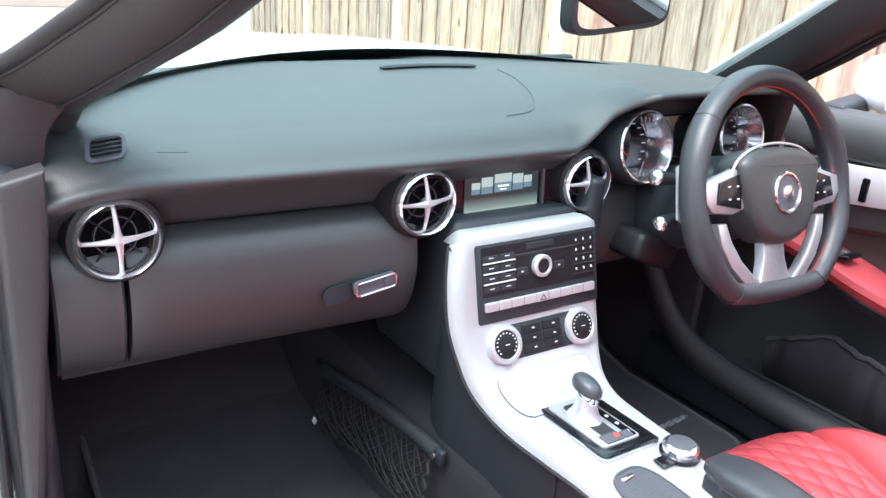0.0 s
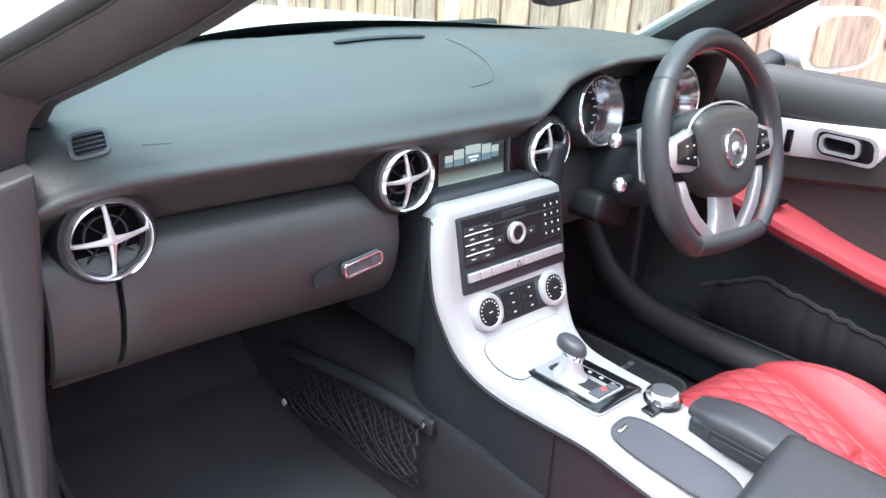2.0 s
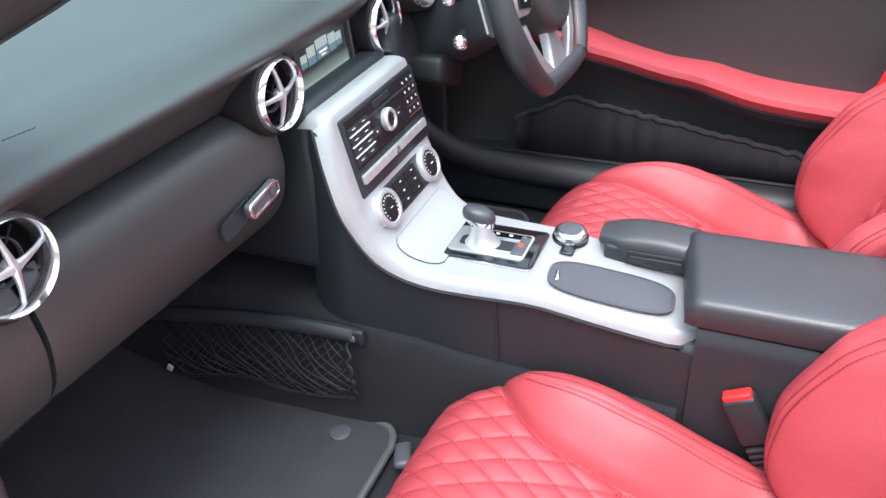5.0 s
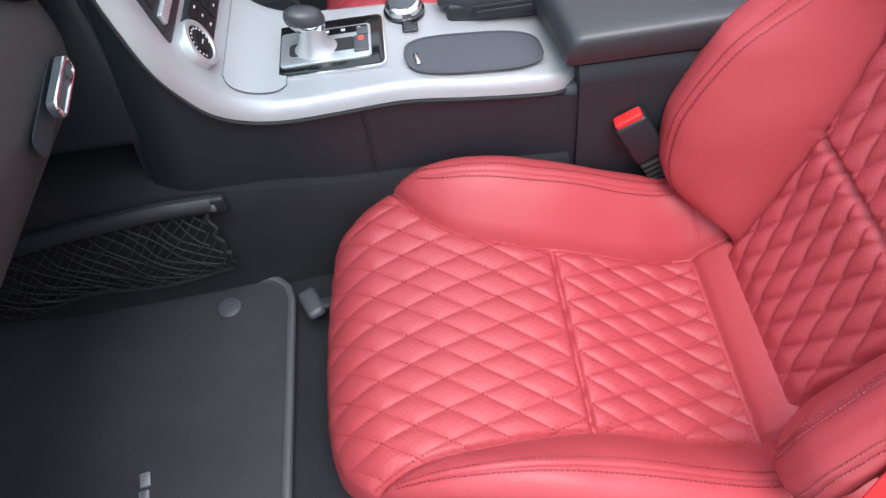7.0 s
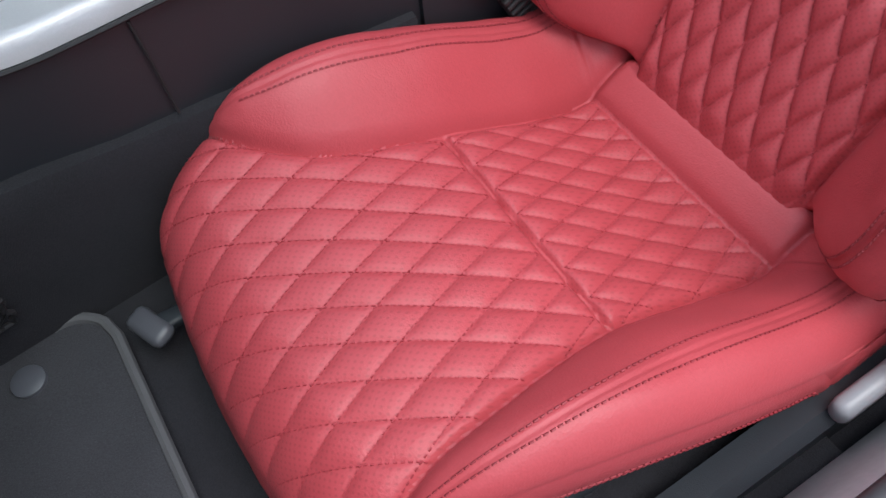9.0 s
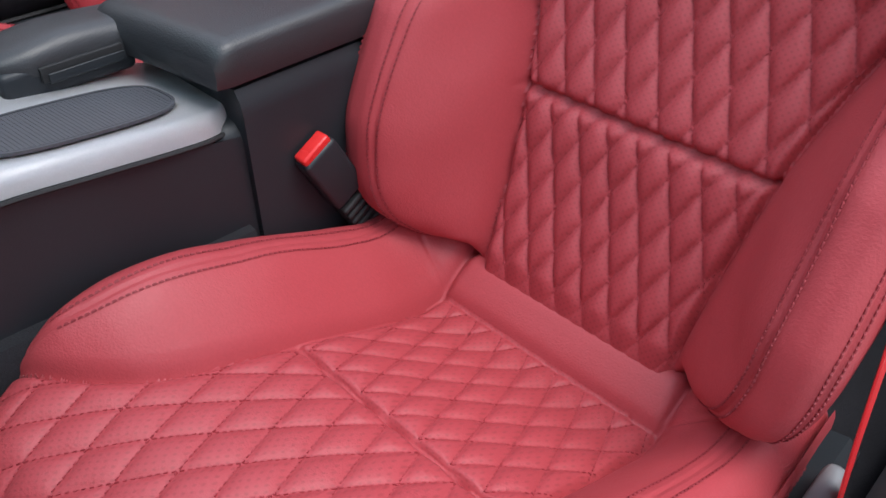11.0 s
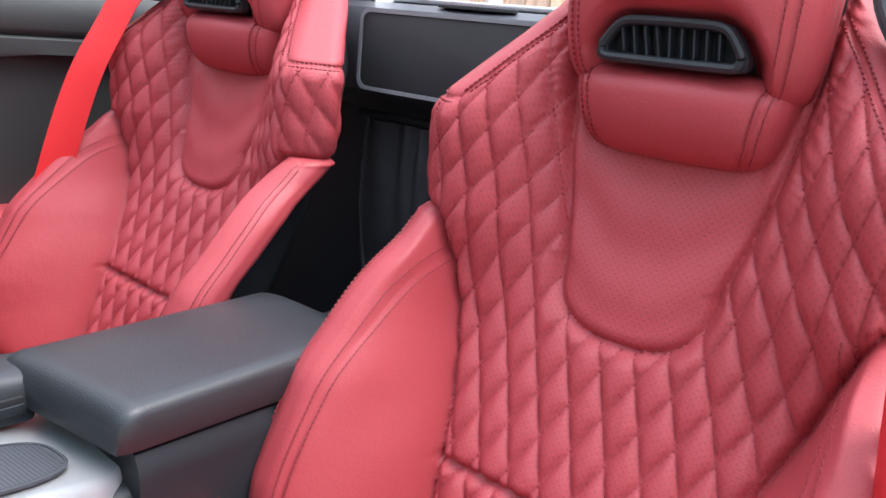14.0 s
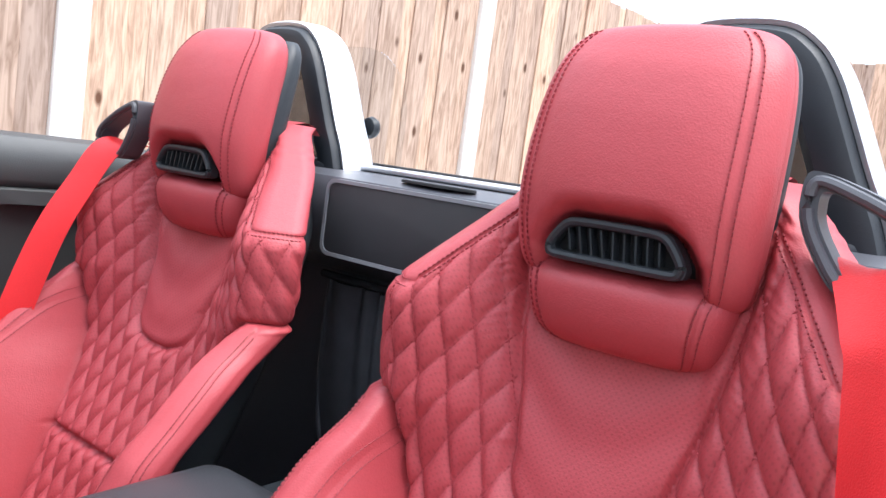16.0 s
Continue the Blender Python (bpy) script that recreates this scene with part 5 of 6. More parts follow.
radio = thing("audio_unit", (0.021, 0.85, 0.74), "black audio control panel with silver keys and a round knob", "audio unit")
part("fascia", slab(rounded(0.222, 0.112, 0.004), 0.006, AM, 0.001), PLASTIC, radio)


def on_radio(name, w, h, u, v, d, mat, r=0.001, parent=radio, label=""):
    return part(name, box((w, h, d), AM @ Vector((u, v, 0.006 + d / 2 - 0.0005)), r, (77.5, 0, 0)), mat, parent, label, smooth=False)


on_radio("upper_face", 0.206, 0.07, 0.0, 0.018, 0.002, INK)
on_radio("disc_slot", 0.16, 0.0035, -0.01, 0.034, 0.003, RUBBER)
on_radio("disc_key", 0.05, 0.009, 0.0, 0.045, 0.003, PLASTIC)
for r_ in range(4):
    v = 0.036 - 0.0145 * r_
    on_radio("key", 0.026, 0.0085, -0.088, v, 0.0032, PLASTIC)
    on_radio("key", 0.026, 0.0085, -0.060, v, 0.0032, PLASTIC)
    for u in (-0.088, -0.060):
        on_radio("print_bar", 0.008, 0.0011, u, v + 0.001, 0.0038, WHITEINK, 0)
    if r_ < 3:
        on_radio("key_edge", 0.055, 0.0014, -0.074, v - 0.0062, 0.0042, WHITEINK, 0)
    for c_ in range(3):
        on_radio("number_key", 0.0135, 0.0125, 0.068 + 0.0145 * c_, v + 0.005, 0.0024, INK)
        on_radio("print_bar", 0.0018, 0.0036, 0.068 + 0.0145 * c_, v + 0.006, 0.0036, WHITEINK, 0)
    on_radio("key_line", 0.042, 0.0006, 0.0825, v - 0.0015, 0.0036, CHROME, 0)
for u in (-0.034, 0.034):
    on_radio("seek_key", 0.02, 0.012, u, 0.010, 0.003, PLASTIC)
    on_radio("print_bar", 0.0035, 0.0018, u, 0.010, 0.0036, WHITEINK, 0)
for i in range(9):
    k = on_radio("toggle_key", 0.0215, 0.013, -0.0905 + 0.0226 * i, -0.032, 0.006, ALU, 0.0015, label="silver toggle key")
tri_m = AM @ pose(0.0, -0.0325, 0.0118)
part("hazard_mark", frame_ring([(-0.006, -0.004), (0.006, -0.004), (0, 0.005)], [(-0.0042, -0.003), (0.0042, -0.003), (0, 0.0033)], 0.0005, tri_m), RUBBER, radio, smooth=False)
part("volume_knob", turned([(0.0165, 0), (0.0165, 0.008), (0.0145, 0.0105), (0.0115, 0.0105), (0.0105, 0.008)], AM @ pose(0.0, 0.014, 0.006), 36), ALU, radio, "satin silver ring knob")
part("knob_face", turned([(0.0108, 0.0), (0.0108, 0.0082), (0.009, 0.0088)], AM @ pose(0.0, 0.014, 0.006), 30), INK, radio)

# climate controls
CM = pose(0.017, 0.8275, 0.6525, 67, 0, 0)
climate = thing("climate_control", (0.017, 0.82, 0.65), "climate panel with two satin silver dials and flat black keys", "climate control")
part("panel", slab(rounded(0.135, 0.05, 0.004), 0.006, CM, 0.001), PLASTIC, climate)
for u in (-0.071, 0.071):
    d = part("dial", turned([(0.0285, -0.006), (0.0285, 0.009), (0.0265, 0.012), (0.0215, 0.0125), (0.020, 0.010)], CM @ pose(u, 0, 0.002), 44), ALU, climate, "satin silver dial")
    part("dial_face", turned([(0.0205, 0), (0.0205, 0.0105), (0.0125, 0.011), (0.012, 0.0125), (0.008, 0.013)], CM @ pose(u, 0, 0.002), 40), INK, d)
    for k in range(14):
        a = radians(-130 + 20 * k + 90)
        part("dial_mark", box((0.0018, 0.0018, 0.0008), CM @ Vector((u + 0.0165 * math.cos(a), 0.0165 * math.sin(a), 0.0135)), 0, (67, 0, 0)), WHITEINK, d, smooth=False)
    part("print_bar", box((0.007, 0.0012, 0.0006), CM @ Vector((u, 0, 0.0155)), 0, (67, 0, 0)), WHITEINK, d, smooth=False)
for u in (-0.02, 0.018):
    for v in (-0.014, 0.0, 0.014):
        part("key", box((0.034, 0.0125, 0.003), CM @ Vector((u, v, 0.0068)), 0.001, (67, 0, 0)), INK, climate, smooth=False)
        part("print_bar", box((0.0045, 0.0018, 0.0008), CM @ Vector((u + 0.003, v, 0.0085)), 0, (67, 0, 0)), WHITEINK, climate, smooth=False)

# closed cubby lid
lid = thing("cubby_lid", (0.0, 0.78, 0.59), "closed silver storage lid set in the console", "storage lid")
rows = []
for s in np.linspace(6.95, 8.95, 20):
    sw = 0.70 + 0.06 * math.sin((s - 6.95) / 2 * 3.1) - 0.09 * abs((s - 7.95) / 1.0) ** 8
    rows.append([trim_at(a * sw, s, 0.0022) for a in np.linspace(-1, 1, 24)])
bm = loft(rows, False, False)
bmesh.ops.solidify(bm, geom=bm.faces[:], thickness=-0.004)
part("lid_plate", bm, SILVER, lid)
edge = [r[0] for r in rows] + rows[-1][1:] + [r[-1] for r in rows[::-1]][1:] + rows[0][::-1][1:-1]
part("lid_gap", tube([p - Vector((0, 0, 0.0012)) for p in edge], 0.0009, 6, closed=True), SATIN, lid)

# gear selector
GM = pose(0.006, 0.688, 0.5825, -0.5, 0, 0)
gear = thing("gear_selector", (0.006, 0.69, 0.585), "automatic gear lever in a gloss black surround", "gear lever")
part("surround", slab(rounded(0.098, 0.142, 0.008), 0.006, GM, 0.003), GLOSS, gear, "gloss black surround")
part("surround_edge", frame_ring(rounded(0.102, 0.146, 0.009), rounded(0.098, 0.142, 0.008), 0.004, GM), CHROME, gear)
part("gate_plate", slab([(a - 0.004, b) for a, b in rounded(0.066, 0.112, 0.006)], 0.003, GM @ pose(0, 0, 0.0055), 0.001), MATTSILVER, gear, "silver gate plate")
part("gate_slot", slab([(a - 0.008, b + 0.004) for a, b in rounded(0.024, 0.082, 0.006)], 0.001, GM @ pose(0, 0, 0.0082)), RUBBER, gear)
part("position_strip", slab([(a + 0.019, b - 0.01) for a, b in rounded(0.012, 0.085, 0.003)], 0.001, GM @ pose(0, 0, 0.0082)), GLOSS, gear)
for k in range(4):
    part("position_mark", box((0.004, 0.005, 0.0006), GM @ Vector((0.019, -0.042 + 0.02 * k, 0.0096))), WHITEINK, gear, smooth=False)
for u, v, w, h in ((-0.012, -0.044, 0.03, 0.018), (0.012, -0.046, 0.014, 0.014)):
    part("mode_key", box((w, h, 0.003), GM @ Vector((u, v, 0.0095)), 0.001), SATIN, gear)
part("indicator", box((0.006, 0.006, 0.001), GM @ Vector((-0.004, -0.044, 0.0115))), glow("red_lamp", (1.0, 0.05, 0.03), 2.0), gear, "lit red indicator")
part("boot", loft([[GM @ Vector((-0.008 + w * math.cos(2 * math.pi * i / 24), 0.012 + 1.2 * w * math.sin(2 * math.pi * i / 24), h)) for i in range(24)] for w, h in ((0.023, 0.008), (0.0185, 0.013), (0.0135, 0.026), (0.0125, 0.042))]), ALU, gear, "silver lever collar")


def grip_ring(h, rx, ry, oy):
    return [GM @ pose(-0.006, oy, h, 8, 0, 0) @ Vector((0.86 * rx * math.copysign(abs(math.cos(a)) ** 0.85, math.cos(a)), 0.92 * ry * math.sin(a), 0)) for a in np.linspace(0, 2 * math.pi, 33)[:-1]]


grip = part("grip", loft([grip_ring(*r) for r in ((0.027, 0.009, 0.011, 0.011), (0.034, 0.0135, 0.018, 0.013), (0.041, 0.0165, 0.023, 0.015), (0.0475, 0.0178, 0.0255, 0.0165))]), CHROME, gear, "silver lower half of the lever grip")
part("grip_top", loft([grip_ring(*r) for r in ((0.0475, 0.0182, 0.026, 0.0165), (0.052, 0.0182, 0.0265, 0.017), (0.058, 0.0165, 0.0245, 0.0175), (0.0625, 0.0125, 0.019, 0.0178), (0.0645, 0.006, 0.009, 0.018))]), KNOB, grip, "dark leather top of the lever grip")

# rotary controller
rotary = thing("rotary_controller", (0.062, 0.588, 0.581), "chrome rotary controller knob on the console", "control knob")
part("base", turned([(0.0265, -0.002), (0.0265, 0.004), (0.022, 0.006)], pose(0.062, 0.588, 0.5805), 36), GLOSS, rotary)
part("knob", turned([(0.021, 0.003), (0.0235, 0.005), (0.0235, 0.0125), (0.021, 0.0155), (0.017, 0.0165)], pose(0.062, 0.588, 0.5805), 44), CHROME, rotary, "knurled chrome ring")
part("knob_top", turned([(0.0172, 0.012), (0.0172, 0.0172), (0.015, 0.0178)], pose(0.062, 0.588, 0.5805), 36), SATIN, rotary)
part("back_key", box((0.026, 0.02, 0.004), (0.03, 0.583, 0.582), 0.002, (3, 0, 0)), GLOSS, rotary)

# oval cup holder cover
cup = thing("cup_holder_cover", (-0.028, 0.507, 0.57), "oval ribbed dark grey cup holder cover in the console", "cup holder")
CUPM = pose(-0.028, 0.509, 0.5715, 8.0, 0, 5)
oval = [(0.036 * math.copysign(abs(math.cos(a)) ** 0.62, math.cos(a)), 0.083 * math.copysign(abs(math.sin(a)) ** 0.62, math.sin(a))) for a in np.linspace(0, 2 * math.pi, 61)[:-1]]
part("rim", frame_ring([(a * 1.07, b * 1.03) for a, b in oval], oval, 0.0028, CUPM), SATIN, cup)
cover = part("cover", slab(oval, 0.002, CUPM, 0.0005), SATIN, cup)
for k in range(44):
    v = -0.078 + 0.156 * k / 43
    w = 0.036 * max(0, 1 - (abs(v) / 0.083) ** 3.2) ** 0.31 * 1.9
    if w > 0.01:
        part("rib", box((w, 0.0028, 0.0006), CUPM @ Vector((0, v, 0.0021)), 0, (8, 0, 5)), SATIN, cover, smooth=False)
part("finger_tab", box((0.022, 0.006, 0.004), CUPM @ Vector((-0.008, 0.072, 0.004)), 0.0018, (8, 0, 8)), CHROME, cup)

# palm rest and armrest lid
palm = thing("palm_rest", (0.07, 0.48, 0.57), "black padded palm rest hinged over the console", "palm rest")
rows = []
for t in np.linspace(0, 1, 26):
    y = 0.545 - 0.135 * t
    hh = 0.008 + 0.024 * math.sin(min(1, 0.12 + t * 1.2) * math.pi / 2)
    wl = 0.018 + 0.012 * t
    cxp = 0.075
    w = 0.036 * (0.5 + 0.5 * math.sin(min(1, 0.1 + t * 2.6) * math.pi / 2))
    zb = 0.588 - 0.012 * t
    rows.append([Vector((cxp + w * math.copysign(abs(math.cos(q)) ** 0.5, math.cos(q)), y, zb + hh * math.sin(q) ** 0.62)) for q in np.linspace(math.pi, 0, 25)])
part("pad", loft(rows), BLACK, palm)
part("base", box((0.07, 0.12, 0.03), (0.075, 0.475, 0.578), 0.006), PLASTIC, palm)
part("recess", box((0.004, 0.075, 0.014), (0.0375, 0.465, 0.585), 0.001), RUBBER, palm)
part("flap", box((0.005, 0.07, 0.009), (0.0365, 0.462, 0.581), 0.001), PLASTIC, palm)

arm = thing("armrest", (0, 0.28, 0.59), "black leather padded armrest lid on the console", "armrest")
rows = []
for t in np.linspace(0, 1, 48):
    y = 0.416 - 0.30 * t
    e = min(1, t / 0.05) ** 0.5 * min(1, (1 - t) / 0.10) ** 0.5
    hh = 0.024 + 0.016 * e + 0.004 * t
    w = 0.082 + 0.004 * e
    zb = 0.578
    skew = 0.012 * (1 - t)
    ring = []
    for a, b in ((-0.99, 0), (-1.0, 0.06), (-1.02, 0.4), (-1.01, 0.72), (-0.98, 0.86), (-0.92, 0.94), (-0.8, 0.98), (-0.4, 1.0), (0, 1.01), (0.4, 1.0), (0.8, 0.98), (0.92, 0.94), (0.98, 0.86), (1.01, 0.72), (1.02, 0.4), (1.0, 0.06), (0.99, 0)):
        ring.append(Vector((a * w, y + (0.012 * (a + 0.2) if t < 0.1 else 0), zb + hh * b)))
    rows.append(ring)
part("lid", loft(rows), BLACK, arm, "padded black leather lid")
part("lid_rim", box((0.15, 0.25, 0.008), (0, 0.265, 0.578), 0.003), PLASTIC, arm)

# ---- luggage net on the passenger's side of the tunnel ----
net = thing("storage_net", (-0.14, 1.03, 0.41), "black elastic storage net with a padded top bar", "storage net")
bar = spline([(-0.131, 0.856, 0.478), (-0.138, 0.93, 0.482), (-0.145, 1.03, 0.476), (-0.15, 1.12, 0.464), (-0.152, 1.21, 0.448)], 24)
part("top_bar", tube(bar, 0.0105, 10, flat=1.2), BLACK, net, "padded black bar")
part("bar_end", box((0.012, 0.028, 0.026), (-0.131, 0.852, 0.477), 0.004), PLASTIC, net)
part("bar_end", box((0.014, 0.034, 0.03), (-0.152, 1.214, 0.447), 0.005), PLASTIC, net)
part("bar_screw", turned([(0.005, 0), (0.005, 0.003), (0.003, 0.004)], pose(-0.139, 0.853, 0.479, 0, -90, 0), 14), CHROME, net)


def net_at(y, f):
    """A place on the slack net: y along it, f from 0 at its foot to 1 at the bar."""
    top = float(interp(y, [(p.y, p.z) for p in bar])) - 0.008
    foot = 0.352 + 0.006 * math.sin(y * 31) - 0.12 * max(0, y - 1.05)
    sag = 0.014 * math.sin(f * math.pi) + 0.006 * (1 - f)
    return Vector((-0.133 - 0.06 * (y - 0.853) - sag, y + 0.004 * math.sin(f * 5 + y * 40), foot + (top - foot) * f))


cords = bmesh.new()
for k in range(28):
    y0 = 0.79 + 0.0175 * k
    for sg in (-1, 1):
        pa = []
        for f in np.linspace(0, 1, 13):
            y = y0 + sg * 0.12 * (f - 0.5) + 0.003 * math.sin(k * 5 + f * 11)
            if 0.862 < y < 1.2:
                pa.append(net_at(y, f) + Vector((0.002 * math.sin(k * 3 + f * 9), 0, 0)))
        if len(pa) > 2:
            tube(pa, 0.0011, 4, bm=cords)
tagged(part("netting", cords, RUBBER, net, "knotted black elastic cords", smooth=False), kind="stuff")
rim_ = [net_at(0.86 + 0.004 * math.sin(f * 30), f) for f in np.linspace(1, 0, 14)] + [net_at(y, 0) for y in np.linspace(0.87, 1.2, 16)]
part("net_edge", tube(spline(rim_, 60), 0.0028, 6), RUBBER, net)
part("hook", box((0.004, 0.01, 0.012), (-0.178, 1.185, 0.36), 0.001, (30, 0, 0)), WHITEINK, net)

# ---- floor mats ----
for cx, x0, x1 in ((-0.33, -0.545, -0.118), (0.36, 0.145, 0.57)):
    mt = thing("floor_mat", ((x0 + x1) / 2, 1.05, 0.285), "black carpet floor mat with bound edge and press stud", "floor mat", "floor mats")
    w, cxm = x1 - x0, (x0 + x1) / 2
    out = rounded(w, 0.50, 0.035)
    rows = []

    def mat_z(y):
        return 0.286 + 0.30 * max(0, y - 1.13) * 0.9 + 0.001

    for j in np.r_[np.linspace(0, 0.09, 10), np.linspace(0.12, 1, 16)]:
        y = 0.798 + 0.56 * j
        rr = max(0, 0.045 - (y - 0.798))
        inset = 0.045 - math.sqrt(max(0, 0.045 ** 2 - rr ** 2))
        rows.append([Vector((cxm + (w / 2 - inset) * a, y, mat_z(y) + b)) for a, b in ((-1, 0), (-1, 0.010), (-0.5, 0.012), (0, 0.012), (0.5, 0.012), (1, 0.010), (1, 0))])
    part("carpet", loft(rows), CARPET, mt)
    edge = [r[1] for r in rows[::-1]] + [r[-2] for r in rows]
    part("binding", tube(edge, 0.006, 8), MATEDGE, mt, "dark grey edge binding")
    part("stud", turned([(0.017, 0), (0.0165, 0.004), (0.012, 0.006), (0.004, 0.0065)], pose(x1 - 0.045 if cx < 0 else x0 + 0.06, 0.885, 0.298), 30), SATIN, mt, "round press stud")
    bx = -0.44 if cx < 0 else 0.50
    by = 0.965 if cx < 0 else 0.93
    for k in range(4):
        part("badge", box((0.018, 0.012, 0.004), (bx + 0.023 * k - 0.03, by + 0.002 * k, 0.300), 0.001, (0, 0, 10)), MATTSILVER, mt, "plain metal badge bar")


# ---- steering wheel ----
WM = pose(0.352, 0.728, 0.862, 72, 0, 0) @ pose(0, 0, 0, 0, 0, -3)
wheel = thing("steering_wheel", (0.352, 0.728, 0.862), "flat-bottomed black leather steering wheel with silver spokes and red stitching", "steering wheel")


def rim_point(a, r=0.172):
    x, y = r * math.cos(a), r * math.sin(a)
    low = -0.142 * r / 0.172
    if y < low:
        y = low + 0.22 * (y - low)
        x *= 1.02
    return Vector((x, y, 0.0))


ra = np.linspace(0, 2 * math.pi, 121)[:-1]
rings = []
for a in ra:
    p, q = rim_point(a), rim_point(a + 0.02)
    d = (q - p).normalized()
    out = Vector((d.y, -d.x, 0))
    fat = 0.0165 + 0.0025 * math.exp(-((math.degrees(a) % 180 - 25) / 16) ** 2) + 0.002 * math.exp(-((math.degrees(a) % 180 - 155) / 16) ** 2)
    rings.append([WM @ (p + out * fat * math.cos(t) + Vector((0, 0, 1.18 * fat * math.sin(t)))) for t in np.linspace(0, 2 * math.pi, 17)[:-1]])
bm = bmesh.new()
vr = [[bm.verts.new(q) for q in r] for r in rings]
for i in range(120):
    a, b = vr[i], vr[(i + 1) % 120]
    for j in range(16):
        bm.faces.new((a[j], a[(j + 1) % 16], b[(j + 1) % 16], b[j]))
rim = part("rim", bm, BLACK, wheel, "black leather rim")
pts, ways, outs = [], [], []
for k in range(260):
    a = 2 * math.pi * k / 260
    p = rim_point(a, 0.172 - 0.0162)
    pts.append(WM @ (p + Vector((0, 0, 0.0055)))), ways.append((WM.to_3x3() @ Vector((-math.sin(a), math.cos(a), 0.5 * (-1) ** k)))), outs.append(WM.to_3x3() @ Vector((-math.cos(a), -math.sin(a), 0.5)))
V, F = stitch_mesh(pts, ways, outs, 0.0042, 0.0018, 0.001)
tagged(raw("rim_stitching", V, F, REDSTITCH, rim, "bright red cross stitching", smooth=False), kind="stuff")
for a in (38, 142, 236, 304):
    p = [WM @ (rim_point(radians(a)) + Vector((0.0172 * math.cos(radians(a)) * math.cos(t), 0.0172 * math.sin(radians(a)) * math.cos(t), 0.0202 * math.sin(t)))) for t in np.linspace(0, 2 * math.pi, 25)[:-1]]
    part("rim_seam", tube(p, 0.0009, 5, closed=True), RUBBER, rim)
shield = [(0.078, 0.035), (0.07, 0.05), (0.045, 0.06), (0.0, 0.064), (-0.045, 0.06), (-0.07, 0.05), (-0.078, 0.035), (-0.072, 0.0), (-0.058, -0.04), (-0.035, -0.066), (0.0, -0.075), (0.035, -0.066), (0.058, -0.04), (0.072, 0.0)]
shield = [(1.16 * p.x, 1.04 * p.y) for p in spline([(a, b, 0) for a, b in shield], 56, True)]
part("airbag_cover", slab(shield, 0.05, WM @ pose(0, 0, -0.022), 0.016, 5), DASH, wheel, "black airbag cover")
part("badge_ring", tube([WM @ Vector((0.0285 * math.cos(a), -0.002 + 0.0285 * math.sin(a), 0.0295)) for a in np.linspace(0, 2 * math.pi, 41)[:-1]], 0.0028, 8, closed=True), CHROME, wheel, "plain chrome ring")
part("badge_disc", turned([(0.027, 0), (0.027, 0.002), (0.02, 0.003)], WM @ pose(0, -0.002, 0.027), 36), SATIN, wheel)
part("badge_dome", turned([(0.0115, 0), (0.0105, 0.003), (0.006, 0.0048), (0.001, 0.0052)], WM @ pose(0, -0.002, 0.0295), 28), CHROME, wheel, "plain chrome dome")
part("hub_arch", tube([WM @ p for p in spline([(-0.098, 0.03, 0.008), (-0.085, 0.05, 0.012), (-0.05, 0.066, 0.014), (0, 0.0715, 0.015), (0.05, 0.066, 0.014), (0.085, 0.05, 0.012), (0.098, 0.03, 0.008)], 40)], 0.0022, 8), MATTSILVER, wheel, "thin silver arch over the hub")
for s in (-1, 1):
    top = [(0.066 * s, 0.046), (0.10 * s, 0.034), (0.158 * s, 0.020), (0.160 * s, -0.006), (0.145 * s, -0.024), (0.10 * s, -0.028), (0.07 * s, -0.02)]
    sp = part("spoke", slab(top if s > 0 else top[::-1], 0.016, WM @ pose(0, 0, -0.004), 0.004), MATTSILVER, wheel, "matt silver spoke")
    pad_ = [(0.083 * s, 0.03), (0.132 * s, 0.018), (0.138 * s, -0.012), (0.088 * s, -0.021)]
    part("switch_pad", slab(pad_ if s > 0 else pad_[::-1], 0.004, WM @ pose(0, 0, 0.0115), 0.0015), GLOSS, sp)
    for k in range(4):
        part("switch_mark", box((0.004, 0.002, 0.001), WM @ Vector(((0.095 + 0.018 * (k % 2)) * s, 0.012 - 0.018 * (k // 2), 0.016)), 0, (72, 0, 0)), WHITEINK, sp, smooth=False)
    leg = [(0.128 * s, -0.040), (0.121 * s, -0.072), (0.102 * s, -0.104), (0.074 * s, -0.130), (0.044 * s, -0.148), (0.030 * s, -0.148), (0.030 * s, -0.136), (0.052 * s, -0.120), (0.078 * s, -0.096), (0.098 * s, -0.066), (0.108 * s, -0.040)]
    part("lower_spoke", slab(leg if s < 0 else leg[::-1], 0.014, WM @ pose(0, 0, -0.008), 0.004), MATTSILVER, wheel, "matt silver lower spoke")
    part("paddle", slab([(a * s, b) for a, b in ((0.145, 0.05), (0.163, 0.045), (0.168, -0.03), (0.152, -0.04))], 0.004, WM @ pose(0, 0, -0.035)), MATTSILVER, wheel, "silver shift paddle")
foot = [(-0.024, -0.060), (-0.026, -0.100), (-0.036, -0.134), (-0.034, -0.152), (0.034, -0.152), (0.036, -0.134), (0.026, -0.100), (0.024, -0.060)]
part("spoke_foot", slab(foot, 0.016, WM @ pose(0, 0, -0.012), 0.004), MATTSILVER, wheel, "matt silver foot of the lower spokes")
part("hub", turned([(0.055, -0.02), (0.06, -0.05), (0.062, -0.10)], WM @ pose(0, 0, 0), 32), PLASTIC, wheel)

column = thing("steering_column", (0.352, 0.85, 0.8), "black plastic steering column shroud with two stalks", "steering column")
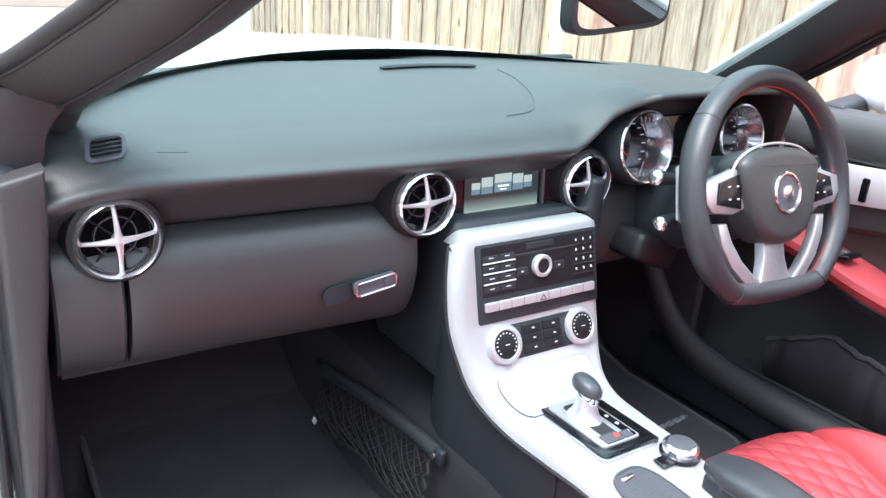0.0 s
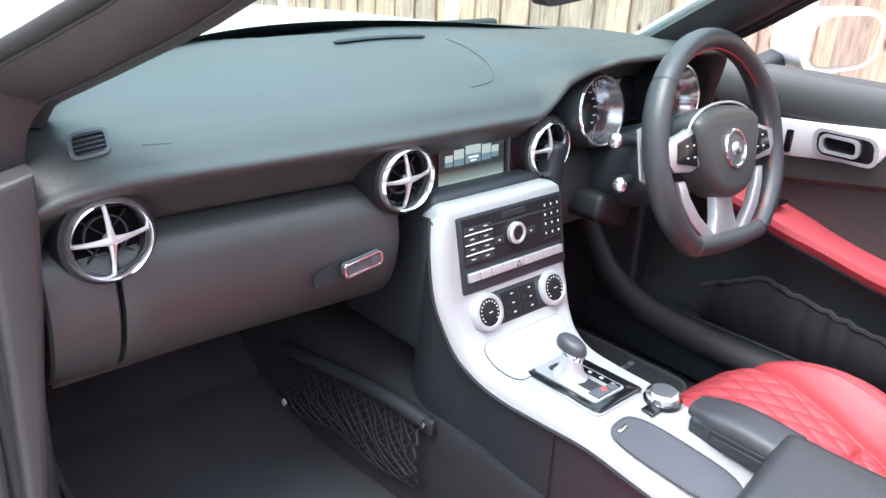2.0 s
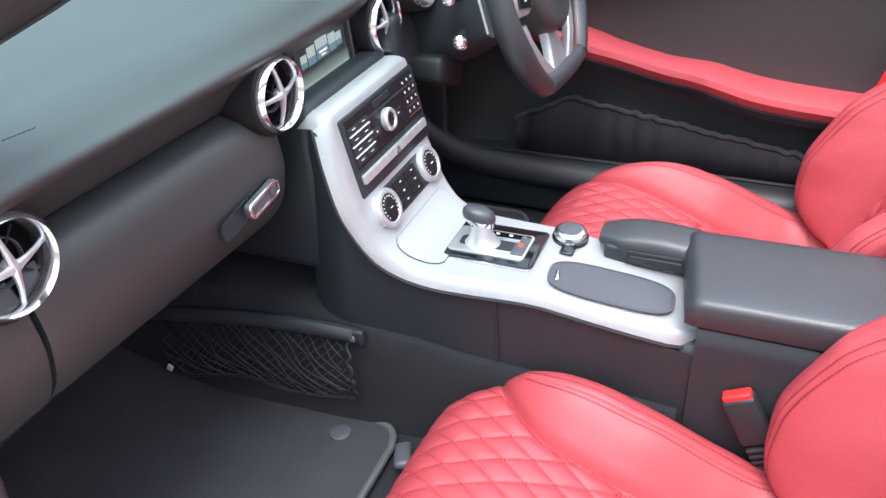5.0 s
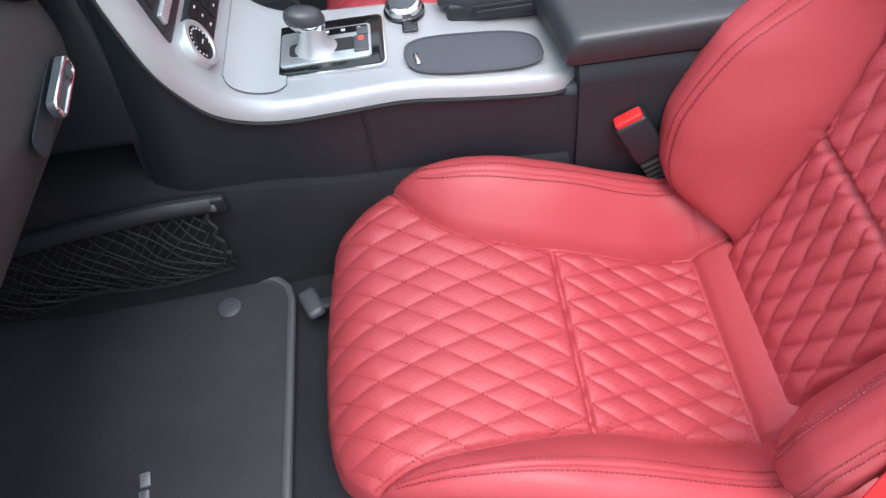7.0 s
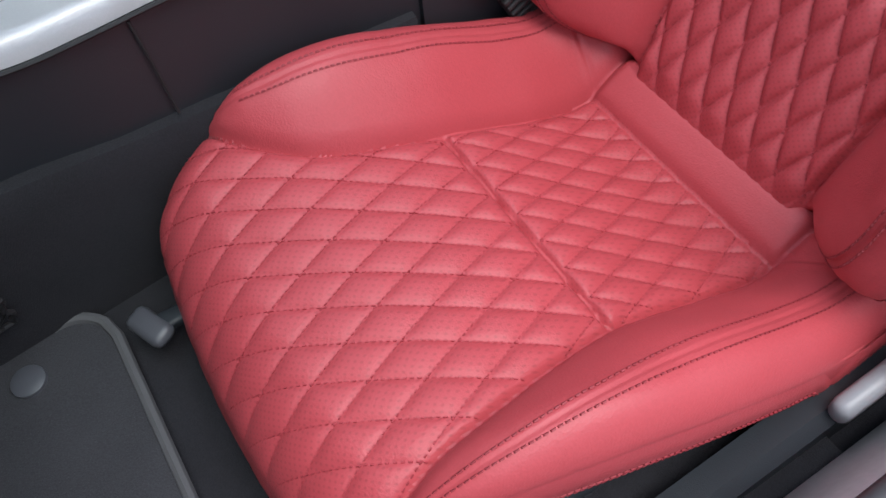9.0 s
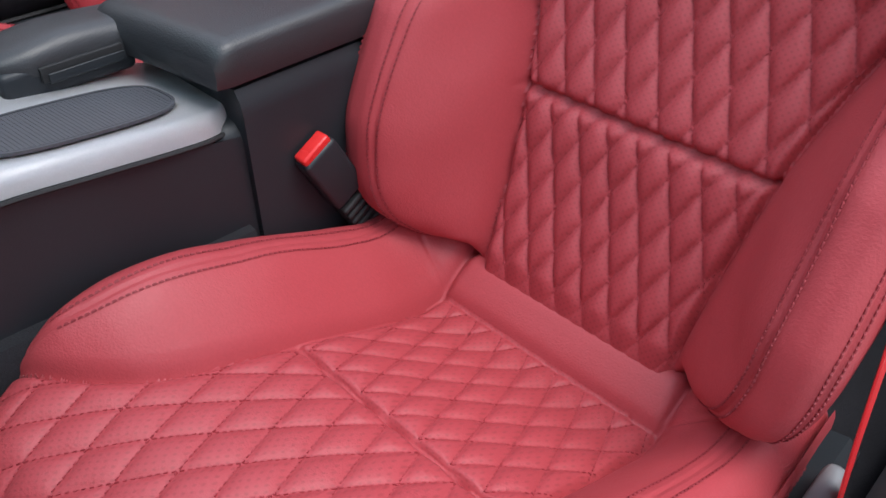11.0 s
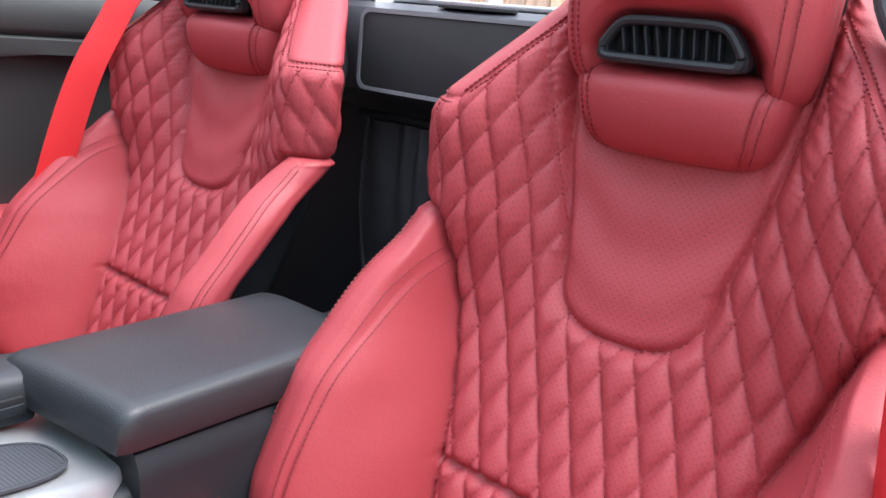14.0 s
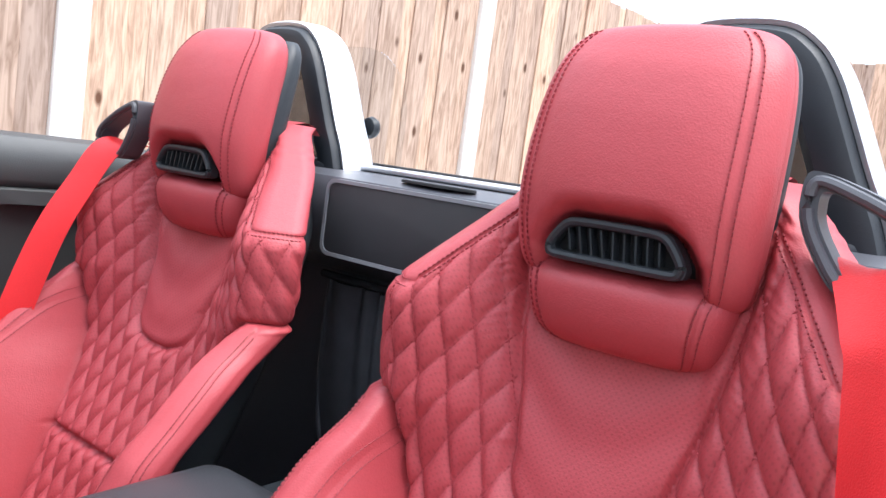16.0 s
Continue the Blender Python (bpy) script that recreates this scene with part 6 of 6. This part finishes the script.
part("shroud", loft([[WM @ Vector((w * math.copysign(abs(math.cos(t)) ** 0.7, math.cos(t)), h0 + h * math.copysign(abs(math.sin(t)) ** 0.7, math.sin(t)), d)) for t in np.linspace(0, 2 * math.pi, 33)[:-1]] for w, h, h0, d in ((0.06, 0.05, -0.005, -0.06), (0.075, 0.06, -0.01, -0.07), (0.085, 0.07, -0.015, -0.13), (0.085, 0.07, -0.02, -0.23))]), PLASTIC, column)
for tip, root in (((0.212, 0.826, 0.872), (0.30, 0.84, 0.855)), ((0.222, 0.814, 0.801), (0.31, 0.84, 0.80))):
    a, b = Vector(root), Vector(tip)
    st = part("stalk", tube([a, a.lerp(b, 0.5), a.lerp(b, 0.8), b], [0.008, 0.0085, 0.0115, 0.0125], 16), PLASTIC, column, "black control stalk")
    d = (b - a).normalized()
    q = d.to_track_quat("Z", "Y").to_matrix().to_4x4()
    part("stalk_cap", turned([(0.0122, 0), (0.0122, 0.004), (0.0095, 0.007), (0.004, 0.008)], Matrix.Translation(b) @ q, 22), CHROME, st, "bright silver end cap")
part("lower_column", box((0.10, 0.14, 0.05), (0.27, 0.915, 0.735), 0.015, (0, 20, 0)), INK, column)

# instruments under the hood
cluster = thing("instrument_cluster", (0.36, 0.92, 0.9), "twin instrument tubes with chrome rims under the dash hood", "instrument cluster")
part("backplate", box((0.36, 0.02, 0.13), (0.37, 0.965, 0.90), 0.01), PLASTIC, cluster)
for x in (0.246, 0.478):
    m = pose(x, 0.885, 0.903, 80, 0, 0)
    tb = part("tube", turned([(0.060, -0.075), (0.061, -0.01), (0.0585, 0.0), (0.055, 0.0)], m, 48, caps=False), PLASTIC, cluster, "black instrument tube")
    bm = bmesh.new()
    prof = [(0.058, 0.001), (0.0565, 0.004), (0.054, 0.003), (0.0525, -0.004)]
    loft([[m @ Vector((r * math.cos(t), r * math.sin(t), h)) for t in np.linspace(0, 2 * math.pi, 49)[:-1]] for r, h in prof], True, False, bm)
    part("bezel", bm, CHROME, tb, "polished chrome inner bezel")
    bm = bmesh.new()
    loft([[m @ Vector((r * math.cos(t), r * math.sin(t), h)) for t in np.linspace(0, 2 * math.pi, 49)[:-1]] for r, h in ((0.0525, -0.004), (0.049, -0.02), (0.044, -0.045))], True, False, bm)
    part("inner_wall", bm, CHROME, tb, "bright inner cone")
    dial = part("dial", turned([(0.0445, -0.044), (0.044, -0.042)], m, 40), GLOSS, tb, "dark dial")
    for k in range(13):
        a = radians(-130 + 260 * k / 12 + 90)
        part("dial_tick", box((0.0075, 0.0016, 0.0008), m @ Vector((0.037 * math.cos(a), 0.037 * math.sin(a), -0.0412)), 0, (80, 0, 0)), WHITEINK, dial, smooth=False)
    part("needle", box((0.03, 0.0025, 0.002), m @ Vector((-0.012, -0.008, -0.039)), 0.0005, (80, 35, 0)), REDSTITCH, dial)
part("centre_screen", box((0.10, 0.006, 0.075), (0.36, 0.938, 0.90), 0.003, (-10, 0, 0)), GLOSS, cluster)

# ---- driver's door ----
door = thing("door", (0.72, 0.45, 0.4), "closed black door lining with silver handle panel and red armrest", "car door", "", "structure")


def crease2(y):
    return 0.733 + 0.145 * (0.77 - y)


ys = np.linspace(1.06, -0.12, 40)
rows = []
for y in ys:
    c2 = crease2(y)
    bend = 0.06 * max(0, y - 0.85) + 0.05 * max(0, 0.1 - y)
    rows.append([Vector((x - bend, y, z)) for x, z in ((0.80, 0.90), (0.79, 0.938), (0.752, 0.945), (0.722, 0.938), (0.708, 0.92), (0.702, 0.895), (0.700, 0.870), (0.703, 0.862), (0.708, 0.858), (0.702, 0.853), (0.700, 0.83), (0.701, 0.5 * (0.83 + c2)), (0.703, c2 + 0.012), (0.712, c2 + 0.004), (0.722, c2), (0.724, c2 - 0.06), (0.724, 0.60), (0.724, 0.50), (0.712, 0.42), (0.70, 0.385), (0.80, 0.38))])
part("lining", loft(rows), DASH, door, "black door lining")
panel = [(0.862, 0.856), (0.80, 0.8565), (0.70, 0.864), (0.578, 0.877), (0.585, 0.845), (0.602, 0.815), (0.64, 0.803), (0.72, 0.795), (0.80, 0.785), (0.862, 0.78)]
DM = Matrix(((0, 0, -1, 0.7005), (1, 0, 0, 0), (0, 1, 0, 0), (0, 0, 0, 1)))
hp = part("handle_panel", slab(panel[::-1], 0.006, DM, 0.002), SILVER, door, "satin silver handle panel")
rec = [(a + 0.663 + 0.12 * b, b + 0.829) for a, b in rounded(0.118, 0.054, 0.018)]
rec_i = [((a - 0.663) * 0.88 + 0.663, (b - 0.829) * 0.8 + 0.829) for a, b in rec]
part("handle_ring", frame_ring(rec, rec_i, 0.006, DM @ pose(0, 0, 0.005)), ALU, hp, "chrome handle surround")
part("handle_recess", slab(rec_i, 0.002, DM @ pose(0, 0, 0.005)), GLOSS, hp)
lev = [(a + 0.672 + 0.12 * b, b + 0.83) for a, b in rounded(0.072, 0.034, 0.012)]
lev_i = [((a - 0.672) * 0.84 + 0.672, (b - 0.83) * 0.72 + 0.83) for a, b in lev]
part("handle_lever", frame_ring(lev, lev_i, 0.010, DM @ pose(0, 0, 0.006)), ALU, hp, "chrome door lever")
part("lock_switch", slab([(a + 0.768, b + 0.818) for a, b in rounded(0.014, 0.044, 0.004)], 0.004, DM @ pose(0, 0, 0.005), 0.001), GLOSS, hp)
path = spline([(0.665, 0.93, 0.715), (0.655, 0.84, 0.705), (0.647, 0.76, 0.688), (0.650, 0.70, 0.672), (0.668, 0.645, 0.654), (0.668, 0.56, 0.634), (0.658, 0.50, 0.628), (0.645, 0.46, 0.624), (0.640, 0.36, 0.602), (0.643, 0.2, 0.588), (0.655, 0.05, 0.585), (0.69, -0.03, 0.585)], 50)
rings = []
for i, p in enumerate(path):
    w = 0.70 - p.x + 0.026
    rings.append([Vector((x, p.y, p.z + dz)) for x, dz in ((0.728, -0.035), (p.x + 0.008, -0.038), (p.x - 0.012, -0.03), (p.x - 0.02, -0.014), (p.x - 0.016, -0.003), (p.x, 0.004), (p.x + 0.5 * w, 0.003), (0.728, 0.0))])
ar = part("door_armrest", loft(rings), RED, door, "red leather door armrest")
part("armrest_base", loft([[v + Vector((0.012, 0, -0.022)) for v in r] for r in rings]), PLASTIC, door)
sw = part("window_switch", box((0.045, 0.075, 0.008), (0.665, 0.775, 0.697), 0.003, (-13, 0, 0)), GLOSS, door, "black window switch plate")
for k in range(2):
    part("rocker", box((0.014, 0.026, 0.008), (0.655 + 0.02 * k, 0.77, 0.702), 0.003, (-16, 0, 0)), SATIN, sw)

part("lock_pin", turned([(0.007, 0), (0.007, 0.002), (0.0042, 0.003), (0.0045, 0.014), (0.002, 0.016)], pose(0.752, 0.16, 0.9445), 16), PLASTIC, door, "black lock pin")

# gathered elastic pocket along the door
pocket = thing("door_pocket", (0.68, 0.45, 0.42), "black elastic door pocket with a gathered top edge", "door pocket")


def pocket_at(a, b):
    y = 0.86 - 0.80 * a
    zt = 0.545 - 0.155 * (0.74 - y) if y < 0.74 else 0.545 - 0.5 * (y - 0.74)
    gather = math.sin(y * 95 + 3 * math.sin(y * 21)) * 0.004 * (1 - 0.75 * b)
    x = 0.652 + gather - 0.012 * math.sin(b * 3) + 0.02 * b
    return Vector((x, y, zt - b * (zt - 0.405)))


part("cloth", sheet(pocket_at, 160, 9, 0.004), CLOTH, pocket)
part("elastic_edge", tube([pocket_at(t, 0) + Vector((0, 0, 0.003 + 0.002 * math.sin(t * 160))) for t in np.linspace(0, 1, 120)], 0.0065, 8), CLOTH, pocket, "gathered elastic edge")
part("sill_cover", loft([[(x, y, z) for x, z in ((0.60, 0.30), (0.605, 0.385), (0.62, 0.402), (0.68, 0.404), (0.71, 0.40), (0.72, 0.3))] for y in (1.12, 0.8, 0.4, 0.0, -0.15)]), PLASTIC, body, "black sill cover")
part("sill_roll", tube(spline([(0.625, 1.22, 0.66), (0.622, 1.15, 0.54), (0.618, 1.06, 0.44), (0.612, 0.94, 0.395), (0.61, 0.7, 0.383), (0.61, 0.3, 0.38), (0.61, -0.1, 0.38)], 36), 0.03, 12), TRIMGREY, body)
part("sill_rib", tube([(0.655, 1.1, 0.405), (0.655, 0.5, 0.407), (0.655, -0.1, 0.407)], 0.004, 6), RUBBER, body)

# door mirror
dmir = thing("door_mirror", (0.93, 0.85, 0.92), "white door mirror housing with dark surround", "door mirror")
MM = pose(0.955, 0.84, 0.985, 0, 0, -8)
rings = []
for t, k in ((0.0, 0.98), (0.01, 1.02), (0.04, 1.0), (0.08, 0.86), (0.11, 0.62), (0.13, 0.3)):
    rings.append([MM @ Vector((0.15 * k * math.copysign(abs(math.cos(a)) ** 0.6, math.cos(a)), t - 0.03, 0.066 * k * math.copysign(abs(math.sin(a)) ** 0.6, math.sin(a)))) for a in np.linspace(0, 2 * math.pi, 41)[:-1]])
part("shell", loft(rings), WHITEPAINT, dmir, "white painted housing")
face = [(0.125 * math.copysign(abs(math.cos(a)) ** 0.6, math.cos(a)), 0.052 * math.copysign(abs(math.sin(a)) ** 0.6, math.sin(a))) for a in np.linspace(0, 2 * math.pi, 41)[:-1]]
part("mirror_glass", slab(face, 0.003, MM @ pose(0.004, -0.030, 0, 90, 0, 0)), MIRROR, dmir, "mirror glass")
part("foot", box((0.16, 0.05, 0.03), (0.82, 0.89, 0.945), 0.01, (0, -8, 0)), PLASTIC, dmir)

# inside mirror
imir = thing("rear_view_mirror", (0.10, 0.84, 1.13), "black rear-view mirror on the windscreen", "mirror")
IM = pose(0.128, 0.86, 1.122, 0, -3, 14)
rings = []
for t, k in ((0.0, 0.97), (0.004, 1.0), (0.02, 0.98), (0.032, 0.8), (0.036, 0.5)):
    rings.append([IM @ Vector((0.128 * k * math.copysign(abs(math.cos(a)) ** 0.36, math.cos(a)), t - 0.004, 0.043 * k * math.copysign(abs(math.sin(a)) ** 0.4, math.sin(a)))) for a in np.linspace(0, 2 * math.pi, 41)[:-1]])
part("housing", loft(rings), PLASTIC, imir)
face = [(0.117 * math.copysign(abs(math.cos(a)) ** 0.36, math.cos(a)), 0.034 * math.copysign(abs(math.sin(a)) ** 0.4, math.sin(a))) for a in np.linspace(0, 2 * math.pi, 41)[:-1]]
part("mirror_glass", slab(face, 0.002, IM @ pose(0, -0.0035, 0, 90, 0, 0)), MIRROR, imir, "mirror glass")
part("stem", tube([IM @ Vector((-0.06, 0.03, 0.0)), (0.03, 0.92, 1.17), (0.0, 0.96, 1.20)], 0.012, 10), PLASTIC, imir)

# ---- behind the seats ----
rear = thing("rear_bulkhead", (0, -0.15, 0.24), "black rear bulkhead with speaker panel and net pocket", "bulkhead", "", "structure")
rows = []
for x in np.linspace(-0.66, 0.66, 41):
    dip = 0.0
    rows.append([Vector((x, y, z + dip)) for y, z in ((-0.32, 0.90), (-0.32, 0.958), (-0.2, 0.962), (-0.12, 0.958), (-0.095, 0.950), (-0.085, 0.935), (-0.083, 0.90), (-0.088, 0.86), (-0.10, 0.84), (-0.14, 0.828), (-0.16, 0.81), (-0.17, 0.70), (-0.20, 0.5), (-0.22, 0.24), (-0.32, 0.24))])
part("shelf", loft(rows), SATIN, rear, "dark grey moulded rear shelf")
SP = pose(0.0, -0.0815, 0.8955, 90, 0, 180)
part("speaker_frame", frame_ring(rounded(0.352, 0.106, 0.016), rounded(0.342, 0.096, 0.013), 0.006, SP), GREYP, rear, "light grey beading")
part("speaker_mesh", slab(rounded(0.342, 0.096, 0.013), 0.005, SP, 0.002), MESHCLOTH, rear, "fine black speaker mesh")
part("vent_slot", slab([(0.062 * math.cos(a), 0.012 * math.sin(a)) for a in np.linspace(0, 2 * math.pi, 33)[:-1]], 0.004, pose(0.01, -0.112, 0.957, 0, 0, 0), 0.001), RUBBER, rear)
part("net_pocket", sheet(lambda a, b: Vector((-0.22 + 0.44 * a, -0.145 - 0.03 * b + 0.006 * math.sin(a * 70 + 2 * math.sin(a * 17)) * (1 - b) ** 1.5 + 0.012 * math.sin(b * 3), 0.795 - 0.27 * b)), 120, 12, 0.003), POCKET, rear, "gathered black net pocket")
part("pocket_beading", tube(spline([(-0.22, -0.148, 0.80), (-0.225, -0.15, 0.70), (-0.22, -0.16, 0.56), (-0.19, -0.172, 0.515), (0, -0.175, 0.51), (0.19, -0.172, 0.515), (0.22, -0.16, 0.56), (0.225, -0.15, 0.70), (0.22, -0.148, 0.80)], 60), 0.004, 8), SATIN, rear)
part("pocket_lip", tube([(-0.23, -0.14, 0.803), (0.23, -0.14, 0.803)], 0.006, 8), CLOTH, rear)
part("roof_cover_edge", box((1.24, 0.015, 0.012), (0, -0.30, 0.968), 0.004), RUBBER, rear)
part("deck_strip", box((1.2, 0.12, 0.008), (0, -0.235, 0.966), 0.003), MATTSILVER, rear, "silver deck strip")

for s in (-1, 1):
    hx = 0.388 if s > 0 else -0.335
    hoop = thing("roll_hoop", (hx, -0.17, 0.95), "roll-over hoop with black padding and silver outer skin", "roll hoop", "roll hoops")
    half = ((0.176, 0.945), (0.16, 0.99), (0.14, 1.03), (0.118, 1.08), (0.098, 1.122), (0.075, 1.152), (0.038, 1.172))
    prof = [Vector((hx + x, -0.165, z)) for x, z in [(-a, b) for a, b in half] + [(a, b) for a, b in half[::-1]]]
    path = spline(prof, 60)
    ringsb, ringss = [], []
    for i, p in enumerate(path):
        d = (path[min(i + 1, 59)] - path[max(i - 1, 0)]).normalized()
        out = Vector((-d.z, 0, d.x)).normalized()
        f = Vector((0, 1, 0))
        ringsb.append([p + out * a + f * b for a, b in ((-0.006, 0.022), (-0.012, 0.031), (-0.024, 0.034), (-0.044, 0.03), (-0.054, 0.015), (-0.054, -0.03), (-0.004, -0.03))])
        ringss.append([p + out * a + f * b for a, b in ((-0.005, 0.02), (0.0, 0.022), (0.004, 0.014), (0.006, -0.02), (0.002, -0.04), (-0.006, -0.04), (-0.006, -0.02))])
    part("padding", loft(ringsb), PLASTIC, hoop, "black padded hoop")
    part("outer_skin", loft(ringss), MATTSILVER, hoop, "silver outer skin")
    inner = [(p.x - hx, p.z - 0.95) for p in path]
    part("mesh_screen", slab([(a * 0.80, b * 0.84 if b > 0 else 0) for a, b in inner], 0.002, pose(hx, -0.19, 0.952, 90, 0, 0)), NET, hoop, "fine black mesh screen")
    part("hoop_foot", box((0.30, 0.10, 0.03), (hx, -0.18, 0.955), 0.012), PLASTIC, hoop)
    plex = thing("wind_deflector", (hx, -0.27, 0.96), "clear acrylic wind deflector flap behind the hoop", "wind deflector", "wind deflectors")
    pl = part("panel", slab([(a - 0.03 * s, b) for a, b in rounded(0.28, 0.34, 0.11, 10)], 0.005, pose(hx, -0.262, 0.99, 90, 0, 0)), PLEXI, plex, "clear acrylic panel")
    pl.visible_shadow = False
    part("pivot", turned([(0.016, 0), (0.018, 0.006), (0.015, 0.014), (0.008, 0.018)], pose(hx - 0.105 * s, -0.262, 1.03, 90, 0, 180), 24), PLASTIC, plex, "black pivot knob")

# belts
for s in (-1, 1):
    belt = thing("seat_belt", (0.53 * s, 0.1, 0.7), "bright red seat belt hanging beside the seat", "seat belt", "seat belts")
    path = spline([(0.512 * s, 0.005, 0.952), (0.518 * s, 0.035, 0.954), (0.525 * s, 0.06, 0.938), (0.533 * s, 0.085, 0.89), (0.546 * s, 0.125, 0.80), (0.562 * s, 0.17, 0.64), (0.585 * s, 0.21, 0.45), (0.60 * s, 0.22, 0.33)], 40)
    if s < 0:  # lies over the seat's shoulder
        for p in path:
            k = min(max((0.95 - p.z) / 0.04, 0), 1)
            p.x, p.y = p.x - 0.014 * k, p.y + 0.03 * k
    rows = []
    for i, p in enumerate(path):
        d = (path[min(i + 1, 39)] - path[max(i - 1, 0)]).normalized()
        turn = min(max((0.9 - p.z) / 0.35, 0), 1)
        across = Vector(((0.82 - 0.72 * turn) * s, 0.57 + 0.43 * turn, 0.0))
        across = (across - d * across.dot(d)).normalized()
        nrm = across.cross(d).normalized()
        w = 0.0235
        rows.append([p + across * w * a + nrm * (0.0007 * b + 0.0015 * math.sin(a * 2 + i * 0.15)) for a, b in ((-1, -1), (-0.5, -1), (0, -1), (0.5, -1), (1, -1), (1, 1), (0.5, 1), (0, 1), (-0.5, 1), (-1, 1))])
    part("webbing", loft(rows), BELT, belt, "bright red woven webbing")
    outer = chaikin([(s * a, b) for a, b in ((0.466, 1.019), (0.48, 1.02), (0.525, 1.004), (0.572, 0.978), (0.582, 0.955), (0.568, 0.936), (0.51, 0.928), (0.494, 0.936), (0.466, 0.98))], 2)
    inner = chaikin([(s * a, b) for a, b in ((0.479, 1.004), (0.486, 1.006), (0.525, 0.99), (0.562, 0.968), (0.567, 0.955), (0.556, 0.947), (0.513, 0.941), (0.504, 0.945), (0.48, 0.982))], 2)
    guide = part("belt_guide", frame_ring(outer, inner, 0.028, pose(0, 0.045, 0, 90, 0, 0)), SATIN, belt, "dark grey belt guide loop")
    part("guide_rim", tube([Vector((a * 1.0, 0.046, b)) for a, b in [((p[0] + q[0]) / 2, (p[1] + q[1]) / 2) for p, q in zip(outer, inner)]], 0.0045, 8, closed=True), SATIN, guide)
    part("guide_arm", box((0.04, 0.03, 0.06), (0.485 * s, -0.02, 0.925), 0.008, (0, 25 * s, 0)), PLASTIC, belt)
    if s < 0:
        part("belt_tongue", box((0.022, 0.009, 0.034), (-0.567, 0.15, 0.728), 0.003, (-25, 0, -30)), PLASTIC, belt, "black tongue")
for s in (-1, 1):
    bk = thing("belt_buckle", (0.1 * s, 0.29, 0.4), "black seat belt buckle with a red release button", "belt buckle", "belt buckles")
    BM_ = pose(0.100 * s, 0.312, 0.462, -28, 0, 0)
    part("case", box((0.022, 0.042, 0.075), BM_ @ Vector((0, 0, 0)), 0.005, (-28, 0, 0)), PLASTIC, bk)
    part("release_button", box((0.017, 0.036, 0.012), BM_ @ Vector((0, 0, 0.038)), 0.003, (-28, 0, 0)), BUCKLERED, bk, "red release button")
    for k in range(9):
        part("bellows_rib", box((0.024, 0.038, 0.007), BM_ @ Vector((0, 0, -0.045 - 0.010 * k)), 0.003, (-28, 0, 0)), RUBBER, bk)

# seat controls
for s in (-1, 1):
    lv = thing("seat_lever", (-0.2 * s, 0.75, 0.3), "small dark grey lever under the seat front", "seat lever", "seat levers")
    x = SEAT_X * s * 1.0
    part("paddle", box((0.05, 0.026, 0.016), (-0.187 if s > 0 else 0.46, 0.765, 0.318), 0.008, (-8, 4, 22)), SATIN, lv)
    part("stem", box((0.02, 0.09, 0.012), (-0.19 if s > 0 else 0.465, 0.72, 0.318), 0.004), PLASTIC, lv)
    vl = thing("seat_valance", (0.58 * s, 0.4, 0.28), "black side trim of the seat base with a grey lever", "seat trim", "seat trims")
    part("trim", loft([[Vector((s * x_, y, z)) for x_, z in ((0.565, 0.30 + dz), (0.588, 0.305 + dz), (0.60, 0.295 + dz), (0.602, 0.255), (0.565, 0.25))] for y, dz in ((0.66, -0.02), (0.6, 0.0), (0.45, 0.012), (0.3, 0.02), (0.15, 0.03))]), PLASTIC, vl)
    part("lever", box((0.02, 0.12, 0.03), (0.596 * s, 0.262, 0.338), 0.009, (-8, 0, 0)), GREYP, vl, "grey recline lever")
